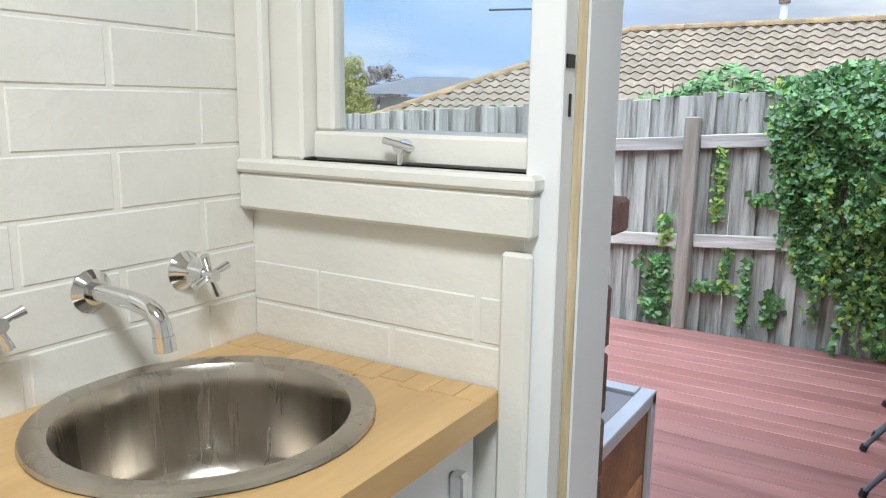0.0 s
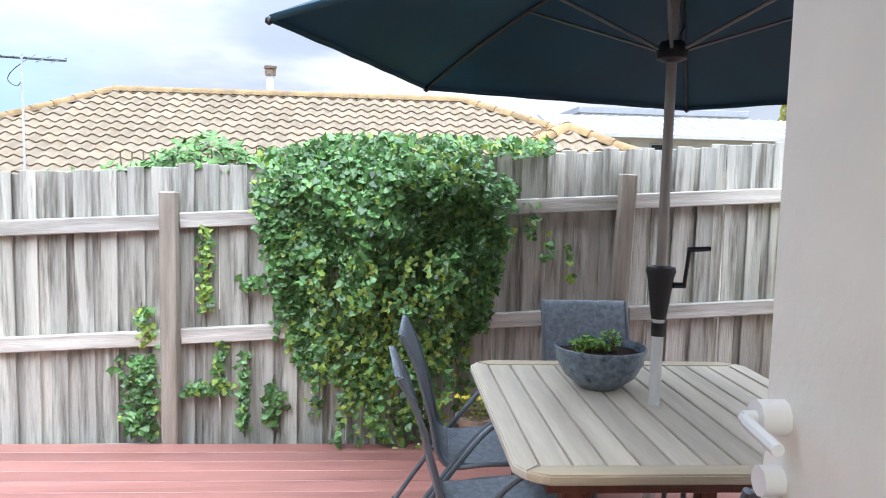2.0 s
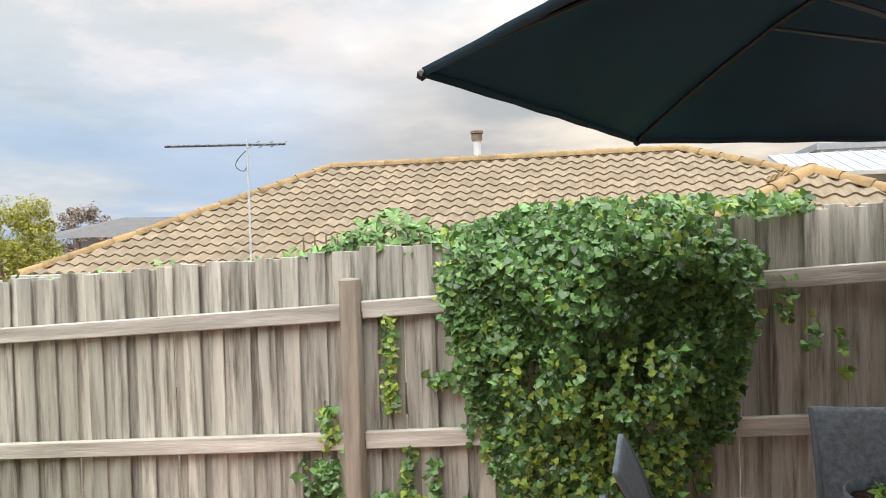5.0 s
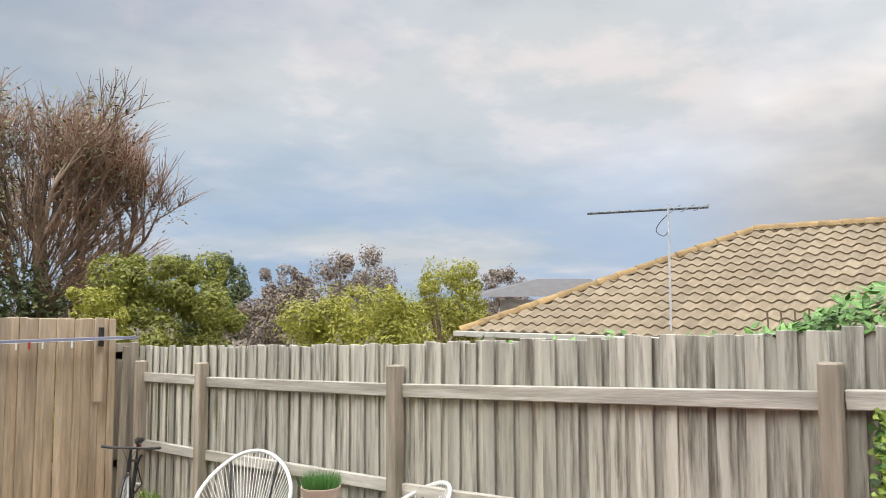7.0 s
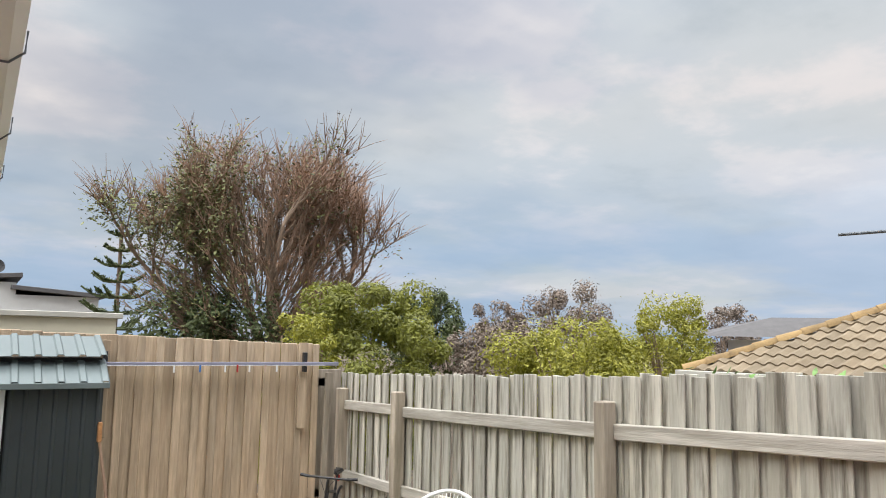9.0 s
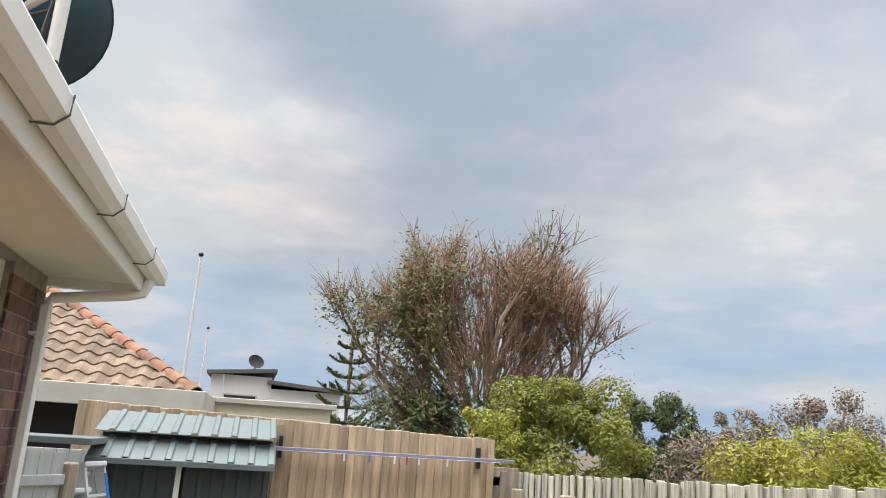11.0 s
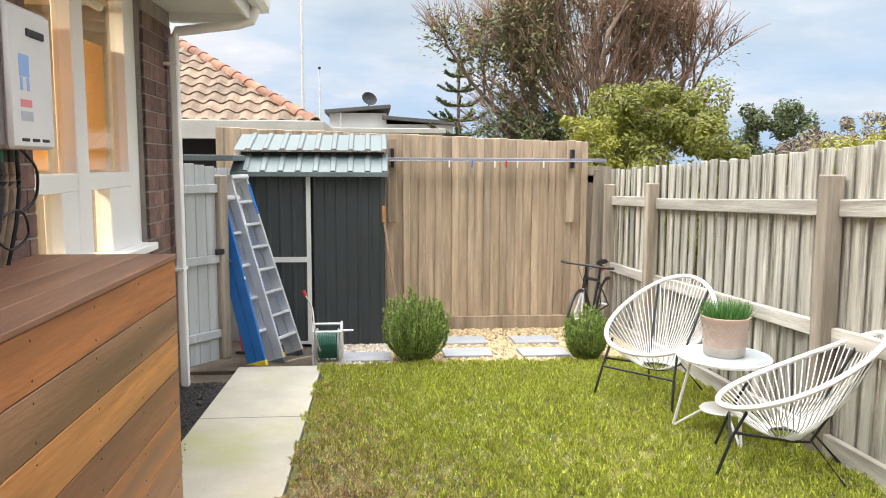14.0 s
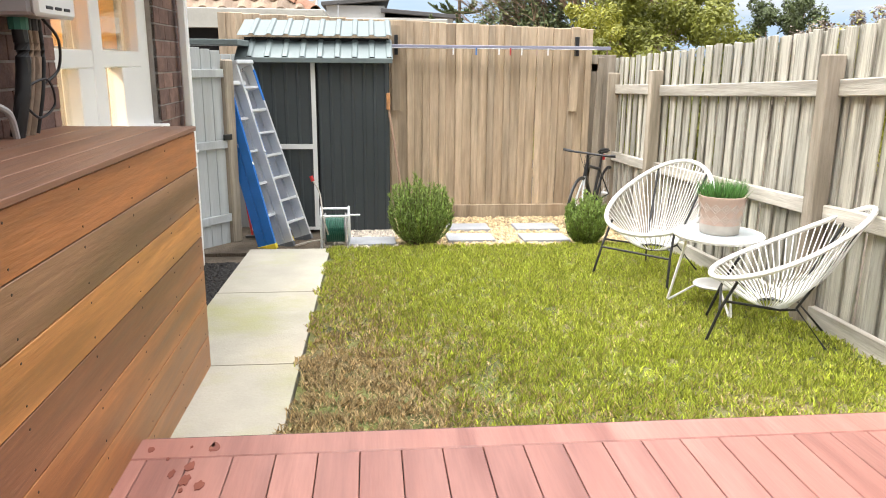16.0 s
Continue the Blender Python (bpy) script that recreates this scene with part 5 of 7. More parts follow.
# ---- deck things ----
def build_boxes():
    big = thing("timber_box", "tall box clad in oiled hardwood boards on the deck", "storage box")
    x0, x1, y0, y1, zt = HOUSE_X + 0.02, 0.945, 1.62, 4.03, 1.0
    part("core", solid((x0, y0 + 0.02, -0.02), (x1 - 0.022, y1 - 0.02, zt - 0.022), 0), DARK, big)
    n, zb = 7, ground_z(4.0)
    h = (zt - 0.022 - zb) / n
    for k in range(n):
        z = zb + k * h
        part("board", solid((x1 - 0.021, y0, z + 0.002), (x1, y1 - 0.001, z + h - 0.002), 0.002), CLADDING[k], big)
        part("end_board", solid((x0, y1 - 0.020, z + 0.002), (x1 - 0.022, y1, z + h - 0.002), 0.002), MERBAU, big)
        part("end_board", solid((x0, y0, z + 0.002), (x1 - 0.022, y0 + 0.019, z + h - 0.002), 0.002), MERBAU, big)
        for s in range(6):
            y = y0 + 0.06 + s * 0.455
            for dz in (0.03, h - 0.03):
                part("screw", rods(((x1 - 0.002, y, z + dz), (x1 + 0.0008, y, z + dz), 0.0035)), DARK, big)
    w = (x1 - x0 + 0.008) / 4
    for k in range(4):
        part("lid_board", solid((x0 + k * w + 0.0015, y0 - 0.01, zt - 0.020), (x0 + (k + 1) * w - 0.0015, y1 + 0.008, zt), 0.002), LID_WOOD, big)
    low = thing("storage_box", "dark timber box with a grey lid by the door", "storage box")
    a, b, c, d, t = 0.02, 0.585, 0.72, 1.40, 0.905
    part("body", solid((a, c + 0.02, -0.0), (b - 0.02, d, t - 0.03), 0), DARK, low)
    for k in range(5):
        z = 0.004 + k * 0.174
        part("board", solid((a, c, z), (b - 0.022, c + 0.018, z + 0.170), 0.002), MERBAU, low)
        part("side_board", solid((b - 0.020, c + 0.0, z), (b, d, z + 0.170), 0.002), MERBAU, low)
    part("corner_trim", solid((b - 0.02, c - 0.012, 0.0), (b + 0.010, c - 0.001, t - 0.004), 0.002), ALU, low)
    part("lid", solid((a, c + 0.03, t - 0.02), (b - 0.04, d, t - 0.006), 0.002), GREY_BOX, low, "grey sheet lid")
    for lo, hi in (((a, c - 0.012, t - 0.03), (b + 0.012, c + 0.026, t + 0.002)), ((b - 0.034, c + 0.028, t - 0.03), (b + 0.012, d, t + 0.002))):
        part("lid_trim", solid(lo, hi, 0.002), ALU, low)


def build_table():
    tab = thing("outdoor_table", "weathered slatted timber outdoor table with a rounded frame", "table")
    x0, x1, y0, y1, z = 1.93, 3.40, -1.52, -0.135, 0.745
    w, c = 0.085, 0.10
    # Rim: four boards with clipped corners.
    bm = bmesh.new()
    outer = [(x0, y0 + c), (x0 + c, y0), (x1 - c, y0), (x1, y0 + c), (x1, y1 - c), (x1 - c, y1), (x0 + c, y1), (x0, y1 - c)]
    def rim_board(a, b, inn):
        bm = bmesh.new()
        vs = [bm.verts.new((*p, z - 0.035)) for p in (a, b, *inn)]
        f = bm.faces.new(vs)
        top = bmesh.ops.extrude_face_region(bm, geom=[f])["geom"]
        for v in top:
            if isinstance(v, bmesh.types.BMVert):
                v.co.z = z
        return soft(bm, 0.006, 2)
    part("rim_board", rim_board((x0, y0 + c), (x0 + c * 0.35, y0 + c * 0.35), [(x0 + w, y0 + w), (x0 + w, y1 - w), (x0 + c * 0.35, y1 - c * 0.35), (x0, y1 - c)]), TEAK_EDGE, tab)
    part("rim_board", rim_board((x1, y0 + c), (x1 - c * 0.35, y0 + c * 0.35), [(x1 - w, y0 + w), (x1 - w, y1 - w), (x1 - c * 0.35, y1 - c * 0.35), (x1, y1 - c)]), TEAK_EDGE, tab)
    part("rim_board", rim_board((x0 + c * 0.38, y0 + c * 0.34), (x0 + c, y0), [(x1 - c, y0), (x1 - c * 0.38, y0 + c * 0.34), (x1 - w - 0.002, y0 + w - 0.002), (x0 + w + 0.002, y0 + w - 0.002)]), TEAK, tab)
    part("rim_board", rim_board((x0 + c * 0.38, y1 - c * 0.34), (x0 + c, y1), [(x1 - c, y1), (x1 - c * 0.38, y1 - c * 0.34), (x1 - w - 0.002, y1 - w + 0.002), (x0 + w + 0.002, y1 - w + 0.002)]), TEAK, tab)
    n = 11
    pitch = (y1 - y0 - 2 * w) / n
    for k in range(n):
        y = y0 + w + k * pitch
        part("slat", solid((x0 + w + 0.002, y + 0.005, z - 0.026), (x1 - w - 0.002, y + pitch - 0.005, z - 0.002), 0.003), TEAK, tab)
    for x in (x0 + 0.13, x1 - 0.20):
        part("apron", solid((x, y0 + 0.12, z - 0.115), (x + 0.03, y1 - 0.12, z - 0.037), 0.003), LEG_WOOD, tab)
    for y in (y0 + 0.12, y1 - 0.15):
        part("apron", solid((x0 + 0.162, y, z - 0.115), (x1 - 0.202, y + 0.03, z - 0.037), 0.003), LEG_WOOD, tab)
    for x in (x0 + 0.22, x1 - 0.30):
        for y in (y0 + 0.20, y1 - 0.28):
            part("leg", solid((x, y, 0.002), (x + 0.085, y + 0.085, z - 0.038), 0.006), LEG_WOOD, tab)
            bm = bmesh.new()
            tube(bm, [(x + 0.04, y + (0.12 if y < -0.8 else -0.04), z - 0.10), (x + 0.04, y + 0.045, z - 0.26)], 0.028, 4)
            part("brace", bm, LEG_WOOD, tab)


def sling_surface(profile, half, bow=0.012):
    bm = bmesh.new()
    rows = []
    for i, (y, z) in enumerate(profile):
        rows.append([bm.verts.new((x * half, y, z - bow * (1 - x * x))) for x in (-1, -0.5, 0, 0.5, 1)])
    for a, b in zip(rows, rows[1:]):
        for k in range(4):
            bm.faces.new((a[k], a[k + 1], b[k + 1], b[k]))
    ext = bmesh.ops.extrude_face_region(bm, geom=bm.faces[:])["geom"]
    for v in ext:
        if isinstance(v, bmesh.types.BMVert):
            v.co.z -= 0.006
            v.co.y += 0.004
    return bm


def build_sling_chair():
    ch = thing("sling_chair", "charcoal woven sling outdoor chair with curved steel arms", "chair", "chairs round the table")
    seat = [(p.y, p.z) for p in curve_through([(0, -0.27, 0.415), (0, -0.24, 0.43), (0, 0.0, 0.405), (0, 0.18, 0.40)], 4)]
    back = [(p.y, p.z) for p in curve_through([(0, 0.185, 0.402), (0, 0.235, 0.45), (0, 0.27, 0.62), (0, 0.33, 0.82), (0, 0.385, 0.95), (0, 0.41, 0.968)], 4)]
    part("seat", sling_surface(seat, 0.235), SLING, ch, smooth=True)
    part("backrest", sling_surface(back, 0.235, 0.0), SLING, ch, smooth=True)
    for s in (-1, 1):
        bm = bmesh.new()
        tube(bm, curve_through([(s * 0.245, 0.44, 0.012), (s * 0.245, 0.30, 0.22), (s * 0.25, 0.12, 0.46), (s * 0.265, -0.02, 0.61), (s * 0.275, -0.16, 0.645), (s * 0.27, -0.27, 0.60), (s * 0.26, -0.30, 0.45), (s * 0.25, -0.31, 0.012)]), 0.0125, 8)
        part("arm", bm, GREY_STEEL, ch, "bent grey steel arm and legs", smooth=True)
        bm = bmesh.new()
        tube(bm, curve_through([(s * 0.24, -0.27, 0.412), (s * 0.24, 0.0, 0.40), (s * 0.24, 0.20, 0.40), (s * 0.24, 0.27, 0.62), (s * 0.24, 0.33, 0.82), (s * 0.24, 0.40, 0.962)]), 0.011, 8)
        part("side_frame", bm, GREY_STEEL, ch, smooth=True)
        for y in (0.44, -0.31):
            part("foot_cap", rods(((s * 0.247, y, 0.002), (s * 0.247, y - (0.008 if y > 0 else 0), 0.03), 0.017)), PLASTIC, ch)
    part("front_bar", rods(((-0.25, -0.29, 0.40), (0.25, -0.29, 0.40), 0.010)), GREY_STEEL, ch)
    return ch


def build_umbrella():
    um = thing("market_umbrella", "navy canvas market umbrella through the table's centre", "umbrella")
    cx, cy = 2.67, -0.825
    part("pole", rods(((cx, cy, 1.02), (cx, cy, 2.66), 0.021)), POLE_M, um, smooth=True)
    part("lower_pole", rods(((cx, cy, 0.12), (cx, cy, 1.10), 0.024)), WHITE_POLE, um, smooth=True)
    part("collar", rods(((cx, cy, 1.03), (cx, cy, 1.085), 0.029)), PLASTIC, um, smooth=True)
    bm = bmesh.new()
    lathe(bm, [(0.0001, 1.10), (0.030, 1.10), (0.052, 1.27), (0.060, 1.295), (0.055, 1.312), (0.03, 1.316), (0.0001, 1.316)], 20, (cx, cy))
    crank = part("crank_box", bm, PLASTIC, um, smooth=True)
    bm = rods(((cx - 0.02, cy - 0.045, 1.24), (cx - 0.02, cy - 0.095, 1.24), 0.012), ((cx - 0.02, cy - 0.09, 1.235), (cx - 0.02, cy - 0.105, 1.385), 0.008), ((cx - 0.02, cy - 0.10, 1.385), (cx - 0.02, cy - 0.19, 1.39), 0.010))
    part("crank_handle", bm, PLASTIC, crank, smooth=True)
    bm = bmesh.new()
    lathe(bm, [(0.022, 2.12), (0.058, 2.135), (0.062, 2.17), (0.045, 2.20), (0.022, 2.20)], 16, (cx, cy))
    part("hub", bm, PLASTIC, um, smooth=True)
    R, z_tip, z_top = 1.545, 2.16, 2.64
    tips = [Vector((cx + R * math.cos(radians(36 + 60 * k)), cy + R * math.sin(radians(36 + 60 * k)), z_tip)) for k in range(6)]
    for tip in tips:
        tip.z += 0.03 * (tip.y - cy) - 0.03 * (tip.x - cx)
    apex = Vector((cx, cy, z_top))
    bm = bmesh.new()
    n = 10
    for k in range(6):
        a, b = tips[k], tips[(k + 1) % 6]
        grid = []
        for i in range(n + 1):
            t = i / n
            row = []
            for j in range(n + 1):
                u = j / n
                p = apex.lerp(a.lerp(b, u), t)
                sag = 4 * u * (1 - u)
                p += (apex - p) * 0.012 * sag * t
                p.z -= 0.03 * sag * math.sin(t * math.pi * 0.9) - 0.06 * math.sin(t * math.pi) + 0.002 * math.sin(u * 30 + t * 9) * t * sag
                row.append(bm.verts.new(p))
            grid.append(row)
        for i in range(n):
            for j in range(n):
                bm.faces.new((grid[i][j], grid[i + 1][j], grid[i + 1][j + 1], grid[i][j + 1]))
        for j in range(n):
            p, q = grid[n][j], grid[n][j + 1]
            bm.faces.new((p, bm.verts.new(p.co - Vector((0, 0, 0.026))), bm.verts.new(q.co - Vector((0, 0, 0.026))), q))
    bmesh.ops.remove_doubles(bm, verts=bm.verts, dist=0.001)
    canopy = part("canopy", bm, CANVAS, um, "navy canvas canopy", smooth=True)
    mod = canopy.modifiers.new("thick", "SOLIDIFY")
    mod.thickness = 0.003
    for k, tip in enumerate(tips):
        pts = []
        for i in range(7):
            t = i / 6
            p = apex.lerp(tip, t)
            p.z += 0.06 * math.sin(t * math.pi) - 0.014
            pts.append(p)
        bm = bmesh.new()
        tube(bm, pts, 0.008, 6)
        rib = part("rib", bm, BLACK_STEEL, um)
        mid = pts[3]
        bm = bmesh.new()
        tube(bm, [(cx + (mid.x - cx) * 0.07, cy + (mid.y - cy) * 0.07, 2.17), mid - Vector((0, 0, 0.012))], 0.008, 6)
        part("strut", bm, GREY_STEEL, rib)
        bm = bmesh.new()
        bmesh.ops.create_icosphere(bm, subdivisions=1, radius=0.018, matrix=Matrix.Translation(tip - Vector((0, 0, 0.02))))
        part("tip_cap", bm, PLASTIC, rib)
    stand = part("base", rods(((cx, cy, 0.002), (cx, cy, 0.08), 0.24)), PLASTIC, um)
    part("base_tube", rods(((cx, cy, 0.08), (cx, cy, 0.34), 0.03)), PLASTIC, um)


def build_bowl():
    rng = random.Random(12)
    bowl = thing("planter_bowl", "blue-grey glazed bowl planter with soil and seedlings", "planter")
    cx, cy, z = 2.93, -0.665, 0.746
    bm = bmesh.new()
    lathe(bm, [(0.0001, z), (0.085, z), (0.10, z + 0.012), (0.155, z + 0.055), (0.190, z + 0.12), (0.198, z + 0.165), (0.204, z + 0.172), (0.204, z + 0.182), (0.196, z + 0.185), (0.188, z + 0.17), (0.18, z + 0.12)], 40, (cx, cy))
    part("bowl", bm, BOWL, bowl, smooth=True)
    bm = bmesh.new()
    rings = lathe(bm, [(0.0001, z + 0.158), (0.06, z + 0.160), (0.12, z + 0.155), (0.187, z + 0.150)], 28, (cx, cy))
    for v in bm.verts:
        v.co.z += rng.uniform(-0.006, 0.008)
    part("soil", bm, SOIL, bowl)
    places, stems = [], bmesh.new()
    for dx, dy, h, n in ((-0.06, 0.10, 0.07, 30), (-0.02, 0.04, 0.08, 34), (0.03, 0.0, 0.06, 24), (0.05, -0.07, 0.09, 26), (0.0, 0.08, 0.06, 24), (-0.03, -0.02, 0.05, 20)):
        p = Vector((cx + dx, cy + dy, z + 0.155))
        for k in range(n):
            a = rng.uniform(0, math.tau)
            q = p + Vector((math.cos(a) * rng.uniform(0, 0.05), math.sin(a) * rng.uniform(0, 0.05), rng.uniform(0.2, 1.0) * h))
            tube(stems, [p, (p + q) / 2 + Vector((0, 0, 0.01)), q], 0.0015, 3)
            places.append((q, (0, 0, 1)))
    part("stems", stems, LEAF, bowl, kind="stuff")
    tagged(new("seedlings", leaf_mesh(places, 0.036, rng, material("seedling_leaf", (0.30, 0.58, 0.12), 0.5, vary=0.3, scale=20, bump=0.1, island=0.35), "seedlings")), "bright green seedlings").parent = bowl


# ---- fence greenery ----
def build_ivy():
    rng = random.Random(8)
    ivy = thing("ivy", "dense dark green ivy hanging over the paling fence", "ivy")
    old, young = [], []
    def put(y, z, out, spread, p_young):
        normal = Vector((-1, 0, 0.55))
        p = Vector((4.36 - out, y, z))
        (young if rng.random() < p_young else old).append((p, normal))
    for k in range(10500):
        u, v = rng.uniform(0, 1), rng.random() ** 0.8
        top = fence_top(0.4) + 0.30 - 0.30 * (2 * abs(u - 0.5)) ** 3
        hang = 0.62 + 0.5 * math.exp(-((u - 0.42) / 0.20) ** 2) + 0.12 * math.sin(u * 23) + 0.08 * math.sin(u * 61 + 1)
        half = 0.78 * (1 - 0.62 * min(1.0, v * hang) ** 1.3)
        y = 0.30 + (0.5 - u) * 2 * half + rng.uniform(-0.04, 0.04)
        z = top - v * (hang + 0.45)
        bulge = 0.34 * math.exp(-((v - 0.28) / 0.35) ** 2) * (0.55 + 0.45 * math.sin(math.pi * u)) + 0.06
        bulge *= 0.8 + 0.35 * noise.noise(Vector((y * 4, z * 4, 1.3)))
        put(y, z, bulge * rng.uniform(0.7, 1.05), 0, 0.05 + 0.22 * (noise.noise(Vector((y * 5, z * 2.0, 4.0))) > 0.25))
    # Over the top of the fence and trailing to the right.
    for k in range(700):
        y = rng.uniform(-0.72, 1.05)
        put(y, fence_top(y) + 0.16 + rng.uniform(-0.05, 0.14) * (1 - abs(y - 0.2) * 0.6), rng.uniform(-0.12, 0.16), 0, 0.25)
    # Hanging strands.
    for k in range(70):
        y, z = rng.uniform(-0.12, 0.72), rng.uniform(0.65, 1.25)
        long = rng.uniform(0.35, 0.95) * (1.0 if abs(y - 0.3) < 0.25 else 0.6)
        for s in range(26):
            put(y + rng.uniform(-0.03, 0.03) + 0.04 * math.sin(s * 0.4 + k), z - long * s / 26, (0.30 if z - long * s / 26 > 0.85 else 0.17) + rng.uniform(-0.04, 0.05), 0, 0.45)
    # Small separate climbers on the palings.
    for y, z0, z1, w, n, p in ((1.78, 0.02, 0.52, 0.10, 230, 0.08), (1.74, 0.58, 0.82, 0.06, 60, 0.6), (1.38, 0.80, 1.32, 0.035, 110, 0.65), (1.30, 0.30, 0.62, 0.03, 60, 0.3), (1.36, 0.28, 0.36, 0.16, 60, 0.15),
                               (1.15, 0.06, 0.55, 0.035, 80, 0.1), (0.98, 0.10, 0.34, 0.05, 50, 0.1), (1.08, 0.94, 1.02, 0.08, 40, 0.15), (0.86, 0.5, 0.95, 0.03, 40, 0.5), (-0.86, 1.0, 1.25, 0.02, 14, 0.3), (-1.0, 0.55, 0.66, 0.03, 26, 0.2), (0.05, 0.1, 0.6, 0.10, 120, 0.2),
                               (0.80, 0.40, 1.05, 0.05, 46, 0.35), (0.92, 0.62, 1.0, 0.05, 26, 0.25), (0.72, 0.15, 0.6, 0.05, 40, 0.5), (-0.60, 1.28, 1.52, 0.05, 26, 0.3), (-0.72, 1.15, 1.32, 0.03, 12, 0.2), (-0.22, 0.12, 0.8, 0.05, 70, 0.35)):
        for k in range(n):
            put(y + rng.gauss(0, w * 0.6), rng.uniform(z0, z1), rng.uniform(0.0, 0.05), 0, p)
    tagged(new("leaves", leaf_mesh(old, 0.056, rng, IVY, "leaves", "ivy")), "dark green lobed leaves", kind="stuff").parent = ivy
    tagged(new("young_leaves", leaf_mesh(young, 0.044, rng, IVY_NEW, "young_leaves", "ivy")), "light green young leaves", kind="stuff").parent = ivy
    bm = bmesh.new()
    for k in range(60):
        y = rng.gauss(0.28, 0.2)
        z = rng.uniform(0.9, 1.5)
        tube(bm, curve_through([(4.30, y, z), (4.22, y + rng.uniform(-0.1, 0.1), z - 0.25), (4.26, y + rng.uniform(-0.15, 0.15), z - rng.uniform(0.4, 0.8))], 3), 0.004, 4)
    for y, z0, z1 in ((1.78, 0.0, 0.85), (1.38, 0.7, 1.35), (1.15, 0.0, 0.55), (0.98, 0.05, 0.4), (1.3, 0.25, 0.65)):
        tube(bm, curve_through([(4.375, y, z0), (4.375, y + 0.02, (z0 + z1) / 2), (4.375, y - 0.01, z1)], 3), 0.004, 4)
    part("stem", bm, STEM, ivy, kind="stuff")
    vine = thing("vine_on_fence", "bright green climber growing over the fence top", "climber")
    places = []
    for k in range(620):
        y = rng.uniform(1.0, 1.98)
        h = 0.24 * math.exp(-((y - 1.45) / 0.3) ** 2)
        places.append((Vector((4.62 + rng.uniform(-0.22, 0.2), y, fence_top(y) + 0.13 + rng.uniform(-0.03, 1.0) * h)), (-0.5, 0, 1)))
    for k in range(26):
        y = rng.uniform(1.8, 4.2)
        places.append((Vector((4.47 + rng.uniform(-0.06, 0.05), y, fence_top(y) + 0.15 + rng.uniform(0, 0.05) * (noise.noise(Vector((y * 3, 0, 0))) > 0))), (-0.5, 0, 1)))
    tagged(new("leaves", leaf_mesh(places, 0.075, rng, material("climber_leaf", (0.13, 0.27, 0.06), 0.5, vary=0.3, scale=20, bump=0.1, island=0.4), "leaves")), kind="stuff").parent = vine
    bm = bmesh.new()
    for k in range(14):
        y = 1.0 + k * 0.07
        tube(bm, [(4.55, y, fence_top(y) - 0.8), (4.56, y + 0.03, fence_top(y) + 0.1), (4.60, y + 0.05, fence_top(y) + 0.25)], 0.005, 4)
    part("stems", bm, STEM, vine, kind="stuff")


def build_lemon():
    rng = random.Random(14)
    pot_x, pot_y = 4.02, -2.42
    tree = thing("lemon_tree", "young lemon tree with bright yellow-green leaves", "plant")
    places = []
    for base, top in (((4.02, -2.42, 0.3), (4.06, -2.35, 1.65)), ((4.02, -2.44, 0.32), (4.05, -2.68, 1.1))):
        bm = bmesh.new()
        pts = curve_through([base, (Vector(base) + Vector(top)) / 2 + Vector((0, 0.05, 0)), top], 6)
        tube(bm, pts, 0.010, 6, r_end=0.003)
        part("stem", bm, STEM, tree)
        for p in pts[4:]:
            for k in range(9):
                places.append((p + Vector((rng.gauss(0, 0.05), rng.gauss(0, 0.07), rng.gauss(0, 0.06))), (-0.4, rng.uniform(-0.6, 0.6), 0.6)))
    for k in range(46):
        places.append((Vector((4.03 + rng.gauss(0, 0.05), -2.36 + rng.gauss(0, 0.10), rng.uniform(0.5, 0.85))), (-0.4, 0, 0.7)))
    tagged(new("leaves", leaf_mesh(places, 0.125, rng, LEMON, "leaves"))).parent = tree
    pot = thing("garden_pot", "dark plastic pot holding the lemon tree", "pot")
    bm = bmesh.new()
    lathe(bm, [(0.0001, 0.004), (0.12, 0.004), (0.16, 0.28), (0.172, 0.285), (0.172, 0.31), (0.155, 0.31), (0.15, 0.27), (0.0001, 0.27)], 28, (pot_x, pot_y))
    part("body", bm, PLASTIC, pot, smooth=True)
    pot2 = thing("terracotta_pot", "small terracotta pot with flowers at the fence", "pot")
    bm = bmesh.new()
    lathe(bm, [(0.0001, 0.004), (0.09, 0.004), (0.125, 0.19), (0.138, 0.195), (0.138, 0.23), (0.122, 0.23), (0.118, 0.19), (0.0001, 0.19)], 28, (4.12, -0.28))
    part("body", bm, TERRA, pot2, smooth=True)
    fl = []
    for k in range(90):
        fl.append((Vector((4.12 + rng.gauss(0, 0.06), -0.28 + rng.gauss(0, 0.06), rng.uniform(0.2, 0.36))), (0, 0, 1)))
    tagged(new("foliage", leaf_mesh(fl, 0.045, rng, LEAF, "foliage"))).parent = pot2
    for k in range(5):
        bm = bmesh.new()
        c = Vector((4.05 + rng.gauss(0, 0.03), -0.26 + rng.gauss(0, 0.06), 0.36))
        leaf_cloud(bm, [(c + Vector((rng.gauss(0, 0.008), rng.gauss(0, 0.008), 0)), (-0.5, 0, 1)) for j in range(5)], 0.03, rng)
        part("flower", bm, YELLOW, pot2, "yellow flower")


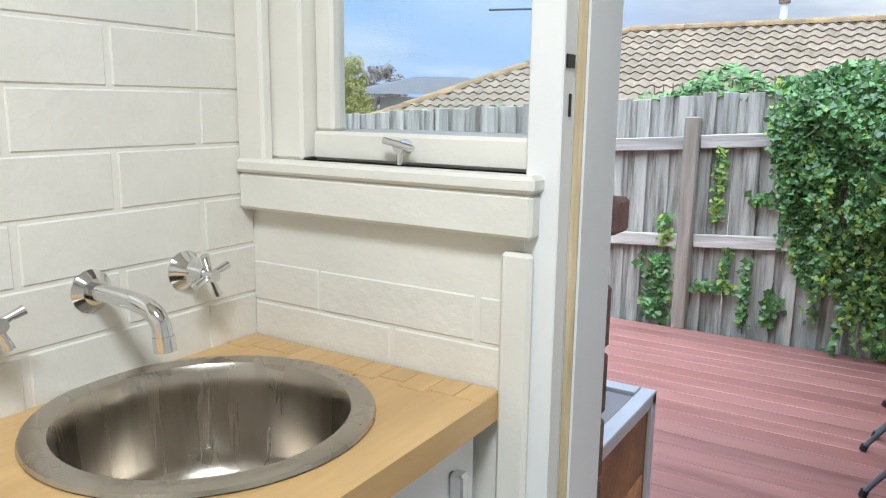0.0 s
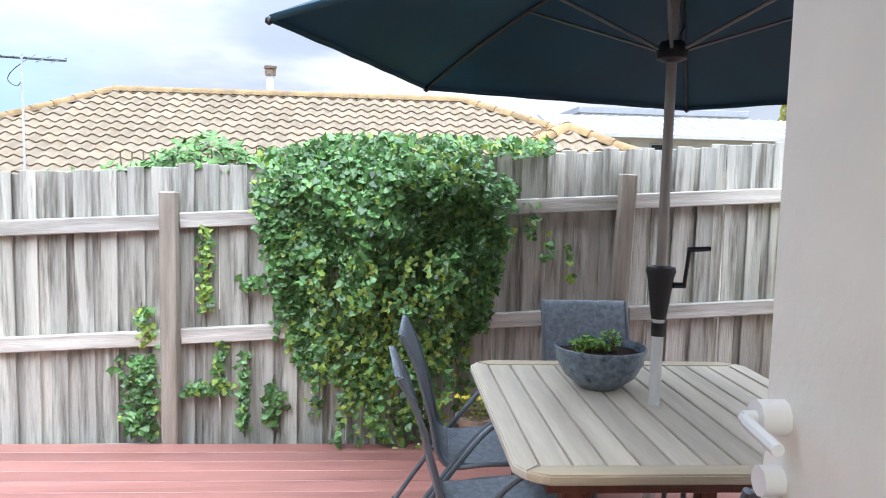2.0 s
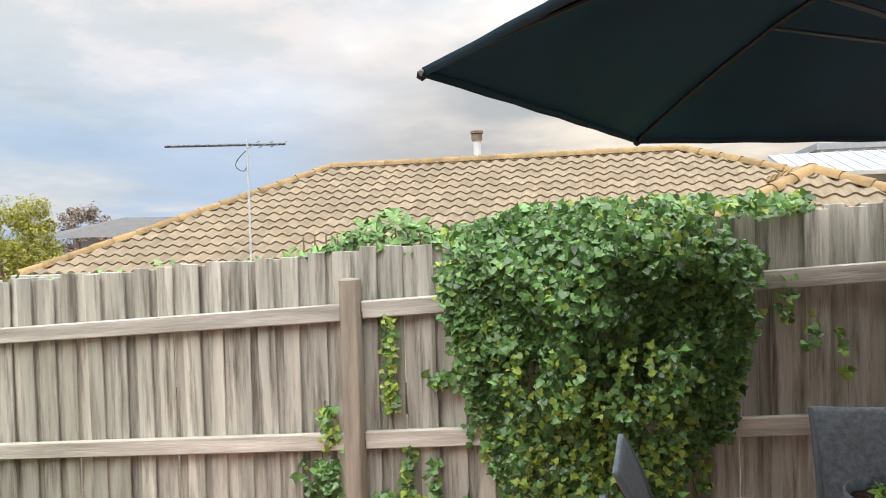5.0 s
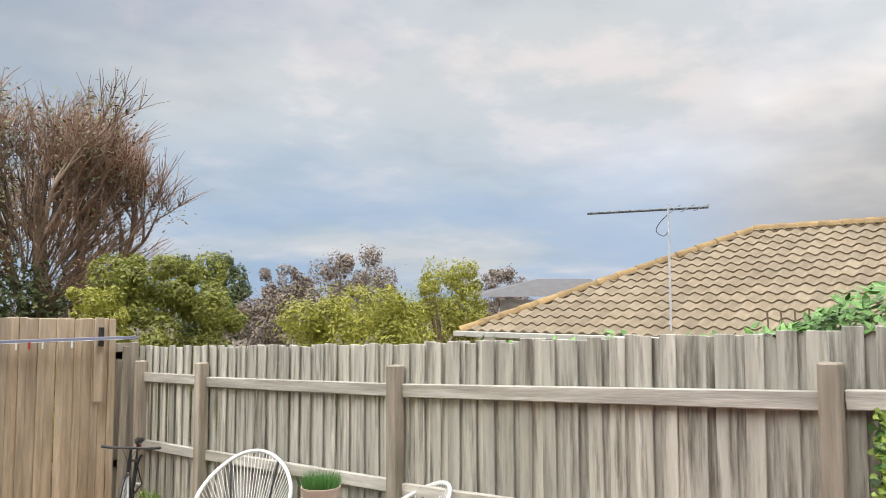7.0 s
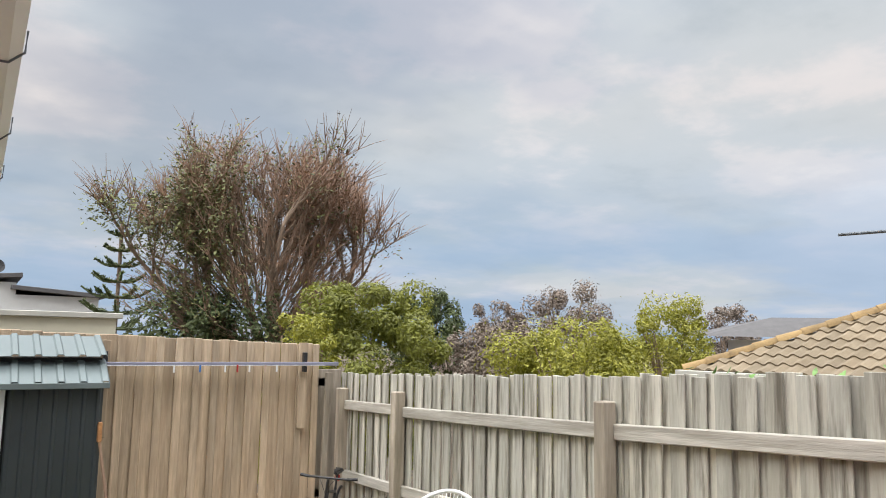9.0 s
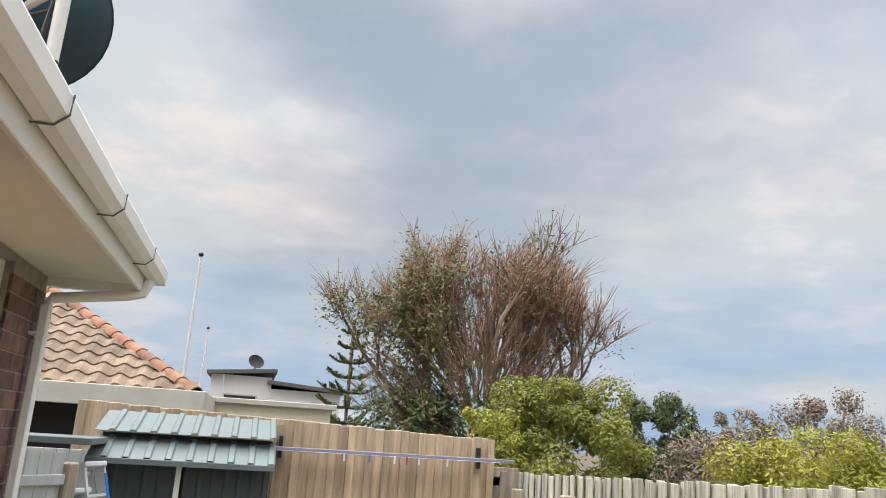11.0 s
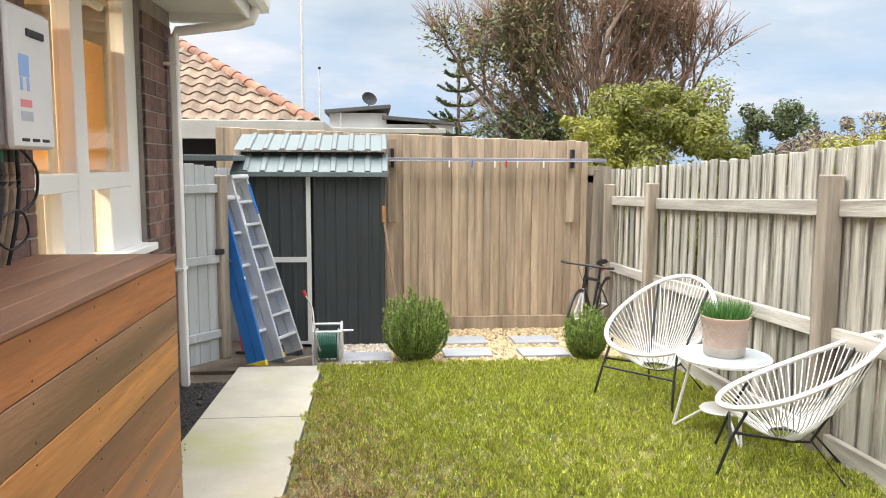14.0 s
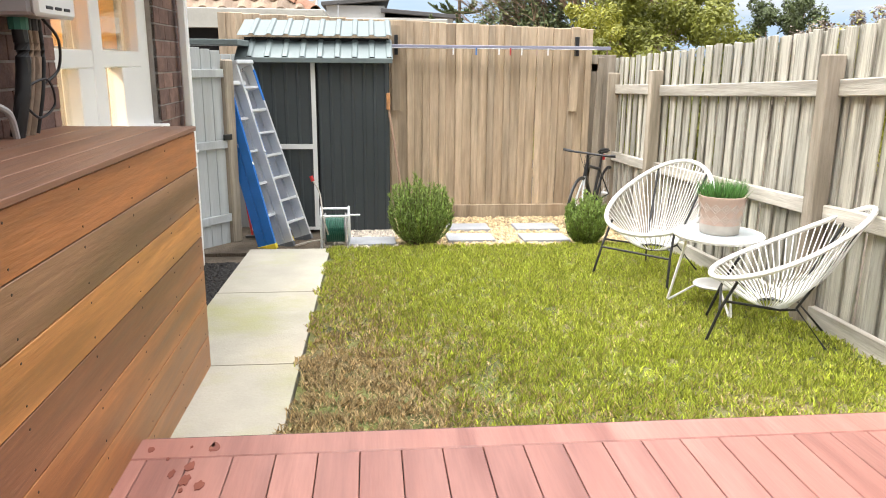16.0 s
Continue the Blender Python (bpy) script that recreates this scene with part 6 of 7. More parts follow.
# ---- yard things ----
def build_acapulco():
    ch = thing("string_chair", "white cord egg-shaped garden chair on black steel legs", "chair", "white garden chairs")
    mid, half, w = Vector((0, 0.03, 0.60)), Vector((0, 0.41, 0.225)), 0.365
    rim = []
    for k in range(48):
        a = k * math.tau / 48
        p = mid + half * math.sin(a) + Vector((math.cos(a) * w * (1 - 0.12 * math.sin(a)), 0, 0))
        p += Vector((0, 0.02, -0.035)) * math.cos(a) ** 2
        rim.append(p)
    bm = bmesh.new()
    tube(bm, rim, 0.016, 8, closed=True)
    part("rim", bm, WHITE_CORD, ch, "white wrapped rim", smooth=True)
    low = Vector((0, -0.02, 0.215))
    bm = bmesh.new()
    for k in range(64):
        a = k * math.tau / 64 + 0.02
        p = mid + half * math.sin(a) + Vector((math.cos(a) * w * (1 - 0.12 * math.sin(a)), 0, 0)) + Vector((0, 0.02, -0.035)) * math.cos(a) ** 2
        q = low + Vector((math.cos(a) * 0.10, math.sin(a) * 0.085, 0.0))
        m = p.lerp(q, 0.55) + Vector((0, 0.03, -0.035))
        tube(bm, curve_through([p, m, q], 3), 0.0036, 5)
    part("cords", bm, WHITE_CORD, ch, "white cords drawn to the seat's centre", kind="stuff")
    bm = bmesh.new()
    tube(bm, [low + Vector((math.cos(k * math.tau / 20) * 0.10, math.sin(k * math.tau / 20) * 0.085, 0)) for k in range(20)], 0.008, 6, closed=True)
    part("seat_ring", bm, BLACK_STEEL, ch, smooth=True)
    for s in (-1, 1):
        bm = bmesh.new()
        tube(bm, [(s * 0.25, -0.22, 0.42), (s * 0.27, -0.30, 0.25), (s * 0.30, -0.38, 0.004)], 0.009, 7)
        part("leg", bm, BLACK_STEEL, ch)
        bm = bmesh.new()
        tube(bm, [(s * 0.20, 0.36, 0.76), (s * 0.12, 0.10, 0.24), (s * 0.22, 0.30, 0.004)], 0.009, 7)
        part("leg", bm, BLACK_STEEL, ch)
        bm = bmesh.new()
        tube(bm, [(s * 0.265, -0.28, 0.28), (s * 0.09, 0.02, 0.212), (s * 0.13, 0.10, 0.235)], 0.008, 6)
        part("stretcher", bm, BLACK_STEEL, ch)
    part("cross_bar", rods(((-0.275, -0.31, 0.225), (0.275, -0.31, 0.225), 0.008)), BLACK_STEEL, ch)
    return ch


def build_side_table():
    x, y, g = 3.93, 4.86, ground_z(4.86)
    tab = thing("side_table", "round white metal garden table with a lower shelf", "table")
    bm = bmesh.new()
    lathe(bm, [(0.0001, g + 0.465), (0.255, g + 0.465), (0.272, g + 0.470), (0.276, g + 0.485), (0.268, g + 0.494), (0.255, g + 0.490), (0.0001, g + 0.490)], 40, (x, y))
    part("tabletop", bm, WHITE_CORD, tab, smooth=True)
    bm = bmesh.new()
    lathe(bm, [(0.0001, g + 0.491), (0.250, g + 0.491), (0.250, g + 0.494), (0.0001, g + 0.495)], 40, (x, y))
    part("glass_top", bm, material("pale_glass_top", (0.55, 0.60, 0.62), 0.08, vary=0.05, bump=0), tab, smooth=True)
    bm = bmesh.new()
    lathe(bm, [(0.0001, g + 0.145), (0.12, g + 0.145), (0.128, g + 0.155), (0.12, g + 0.165), (0.0001, g + 0.165)], 28, (x, y))
    part("shelf", bm, WHITE_CORD, tab, smooth=True)
    for k in range(3):
        a = k * math.tau / 3 + 0.5
        c, s = math.cos(a), math.sin(a)
        bm = bmesh.new()
        tube(bm, [(x + c * 0.18, y + s * 0.18, g + 0.465), (x + c * 0.28, y + s * 0.28, g + 0.004)], 0.009, 7)
        tube(bm, [(x + c * 0.28, y + s * 0.28, g + 0.008), (x + c * 0.09, y + s * 0.09, g + 0.15)], 0.008, 7)
        part("leg", bm, WHITE_CORD, tab)
    rng = random.Random(6)
    pot = thing("patterned_pot", "blush stoneware pot with a diamond pattern and green tuft", "pot")
    z = g + 0.496
    bm = bmesh.new()
    lathe(bm, [(0.0001, z), (0.112, z), (0.118, z + 0.006), (0.124, z + 0.062)], 40, (x, y))
    part("foot", bm, PALE_POT, pot, "pale grey plain base band", smooth=True)
    bm = bmesh.new()
    lathe(bm, [(0.124, z + 0.062), (0.140, z + 0.215), (0.143, z + 0.222), (0.143, z + 0.236), (0.132, z + 0.238), (0.128, z + 0.20), (0.0001, z + 0.20)], 40, (x, y))
    part("body", bm, PINK_POT, pot, smooth=True)
    bm = bmesh.new()
    for row in range(2):
        for k in range(14):
            a0 = k * math.tau / 14
            for dd in (0.0, 0.6):
                pts = []
                for j in range(5):
                    a = a0 + (j / 4 - 0.5) * 0.40 * (1 - dd)
                    zz = z + 0.10 + row * 0.068 + (0.028 * (1 - abs(j / 2 - 1)) * (1 - dd))
                    rr = 0.124 + (zz - z - 0.062) * 0.1046 + 0.0012
                    pts.append((x + rr * math.cos(a), y + rr * math.sin(a), zz))
                tube(bm, pts, 0.0022, 4)
                tube(bm, [(px, py, 2 * (z + 0.10 + row * 0.068) - pz) for px, py, pz in pts], 0.0022, 4)
    part("pattern", bm, PALE_POT, pot, "raised pale diamond lines", kind="stuff")
    bm = bmesh.new()
    for k in range(900):
        a, r = rng.uniform(0, math.tau), 0.12 * math.sqrt(rng.random())
        p = Vector((x + math.cos(a) * r, y + math.sin(a) * r, z + 0.2))
        q = p + Vector((math.cos(a) * rng.uniform(0.0, 0.07) + rng.gauss(0, 0.012), math.sin(a) * rng.uniform(0.0, 0.07) + rng.gauss(0, 0.012), rng.uniform(0.06, 0.15)))
        s = Vector((-math.sin(a + k), math.cos(a + k), 0)) * 0.004
        bm.faces.new([bm.verts.new(c) for c in (p - s, p + s, q)])
    part("foliage", bm, material("tuft_leaf", (0.10, 0.26, 0.06), 0.6, vary=0.3, scale=20, bump=0, island=0.45), pot, "green grassy tuft", kind="stuff")


def build_rosemary(name, label, x, y, w, h, seed):
    rng = random.Random(seed)
    g = ground_z(y) - 0.03
    bush = thing(name, label, "shrub", "round shrubs by the gravel")
    stems, needles = bmesh.new(), bmesh.new()
    for k in range(150):
        a, r = rng.uniform(0, math.tau), math.sqrt(rng.random())
        tip = Vector((x + math.cos(a) * r * w, y + math.sin(a) * r * w, g + h * (1.02 - 0.36 * r * r) * rng.uniform(0.62, 1.10)))
        base = Vector((x + math.cos(a) * r * w * 0.25, y + math.sin(a) * r * w * 0.25, g))
        mid = base.lerp(tip, 0.5) + Vector((math.cos(a), math.sin(a), 0)) * w * 0.22 * r
        pts = curve_through([base, mid, tip], 8)
        tube(stems, pts[::2], 0.0035, 3)
        for p, q in zip(pts[3:], pts[4:]):
            d = (q - p)
            for j in range(9):
                s = p + d * rng.random()
                v = (Vector((rng.gauss(0, 0.75), rng.gauss(0, 0.75), rng.gauss(0.2, 0.4))) + d.normalized() * 1.2).normalized()
                e = s + v * rng.uniform(0.02, 0.042)
                n = v.cross(Vector((rng.gauss(0, 1), rng.gauss(0, 1), rng.gauss(0, 1)))).normalized() * 0.0042
                needles.faces.new([needles.verts.new(c) for c in (s - n, s + n, e + n * 0.6, e - n * 0.6)])
    part("stems", stems, STEM, bush, kind="stuff")
    part("foliage", needles, ROSEMARY, bush, kind="stuff")


def build_shed():
    shed = thing("garden_shed", "small charcoal steel garden shed with a pale ribbed roof", "shed")
    x0, x1, y0, y1 = 0.56, 1.94, 7.85, 8.52
    g, ze, zr = -0.36, 1.32, 1.68
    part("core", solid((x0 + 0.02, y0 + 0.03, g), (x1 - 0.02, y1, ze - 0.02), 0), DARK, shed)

    def ribbed(a, b, y, z0, z1, pitch=0.105):
        bm = bmesh.new()
        prof = []
        x = a
        while x < b - 0.001:
            for dx, dy in ((0, 0), (0.012, -0.010), (0.030, -0.010), (0.042, 0)):
                if x + dx <= b:
                    prof.append((x + dx, y + dy))
            x += pitch
        prof.append((b, y))
        lo = [bm.verts.new((px, py, z0)) for px, py in prof]
        hi = [bm.verts.new((px, py, z1)) for px, py in prof]
        for k in range(len(prof) - 1):
            bm.faces.new((lo[k], lo[k + 1], hi[k + 1], hi[k]))
        return bm
    xm = 1.225
    part("front_panel", ribbed(xm + 0.03, x1, y0, g, ze), SHED, shed, "ribbed charcoal steel panel")
    part("side_panel", solid((x0, y0 + 0.01, g), (x0 + 0.012, y1, ze), 0), SHED, shed)
    part("side_panel", solid((x1 - 0.012, y0 + 0.01, g), (x1, y1, ze), 0), SHED, shed)
    door = part("door", ribbed(x0 + 0.03, xm - 0.03, y0 - 0.005, g + 0.03, ze - 0.03, 0.115), SHED, shed, "charcoal sheet door with a pale frame")
    for lo, hi in (((xm - 0.03, y0 - 0.03, g + 0.02), (xm + 0.012, y0 - 0.018, ze - 0.01)), ((x0 + 0.01, y0 - 0.03, g + 0.02), (x0 + 0.045, y0 - 0.018, ze - 0.01)),
                   ((x0 + 0.045, y0 - 0.03, ze - 0.045), (xm - 0.03, y0 - 0.018, ze - 0.01)), ((x0 + 0.045, y0 - 0.03, 0.46), (xm - 0.03, y0 - 0.018, 0.51)), ((x0 + 0.045, y0 - 0.03, g + 0.02), (xm - 0.03, y0 - 0.018, g + 0.05))):
        part("door_frame", solid(lo, hi, 0.002), APPLIANCE, door, "pale grey door frame bar")

    def roof_sheet(y_a, z_a, y_b, z_b, name, ribs=9):
        bm = bmesh.new()
        prof = []
        n = ribs
        a, b = x0 - 0.05, x1 + 0.03
        step = (b - a) / n
        for k in range(n):
            x = a + k * step
            prof += [(x, 0.0), (x + step * 0.62, 0.0), (x + step * 0.70, 0.016), (x + step * 0.92, 0.016)]
        prof.append((b, 0.0))
        lo = [bm.verts.new((px, y_a, z_a + dz)) for px, dz in prof]
        hi = [bm.verts.new((px, y_b, z_b + dz)) for px, dz in prof]
        for k in range(len(prof) - 1):
            bm.faces.new((lo[k], lo[k + 1], hi[k + 1], hi[k]))
        ob = part(name, bm, ZINC, shed, "pale ribbed steel roof sheet")
        mod = ob.modifiers.new("thick", "SOLIDIFY")
        mod.thickness = 0.004
    roof_sheet(y0 - 0.10, ze - 0.005, y0 + 0.22, ze + 0.165, "roof_front")
    roof_sheet(y0 + 0.10, ze + 0.205, y0 + 0.62, zr + 0.01, "roof_top")
    part("roof_edge", solid((x0 - 0.05, y0 - 0.115, ze - 0.045), (x1 + 0.03, y0 - 0.095, ze + 0.002), 0.003), ZINC, shed)
    # Near-black block added to paint the shadow gap between the two roof sheets.
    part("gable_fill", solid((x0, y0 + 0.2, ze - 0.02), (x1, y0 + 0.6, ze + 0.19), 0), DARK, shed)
    bm = bmesh.new()
    rod(bm, (2.11, 7.52, -0.36), (1.93, 7.83, 0.86), 0.012)
    rake = thing("broom", "old broom with a wooden handle beside the shed", "broom")
    part("handle", bm, TWIG, rake)
    part("head", solid((1.91, 7.80, 0.84), (1.945, 7.835, 1.0), 0.006), MERBAU, rake)


def build_ladder(name, label, foot, lean, width, length, rail_mat, step_mat, rungs, mark):
    """A folded step ladder: two rail frames, treads and a top cap, leaning."""
    lad = thing(name, label, "ladder", at=lean)
    for dy, scale in ((0.0, 1.0), (0.095, 0.98)):
        for s in (-1, 1):
            wb, wt = width / 2, width * 0.36
            bm = bmesh.new()
            vs = []
            for z, hw in ((0.0, wb), (length * scale, wt)):
                for ox, oy in ((-0.012, 0), (0.012, 0), (0.012, 0.085), (-0.012, 0.085)):
                    vs.append(bm.verts.new((s * hw + ox, dy + oy, z)))
            for f in ((0, 1, 2, 3), (7, 6, 5, 4), (0, 4, 5, 1), (1, 5, 6, 2), (2, 6, 7, 3), (3, 7, 4, 0)):
                bm.faces.new([vs[i] for i in f])
            part("rail", soft(bm, 0.003), rail_mat, lad)
            part("foot", solid((s * wb - 0.02, dy - 0.005, -0.004), (s * wb + 0.02, dy + 0.09, 0.045), 0.004), mark, lad)
    for k in range(rungs):
        z = length * (k + 1) / (rungs + 1)
        hw = width / 2 + (width * 0.36 - width / 2) * z / length - 0.013
        part("tread", solid((-hw, 0.002, z - 0.012), (hw, 0.083, z + 0.012), 0.003), step_mat, lad)
        part("rear_bar", solid((-hw, 0.12, z - 0.008), (hw, 0.15, z + 0.008), 0.003), step_mat, lad)
    part("top_cap", solid((-width * 0.40, -0.02, length), (width * 0.40, 0.20, length + 0.04), 0.008), step_mat, lad)
    for s in (-1, 1):
        part("spreader", rods(((s * width * 0.43, -0.005, length * 0.52), (s * width * 0.40, 0.10, length * 0.66), 0.009)), ALU, lad)
    part("label_plate", solid((width * 0.36 - 0.02, -0.006, length * 0.80), (width * 0.38 + 0.005, -0.002, length * 0.97), 0.001), WHITE_TRIM if mark == YELLOW else BLUE_FG, lad)


def build_hose_reel():
    g = ground_z(7.1) - 0.03
    x, y = 1.43, 7.08
    reel = thing("hose_reel", "green garden hose on a pale freestanding reel", "hose reel")
    for s in (-1, 1):
        bm = bmesh.new()
        tube(bm, curve_through([(x + s * 0.12, y - 0.13, g + 0.01), (x + s * 0.12, y - 0.10, g + 0.30), (x + s * 0.12, y + 0.02, g + 0.36), (x + s * 0.12, y + 0.12, g + 0.01)]), 0.011, 8)
        part("frame", bm, ALU, reel, smooth=True)
        bm = bmesh.new()
        rod(bm, (x + s * 0.085, y, g + 0.18), (x + s * 0.097, y, g + 0.18), 0.14, n=24)
        part("flange", bm, GREY_BOX, reel)
    for dz, dy in ((0.36, 0.0), (0.31, -0.10)):
        part("handle", rods(((x - 0.12, y + dy, g + dz), (x + 0.12, y + dy, g + dz), 0.011)), ALU, reel)
    part("crank", rods(((x + 0.1, y, g + 0.30), (x + 0.22, y, g + 0.30), 0.009)), ALU, reel)
    bm = bmesh.new()
    for layer in range(2):
        pts = []
        for k in range(24 * 9):
            a = k * math.tau / 24
            pts.append((x - 0.08 + 0.16 * k / (24 * 9), y + math.cos(a) * (0.115 - layer * 0.02), g + 0.18 + math.sin(a) * (0.115 - layer * 0.02)))
        tube(bm, pts, 0.0095, 6)
    part("hose", bm, GREEN_PL, reel, "coiled green hose", smooth=True)
    bm = bmesh.new()
    tube(bm, curve_through([(x - 0.06, y - 0.12, g + 0.15), (x - 0.10, y - 0.14, g + 0.32), (x - 0.13, y - 0.02, g + 0.50), (x - 0.19, y + 0.05, g + 0.60)]), 0.007, 7)
    part("lead_hose", bm, PALE_POT, reel, smooth=True)
    part("nozzle", rods(((x - 0.19, y + 0.05, g + 0.60), (x - 0.21, y + 0.055, g + 0.645), 0.016)), RED_PL, reel, "red hose nozzle")
    bm = bmesh.new()
    tube(bm, curve_through([(x - 0.1, y, g + 0.08), (x - 0.25, y - 0.02, g + 0.06), (x - 0.36, y + 0.02, g + 0.02), (x - 0.28, y + 0.1, g + 0.02)]), 0.008, 7)
    part("loose_hose", bm, PALE_POT, reel, smooth=True)


def build_bicycle():
    g = ground_z(7.9) - 0.03
    m = pose(4.01, 7.95, g, 0, 0, 56) @ pose(0, 0, 0, 4, 0, 0) @ Matrix.Scale(0.86, 4)
    bike = thing("bicycle", "black hybrid bicycle leaning in the fence corner", "bicycle", at=m)

    def wheel(cx):
        bm = bmesh.new()
        r = 0.335
        ring = [(cx + r * math.cos(k * math.tau / 40), 0, 0.345 + r * math.sin(k * math.tau / 40)) for k in range(40)]
        hubx = Vector((cx, 0, 0.345))
        tube(bm, ring, 0.016, 7, closed=True)
        w = part("wheel", rods((hubx - Vector((0, 0.045, 0)), hubx + Vector((0, 0.045, 0)), 0.02)), ALU, bike)
        part("tyre", bm, PLASTIC, w, smooth=True)
        bm = bmesh.new()
        tube(bm, [hubx + (Vector(p) - hubx) * 0.945 for p in ring], 0.009, 5, closed=True)
        part("rim", bm, BLACK_STEEL, w)
        bm = bmesh.new()
        for k in range(28):
            a = k * math.tau / 28
            tube(bm, [hubx + Vector((0, 0.03 * (1 if k % 2 else -1), 0)), hubx + Vector((math.cos(a), 0, math.sin(a))) * 0.315], 0.0014, 3)
        part("spokes", bm, ALU, w, kind="stuff")
    wheel(-0.53)
    wheel(0.53)
    head_t, head_b, seat_t, bb = (-0.36, 0, 0.80), (-0.39, 0, 0.68), (0.17, 0, 0.74), (0.04, 0, 0.30)
    for name, a, b, r in (("top_tube", head_t, (0.155, 0, 0.70), 0.017), ("down_tube", head_b, bb, 0.021), ("seat_tube", bb, seat_t, 0.016), ("head_tube", (-0.35, 0, 0.83), head_b, 0.022), ("stem", (-0.35, 0, 0.82), (-0.37, 0, 0.93), 0.016), ("seat_post", seat_t, (0.20, 0, 0.90), 0.013)):
        part(name, rods((a, b, r)), BLACK_STEEL, bike, smooth=True)
    for s in (-1, 1):
        part("fork_leg", rods((head_b, (-0.53, s * 0.05, 0.345), 0.012)), ALU, bike)
        part("chain_stay", rods((bb, (0.53, s * 0.05, 0.345), 0.009)), BLACK_STEEL, bike)
        part("seat_stay", rods(((0.155, 0, 0.70), (0.53, s * 0.05, 0.345), 0.008)), BLACK_STEEL, bike)
        part("grip", rods(((-0.36, s * 0.20, 0.94), (-0.33, s * 0.31, 0.945), 0.016)), PLASTIC, bike)
        part("pedal", solid((0.04 + s * 0.12 - 0.04, s * 0.09 - 0.03, 0.26 + s * 0.09), (0.04 + s * 0.12 + 0.04, s * 0.09 + 0.03, 0.28 + s * 0.09), 0.004), PLASTIC, bike)
        part("crank_arm", rods(((0.04, s * 0.05, 0.30), (0.04 + s * 0.12, s * 0.06, 0.27 + s * 0.09), 0.008)), ALU, bike)
    part("handlebar", rods(((-0.36, -0.25, 0.94), (-0.36, 0.25, 0.94), 0.012)), BLACK_STEEL, bike)
    bm = bmesh.new()
    rod(bm, (0.04, 0.05, 0.30), (0.04, 0.06, 0.30), 0.095, n=28)
    part("chainring", bm, GREY_STEEL, bike)
    bm = bmesh.new()
    box(bm, (0.05, -0.06, 0.89), (0.33, 0.06, 0.94))
    for v in bm.verts:
        if v.co.x < 0.1:
            v.co.y *= 0.3
    soft(bm, 0.018, 2)
    part("saddle", bm, PLASTIC, bike, smooth=True)
    part("rear_light", solid((0.235, -0.025, 0.80), (0.27, 0.025, 0.87), 0.008), RED_PL, bike, "red rear light")
    for k in range(3):
        bm = bmesh.new()
        tube(bm, curve_through([(-0.36, -0.1 + 0.1 * k, 0.94), (-0.46, -0.05 + 0.05 * k, 0.90), (-0.42, 0.0, 0.76), (-0.30, 0.0, 0.70)]), 0.003, 5)
        part("cable", bm, PLASTIC, bike)


def build_clothesline():
    line = thing("clothesline", "folded wall clothesline with pegs on the pine fence", "clothesline")
    y = 8.47
    part("arm", solid((1.93, y - 0.015, 1.425), (4.30, y + 0.015, 1.462), 0.003), material("violet_grey_steel", (0.28, 0.28, 0.36), 0.4, metal=0.3, vary=0.1, bump=0.02), line)
    part("back_arm", solid((1.97, y + 0.025, 1.432), (4.15, y + 0.045, 1.455), 0.003), ALU, line)
    for x in (2.03, 3.95):
        br = part("backing_board", solid((x - 0.045, 8.565, 0.78), (x + 0.045, 8.60, 1.66), 0.004), PINE, line)
        part("bracket", solid((x - 0.018, 8.50, 1.36), (x + 0.018, 8.563, 1.56), 0.004), BLACK_STEEL, br)
    for k, x in enumerate((2.86, 3.10, 3.22, 3.34, 3.50, 3.62, 2.62)):
        col = (BLUE_FG, WHITE_TRIM, RED_PL, WHITE_TRIM, PINK_POT, WHITE_TRIM, WHITE_TRIM)[k]
        bm = bmesh.new()
        box(bm, (x - 0.007, y - 0.03, 1.365), (x - 0.001, y - 0.018, 1.435))
        box(bm, (x + 0.001, y - 0.03, 1.365), (x + 0.007, y - 0.018, 1.435))
        part("peg", bm, col, line)
    part("cords", rods(((1.97, y - 0.02, 1.43), (4.15, y - 0.02, 1.43), 0.002), ((1.97, y + 0.018, 1.43), (4.15, y + 0.018, 1.43), 0.002)), WHITE_CORD, line)


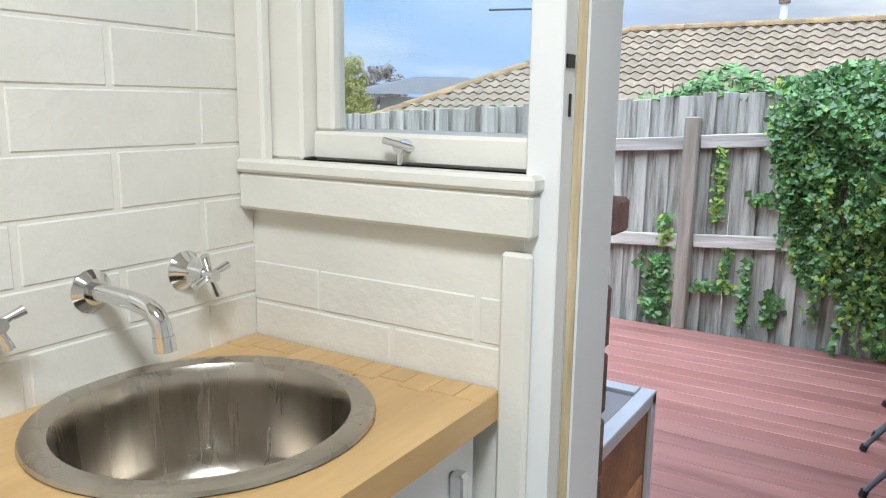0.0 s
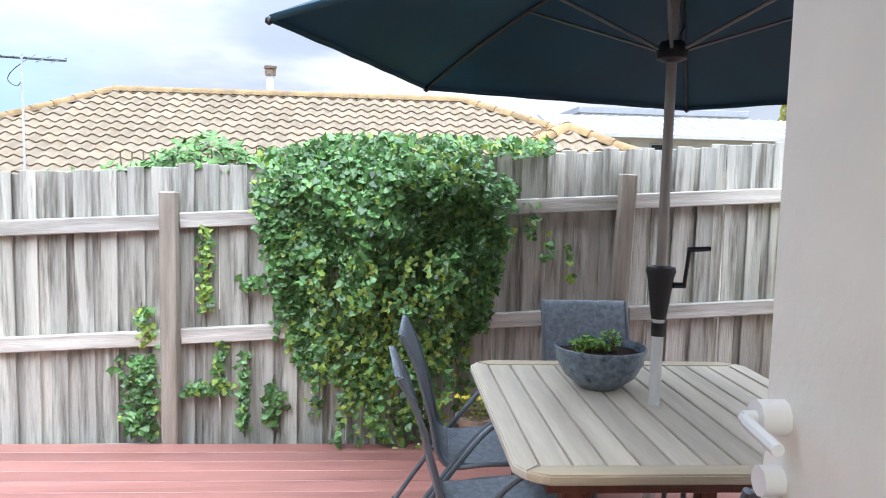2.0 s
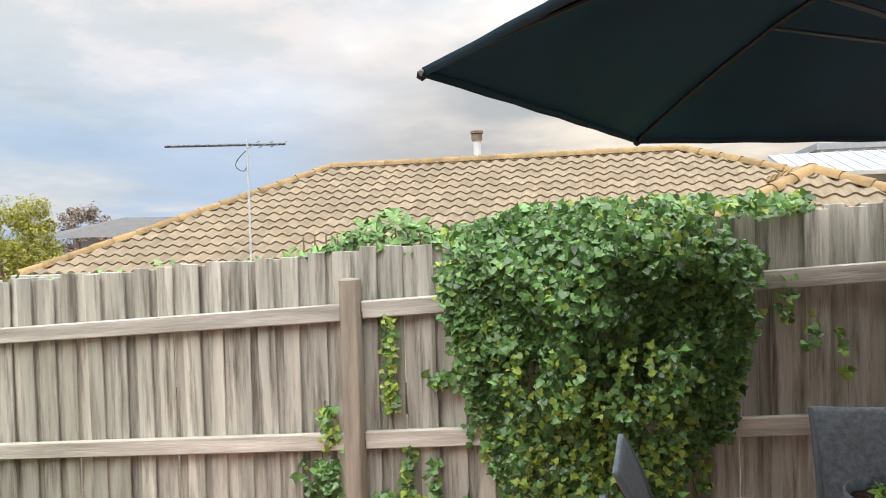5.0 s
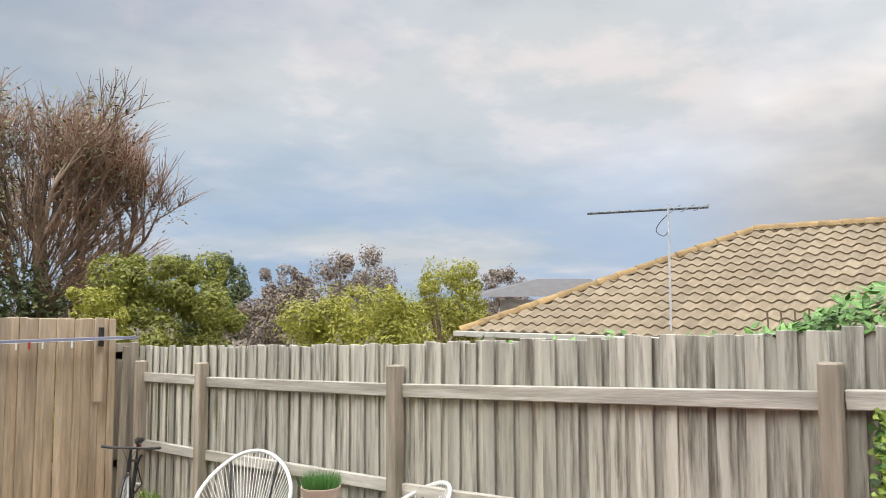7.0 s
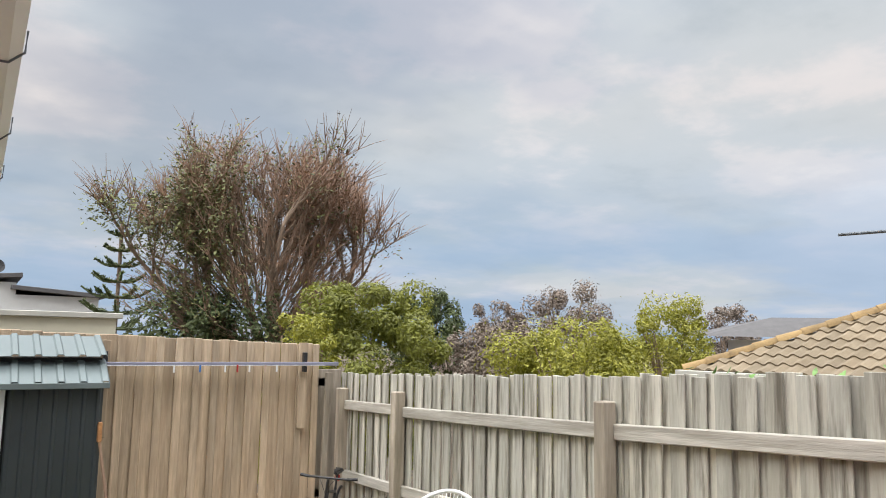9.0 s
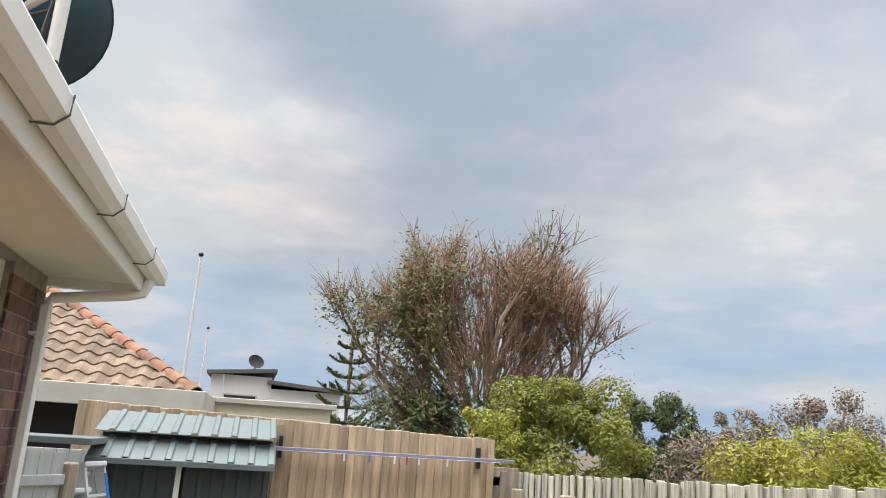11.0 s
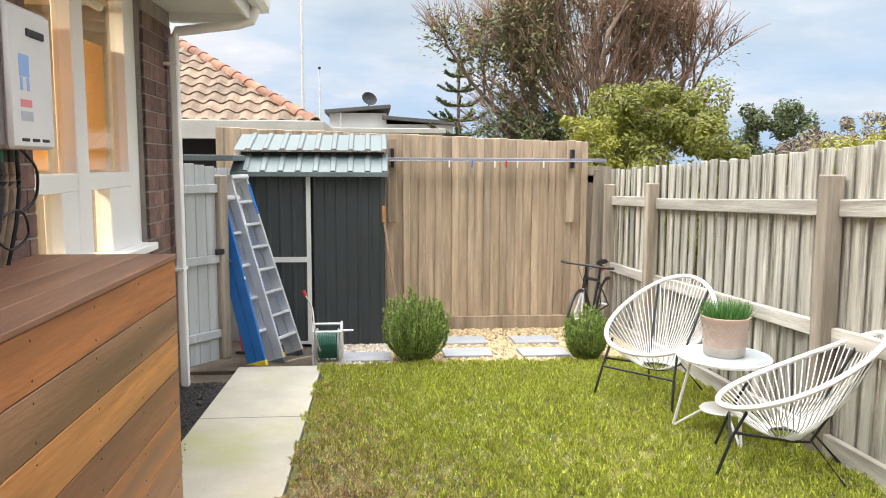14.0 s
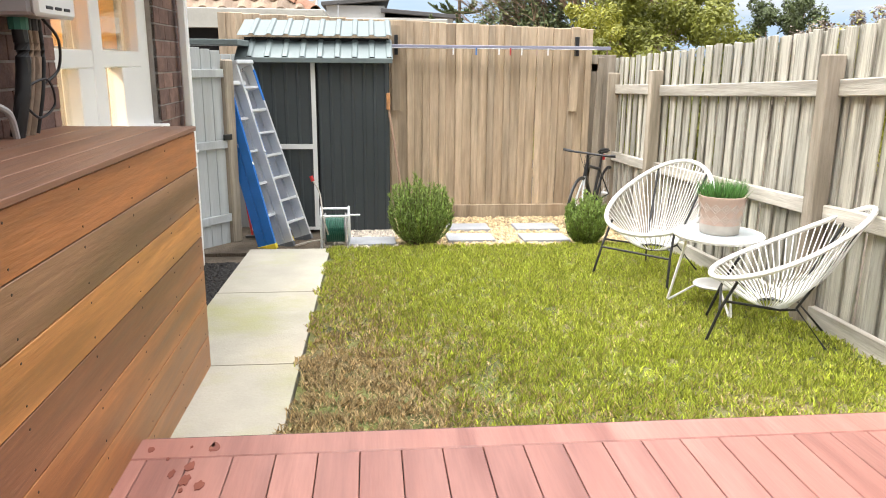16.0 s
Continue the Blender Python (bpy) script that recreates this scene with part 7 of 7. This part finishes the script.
def build_side_gate():
    gate = thing("side_gate", "pale painted paling side gate beside the house corner", "gate")
    g, zt = -0.30, 1.42
    m = pose(0.17, 6.75, 0, 0, 0, 52)
    for k in range(5):
        part("paling", solid((k * 0.105, 0, g), (k * 0.105 + 0.1, 0.014, zt - 0.012 * k), 0.003), WHITEWASH, gate, at=m)
    for z in (g + 0.2, 0.55, 1.15):
        part("rail", solid((0.0, -0.035, z), (0.52, -0.001, z + 0.07), 0.004), WHITEWASH, gate, at=m)
    part("post", solid((0.52, -0.05, g), (0.62, 0.05, 1.30), 0.012), POST, gate, at=m)
    part("latch", solid((0.47, -0.055, 0.62), (0.56, -0.036, 0.67), 0.003), BLACK_STEEL, gate, at=m)
    for z in (0.95, 0.1):
        part("hinge", solid((0.03, -0.05, z), (0.07, -0.036, z + 0.12), 0.002), BLACK_STEEL, gate, at=m)
    fill = thing("side_fence", "grey boarded fence behind the side gate", "fence")
    for k in range(9):
        part("paling", solid((-0.1 + k * 0.1, 8.2, -0.4), (-0.005 + k * 0.1, 8.215, 1.35), 0.003), WHITEWASH, fill)
    part("cap_sheet", solid((-0.6, 7.3, 1.42), (0.62, 7.95, 1.47), 0.004), ZINC, fill, "pale metal lean-to sheet", at=pose(0, 0, 0, 0, 0, 0))
    junk = thing("garden_rake", "red-handled garden rake in the corner", "rake")
    part("handle", rods(((0.62, 7.55, -0.33), (0.45, 7.8, 0.6), 0.011)), RED_PL, junk)
    part("head", solid((0.56, 7.50, -0.345), (0.72, 7.56, -0.32), 0.004), BLACK_STEEL, junk)


def build_heater():
    h = thing("gas_water_heater", "white wall-mounted continuous-flow gas water heater", "water heater")
    x0, x1, y0, y1, z0, z1 = HOUSE_X + 0.012, 0.56, 3.42, 3.78, 1.455, 1.965
    part("case", solid((x0, y0, z0), (x1 - 0.03, y1, z1), 0.012), GREY_BOX, h)
    part("front_cover", solid((x1 - 0.03, y0 - 0.004, z0 - 0.004), (x1, y1 + 0.004, z1 + 0.004), 0.014), APPLIANCE, h, smooth=True)
    part("flue_slot", solid((x1 - 0.002, y0 + 0.14, z1 - 0.10), (x1 + 0.006, y1 - 0.07, z1 - 0.07), 0.004), BLACK_STEEL, h)
    for k in range(3):
        part("vent", solid((x1 - 0.002, y0 + 0.07 + k * 0.085, z0 + 0.025), (x1 + 0.003, y0 + 0.13 + k * 0.085, z0 + 0.037), 0.002), BLACK_STEEL, h)
    blue = material("pale_blue_print", (0.28, 0.45, 0.78), 0.4, vary=0.05, bump=0)
    part("label_plate", solid((x1, y0 + 0.075, z1 - 0.25), (x1 + 0.0015, y0 + 0.155, z1 - 0.17), 0), blue, h, "pale blue printed panel")
    for yy in (0.078, 0.132):
        part("label_plate", solid((x1, y0 + yy, z1 - 0.30), (x1 + 0.0015, y0 + yy + 0.02, z1 - 0.252), 0), blue, h)
    part("brand_bar", solid((x1, y0 + 0.075, z0 + 0.15), (x1 + 0.0015, y0 + 0.165, z0 + 0.178), 0), material("pink_print", (0.75, 0.25, 0.28), 0.4, vary=0.05, bump=0), h)
    part("brand_bar", solid((x1, y0 + 0.075, z0 + 0.10), (x1 + 0.0015, y0 + 0.17, z0 + 0.135), 0), material("grey_print", (0.45, 0.50, 0.56), 0.4, vary=0.05, bump=0), h)
    part("data_sticker", solid((x0 + 0.03, y0 - 0.0016, z0 + 0.06), (x1 - 0.06, y0 - 0.0002, z1 - 0.1), 0), WHITE_TRIM, h, "printed data sticker")
    for k in range(6):
        part("print_bar", solid((x0 + 0.045, y0 - 0.0030, z0 + 0.09 + k * 0.045), (x1 - 0.085 - 0.02 * (k % 2), y0 - 0.0018, z0 + 0.105 + k * 0.045), 0), GREY_STEEL, h)
    for k, (dy, r, mat) in enumerate(((0.10, 0.028, PLASTIC), (0.17, 0.014, BARK), (0.22, 0.018, BARK), (0.28, 0.010, PLASTIC))):
        bm = bmesh.new()
        tube(bm, curve_through([(0.44, y0 + dy, z0 - 0.005), (0.44, y0 + dy + 0.01, z0 - 0.15), (0.43, y0 + dy - 0.015, z0 - 0.30), (0.40, y0 + dy - 0.03, 1.003)]), r, 9)
        part("pipe", bm, mat, h, "lagged water pipe", smooth=True)
        part("valve", rods(((0.44, y0 + dy, z0 - 0.05), (0.44, y0 + dy, z0 - 0.005), r * 1.25)), GREEN_PL if k == 0 else BLACK_STEEL, h)
    bm = bmesh.new()
    tube(bm, curve_through([(0.45, y0 + 0.30, z0), (0.48, y0 + 0.36, z0 - 0.08), (0.46, y0 + 0.38, z0 - 0.2), (0.42, y0 + 0.30, z0 - 0.26)]), 0.006, 6)
    tube(bm, curve_through([(0.42, y0 + 0.1, 1.18), (0.48, y0 + 0.2, 1.22), (0.47, y0 + 0.28, 1.12), (0.45, y0 + 0.18, 1.07), (0.44, y0 + 0.08, 1.12)]), 0.005, 6)
    part("cable", bm, PLASTIC, h, "looped black cable")
    tap = thing("outlet_box", "white weatherproof power outlet on the brick wall", "power outlet")
    part("case", solid((HOUSE_X + 0.008, 3.20, 1.13), (HOUSE_X + 0.075, 3.36, 1.24), 0.012), APPLIANCE, tap, smooth=True)
    bm = bmesh.new()
    tube(bm, curve_through([(0.39, 3.33, 1.14), (0.42, 3.40, 1.10), (0.41, 3.46, 1.003)]), 0.013, 8)
    part("conduit", bm, GREY_BOX, tap, smooth=True)


def build_dish():
    d = thing("satellite_dish", "dark blue satellite dish on a white mast at the gutter", "dish")
    base = Vector((0.63, 4.72, 2.80))
    part("mast", rods((base, base + Vector((0.0, 0.0, 1.0)), 0.032)), WHITE_POLE, d, smooth=True)
    m = pose(0.38, 4.98, 3.62, 68, 0, -160)
    bm = bmesh.new()
    prof = [(0.001 + 0.42 * k / 8, 0.10 * (k / 8) ** 2) for k in range(9)] + [(0.428, 0.104), (0.428, 0.094)]
    lathe(bm, prof, 40)
    ref = part("reflector", bm, DISH, d, "dark blue mesh reflector", smooth=True, at=m)
    mod = ref.modifiers.new("thick", "SOLIDIFY")
    mod.thickness = 0.004
    hub = Vector((0.41, 4.93, 3.60))
    for dz in (0.82, 0.94):
        part("clamp", rods((base + Vector((0.09, -0.02, dz)), base + Vector((-0.09, 0.03, dz + 0.03)), 0.014)), ALU, d)
    bm = bmesh.new()
    tube(bm, [base + Vector((0, 0, 0.88)), (base + hub) / 2 + Vector((0, 0, 0.42)), hub], 0.022, 8)
    part("bracket", bm, ALU, d)
    for s in (-0.16, 0.16):
        part("stay", rods((hub + Vector((s, 0.05, -0.1)), base + Vector((-0.02, 0.03, 0.72)), 0.010)), BLACK_STEEL, d)
    bm = bmesh.new()
    tube(bm, curve_through([base + Vector((-0.04, 0.0, 0.75)), base + Vector((-0.06, -0.01, 0.5)), base + Vector((-0.045, -0.02, 0.25)), base + Vector((-0.035, -0.02, 0.02))]), 0.010, 7)
    part("cable", bm, PLASTIC, d)
    for z in (0.08, 0.42):
        part("cable_tie", rods((base + Vector((0, 0, z)), base + Vector((0, 0, z + 0.012)), 0.035)), PLASTIC, d)


def scatter_stones():
    rng = np.random.default_rng(3)
    def many(name, label, category, count, x, y, size, mat, flat, dz, keep_out=()):
        base = np.array([(1, 0, 0), (-1, 0, 0), (0, 1, 0), (0, -1, 0), (0, 0, 1), (0, 0, -1)], float)
        tri = np.array([(0, 2, 4), (2, 1, 4), (1, 3, 4), (3, 0, 4), (2, 0, 5), (1, 2, 5), (3, 1, 5), (0, 3, 5)])
        px, py = rng.uniform(*x, count), rng.uniform(*y, count)
        for a, b, c, d in keep_out:
            ok = ~((px > a) & (px < b) & (py > c) & (py < d))
            px, py = px[ok], py[ok]
        n = len(px)
        s = rng.uniform(*size, (n, 1, 1)) * rng.uniform(0.6, 1.3, (n, 1, 3)) * np.array([1, 1, flat])
        a = rng.uniform(0, 6.3, n)
        v = base[None] * s * rng.uniform(0.8, 1.2, (n, 6, 1))
        c, q = np.cos(a)[:, None], np.sin(a)[:, None]
        vx, vy = v[..., 0] * c - v[..., 1] * q, v[..., 0] * q + v[..., 1] * c
        z = np.array([ground_z(t) for t in py])[:, None] + dz + v[..., 2] + rng.uniform(0, 0.012, (n, 1)) + vx * rng.uniform(-0.3, 0.3, (n, 1))
        pts = np.stack([vx + px[:, None], vy + py[:, None], z], -1).reshape(-1, 3)
        faces = (tri[None] + 6 * np.arange(n)[:, None, None]).reshape(-1, 3)
        me = bpy.data.meshes.new(name)
        me.from_pydata(pts.tolist(), [], faces.tolist())
        me.materials.append(mat)
        tagged(new(name, me), label, category, kind="stuff")
    many("gravel", "loose yellow gravel stones between the pavers", "gravel", 6500, (1.98, 4.32), (6.92, 8.58), (0.012, 0.030), GRAVEL, 0.6, -0.022)
    many("pale_pebbles", "pale pebbles in front of the shed", "gravel", 1500, (1.32, 2.0), (6.92, 7.85), (0.012, 0.028), material("pale_pebble", (0.60, 0.54, 0.46), 0.8, vary=0.2, scale=30, bump=0.2, island=0.35), 0.7, -0.022)
    many("mulch", "black bark mulch beside the house", "mulch", 2600, (0.34, 0.69), (4.06, 6.42), (0.010, 0.034), MULCH, 0.35, -0.015)
    many("leaf_litter", "scraps of bark on the concrete path", "litter", 14, (0.72, 0.80), (4.1, 5.0), (0.006, 0.012), MULCH, 0.4, 0.008)


def blades(name, label, mat, x, y, height, rng):
    n = len(x)
    a, lean = rng.uniform(0, 6.3, n), rng.uniform(0.006, 0.036, n)
    h = rng.uniform(0.010, 0.048, n) * height
    w = rng.uniform(0.0022, 0.0046, n)
    g = -0.15 - 0.04 * (np.clip(y, 3.0, 8.8) - 3.0)
    side = np.stack([-np.sin(a) * w, np.cos(a) * w, 0 * a], -1)
    base = np.stack([x, y, g - 0.002], -1)
    tip = base + np.stack([np.cos(a) * lean, np.sin(a) * lean, h], -1)
    mid = (base + tip) / 2 + np.stack([0 * a, 0 * a, h * 0.22], -1)
    pts = np.stack([base - side, base + side, mid + side * 0.8, tip, mid - side * 0.8], 1).reshape(-1, 3)
    faces = np.arange(5)[None] + 5 * np.arange(n)[:, None]
    me = bpy.data.meshes.new(name)
    me.from_pydata(pts.tolist(), [], faces.tolist())
    me.materials.append(mat)
    tagged(new(name, me), label, "grass", kind="stuff")


def plant_grass():
    """Blades in clumps with thin places between, straw-brown towards the path and the deck."""
    rng = np.random.default_rng(5)
    n = 250000
    x, y = rng.uniform(1.36, 4.33, n), rng.uniform(2.93, 6.93, n)
    edge = 1.42 + 0.03 * np.sin(y * 9) + 0.02 * np.sin(y * 23)
    cells = rng.random((70, 90))
    i, j = (x - 1.3) / 0.045, (y - 2.9) / 0.048
    i0, j0 = i.astype(int), j.astype(int)
    u, v = i - i0, j - j0
    clump = (cells[i0, j0] * (1 - u) * (1 - v) + cells[i0 + 1, j0] * u * (1 - v) + cells[i0, j0 + 1] * (1 - u) * v + cells[i0 + 1, j0 + 1] * u * v)
    ok = (x > edge - 0.03 * rng.random(n)) & (y < 6.90 + 0.02 * np.sin(x * 15)) & (rng.random(n) < 0.12 + 1.1 * np.clip(clump - 0.2, 0, 1))
    x, y, clump = x[ok], y[ok], clump[ok]
    wear = 1.7 * np.exp(-(((x - 1.5) / 0.75) ** 2 + ((y - 3.2) / 1.25) ** 2)) + 0.55 * np.exp(-(((x - 1.6) / 0.35) ** 2 + ((y - 5.2) / 1.2) ** 2)) + 0.35 * np.exp(-(((x - 3.0) / 0.8) ** 2 + ((y - 3.1) / 0.35) ** 2))
    dry = rng.random(len(x)) < 0.06 + 0.75 * wear
    height = 0.55 + 0.75 * clump
    blades("grass", "short mown green grass of the lawn", GRASS, x[~dry], y[~dry], height[~dry], rng)
    blades("dry_grass", "straw-brown dry grass in worn patches of the lawn", GRASS_DRY, x[dry], y[dry], height[dry] * 0.8, rng)


def spill_water():
    rng = random.Random(17)
    spill = thing("water_drops", "dark wet drops on the deck beside the box", "water")
    tagged(spill, kind="stuff")
    for k in range(16):
        x, y = rng.gauss(1.12, 0.07), rng.uniform(2.35, 2.86)
        r = rng.uniform(0.005, 0.028)
        bm = bmesh.new()
        ring = [bm.verts.new((x + math.cos(a) * r * rng.uniform(0.7, 1.2), y + math.sin(a) * r * rng.uniform(1.2, 2.4), 0.0036)) for a in [j * math.tau / 12 for j in range(12)]]
        low = [bm.verts.new(v.co - Vector((0, 0, 0.003))) for v in ring]
        bm.faces.new(ring)
        for j in range(12):
            bm.faces.new((ring[j], low[j], low[(j + 1) % 12], ring[(j + 1) % 12]))
        part("drop", bm, WET, spill)


build_laundry_bench()
build_boxes()
build_table()
first = build_sling_chair()
first.matrix_basis = pose(2.49, -0.16, 0.004, 0, 0, 3)
for m in (pose(3.13, -0.20, 0.004, 0, 0, -3), pose(3.50, -0.84, 0.004, 0, 0, -90), pose(2.82, -1.46, 0.004, 0, 0, 188), pose(1.70, -0.78, 0.004, 0, 0, 90)):
    copy_thing(first, m)
build_umbrella()
build_bowl()
build_ivy()
build_lemon()
white_chair = build_acapulco()
white_chair.matrix_basis = pose(3.88, 5.76, ground_z(5.76), 0, 0, -48)
copy_thing(white_chair, pose(3.99, 4.22, ground_z(4.22), 0, 0, -116) @ Matrix.Scale(0.94, 4))
build_side_table()
build_rosemary("rosemary_bush", "round grey-green rosemary bush at the lawn's edge", 2.18, 7.06, 0.30, 0.62, 41)
build_rosemary("rosemary_bush", "small round rosemary bush beside the bicycle", 3.70, 6.98, 0.20, 0.47, 42)
build_shed()
build_ladder("blue_ladder", "blue fibreglass step ladder with yellow feet leaning on the shed", None, pose(0.965, 7.20, -0.335) @ pose(0, 0, 0, 0, -15, 0) @ pose(0, 0, 0, -7, 0, 0) @ pose(0, 0, 0, 0, 0, 68), 0.30, 1.47, BLUE_FG, ALU, 4, YELLOW)
build_ladder("aluminium_ladder", "aluminium step ladder leaning against the shed door", None, pose(1.12, 7.30, -0.335) @ pose(0, 0, 0, 0, -17, 0) @ pose(0, 0, 0, -8, 0, 0) @ pose(0, 0, 0, 0, 0, 66), 0.32, 1.68, ALU, ALU, 7, GREY_STEEL)
build_hose_reel()
build_bicycle()
build_clothesline()
build_side_gate()
build_heater()
build_dish()


# ---- pieces ----
def lay_pieces():
    for k, (x, y) in enumerate(((2.68, 7.32), (3.38, 7.28), (2.72, 7.88), (3.42, 7.86), (1.75, 7.2))):
        slab = thing("stone_paver", "blue-grey square stone paver set in gravel", "paver", "stone pavers")
        slab.matrix_basis = pose(x, y, ground_z(y), -2.3, 0, 0)
        part("slab", solid((-0.22, -0.17, -0.03), (0.22, 0.17, 0.012), 0.005), PAVER, slab)


lay_pieces()
scatter_stones()
plant_grass()
spill_water()
build_long_fence()
build_end_fence()
brick_run(east_wall, (HOUSE_X, 2.9), (0, 1), WIN[0] - 2.9, 0.86, 2.5, mat=BRICK, course=0.108, long=0.25)
brick_run(pier_wall, (HOUSE_X, WIN[1]), (0, 1), END_Y - WIN[1], -0.3, 2.5, mat=BRICK, course=0.108, long=0.25)
PAINTED = material("painted_brick", (0.80, 0.775, 0.71), 0.4, vary=0.05, scale=6, fine=50, bump=0.35, bump_dist=0.006, stretch=(1, 1, 1), piece=0.015)
inner_wall = bpy.data.objects["wall_laundry_north"]
brick_run(inner_wall, (-1.25, 1.16), (1, 0), 0.97, 1.192, 2.3, mat=PAINTED, course=0.083, long=0.29, proud=0.0025, joint=0.005)
brick_run(laundry_wall, (INNER_X, 1.158), (0, -1), 0.478, 1.192, 1.40, mat=PAINTED, course=0.070, long=0.29, proud=0.0025, joint=0.005)
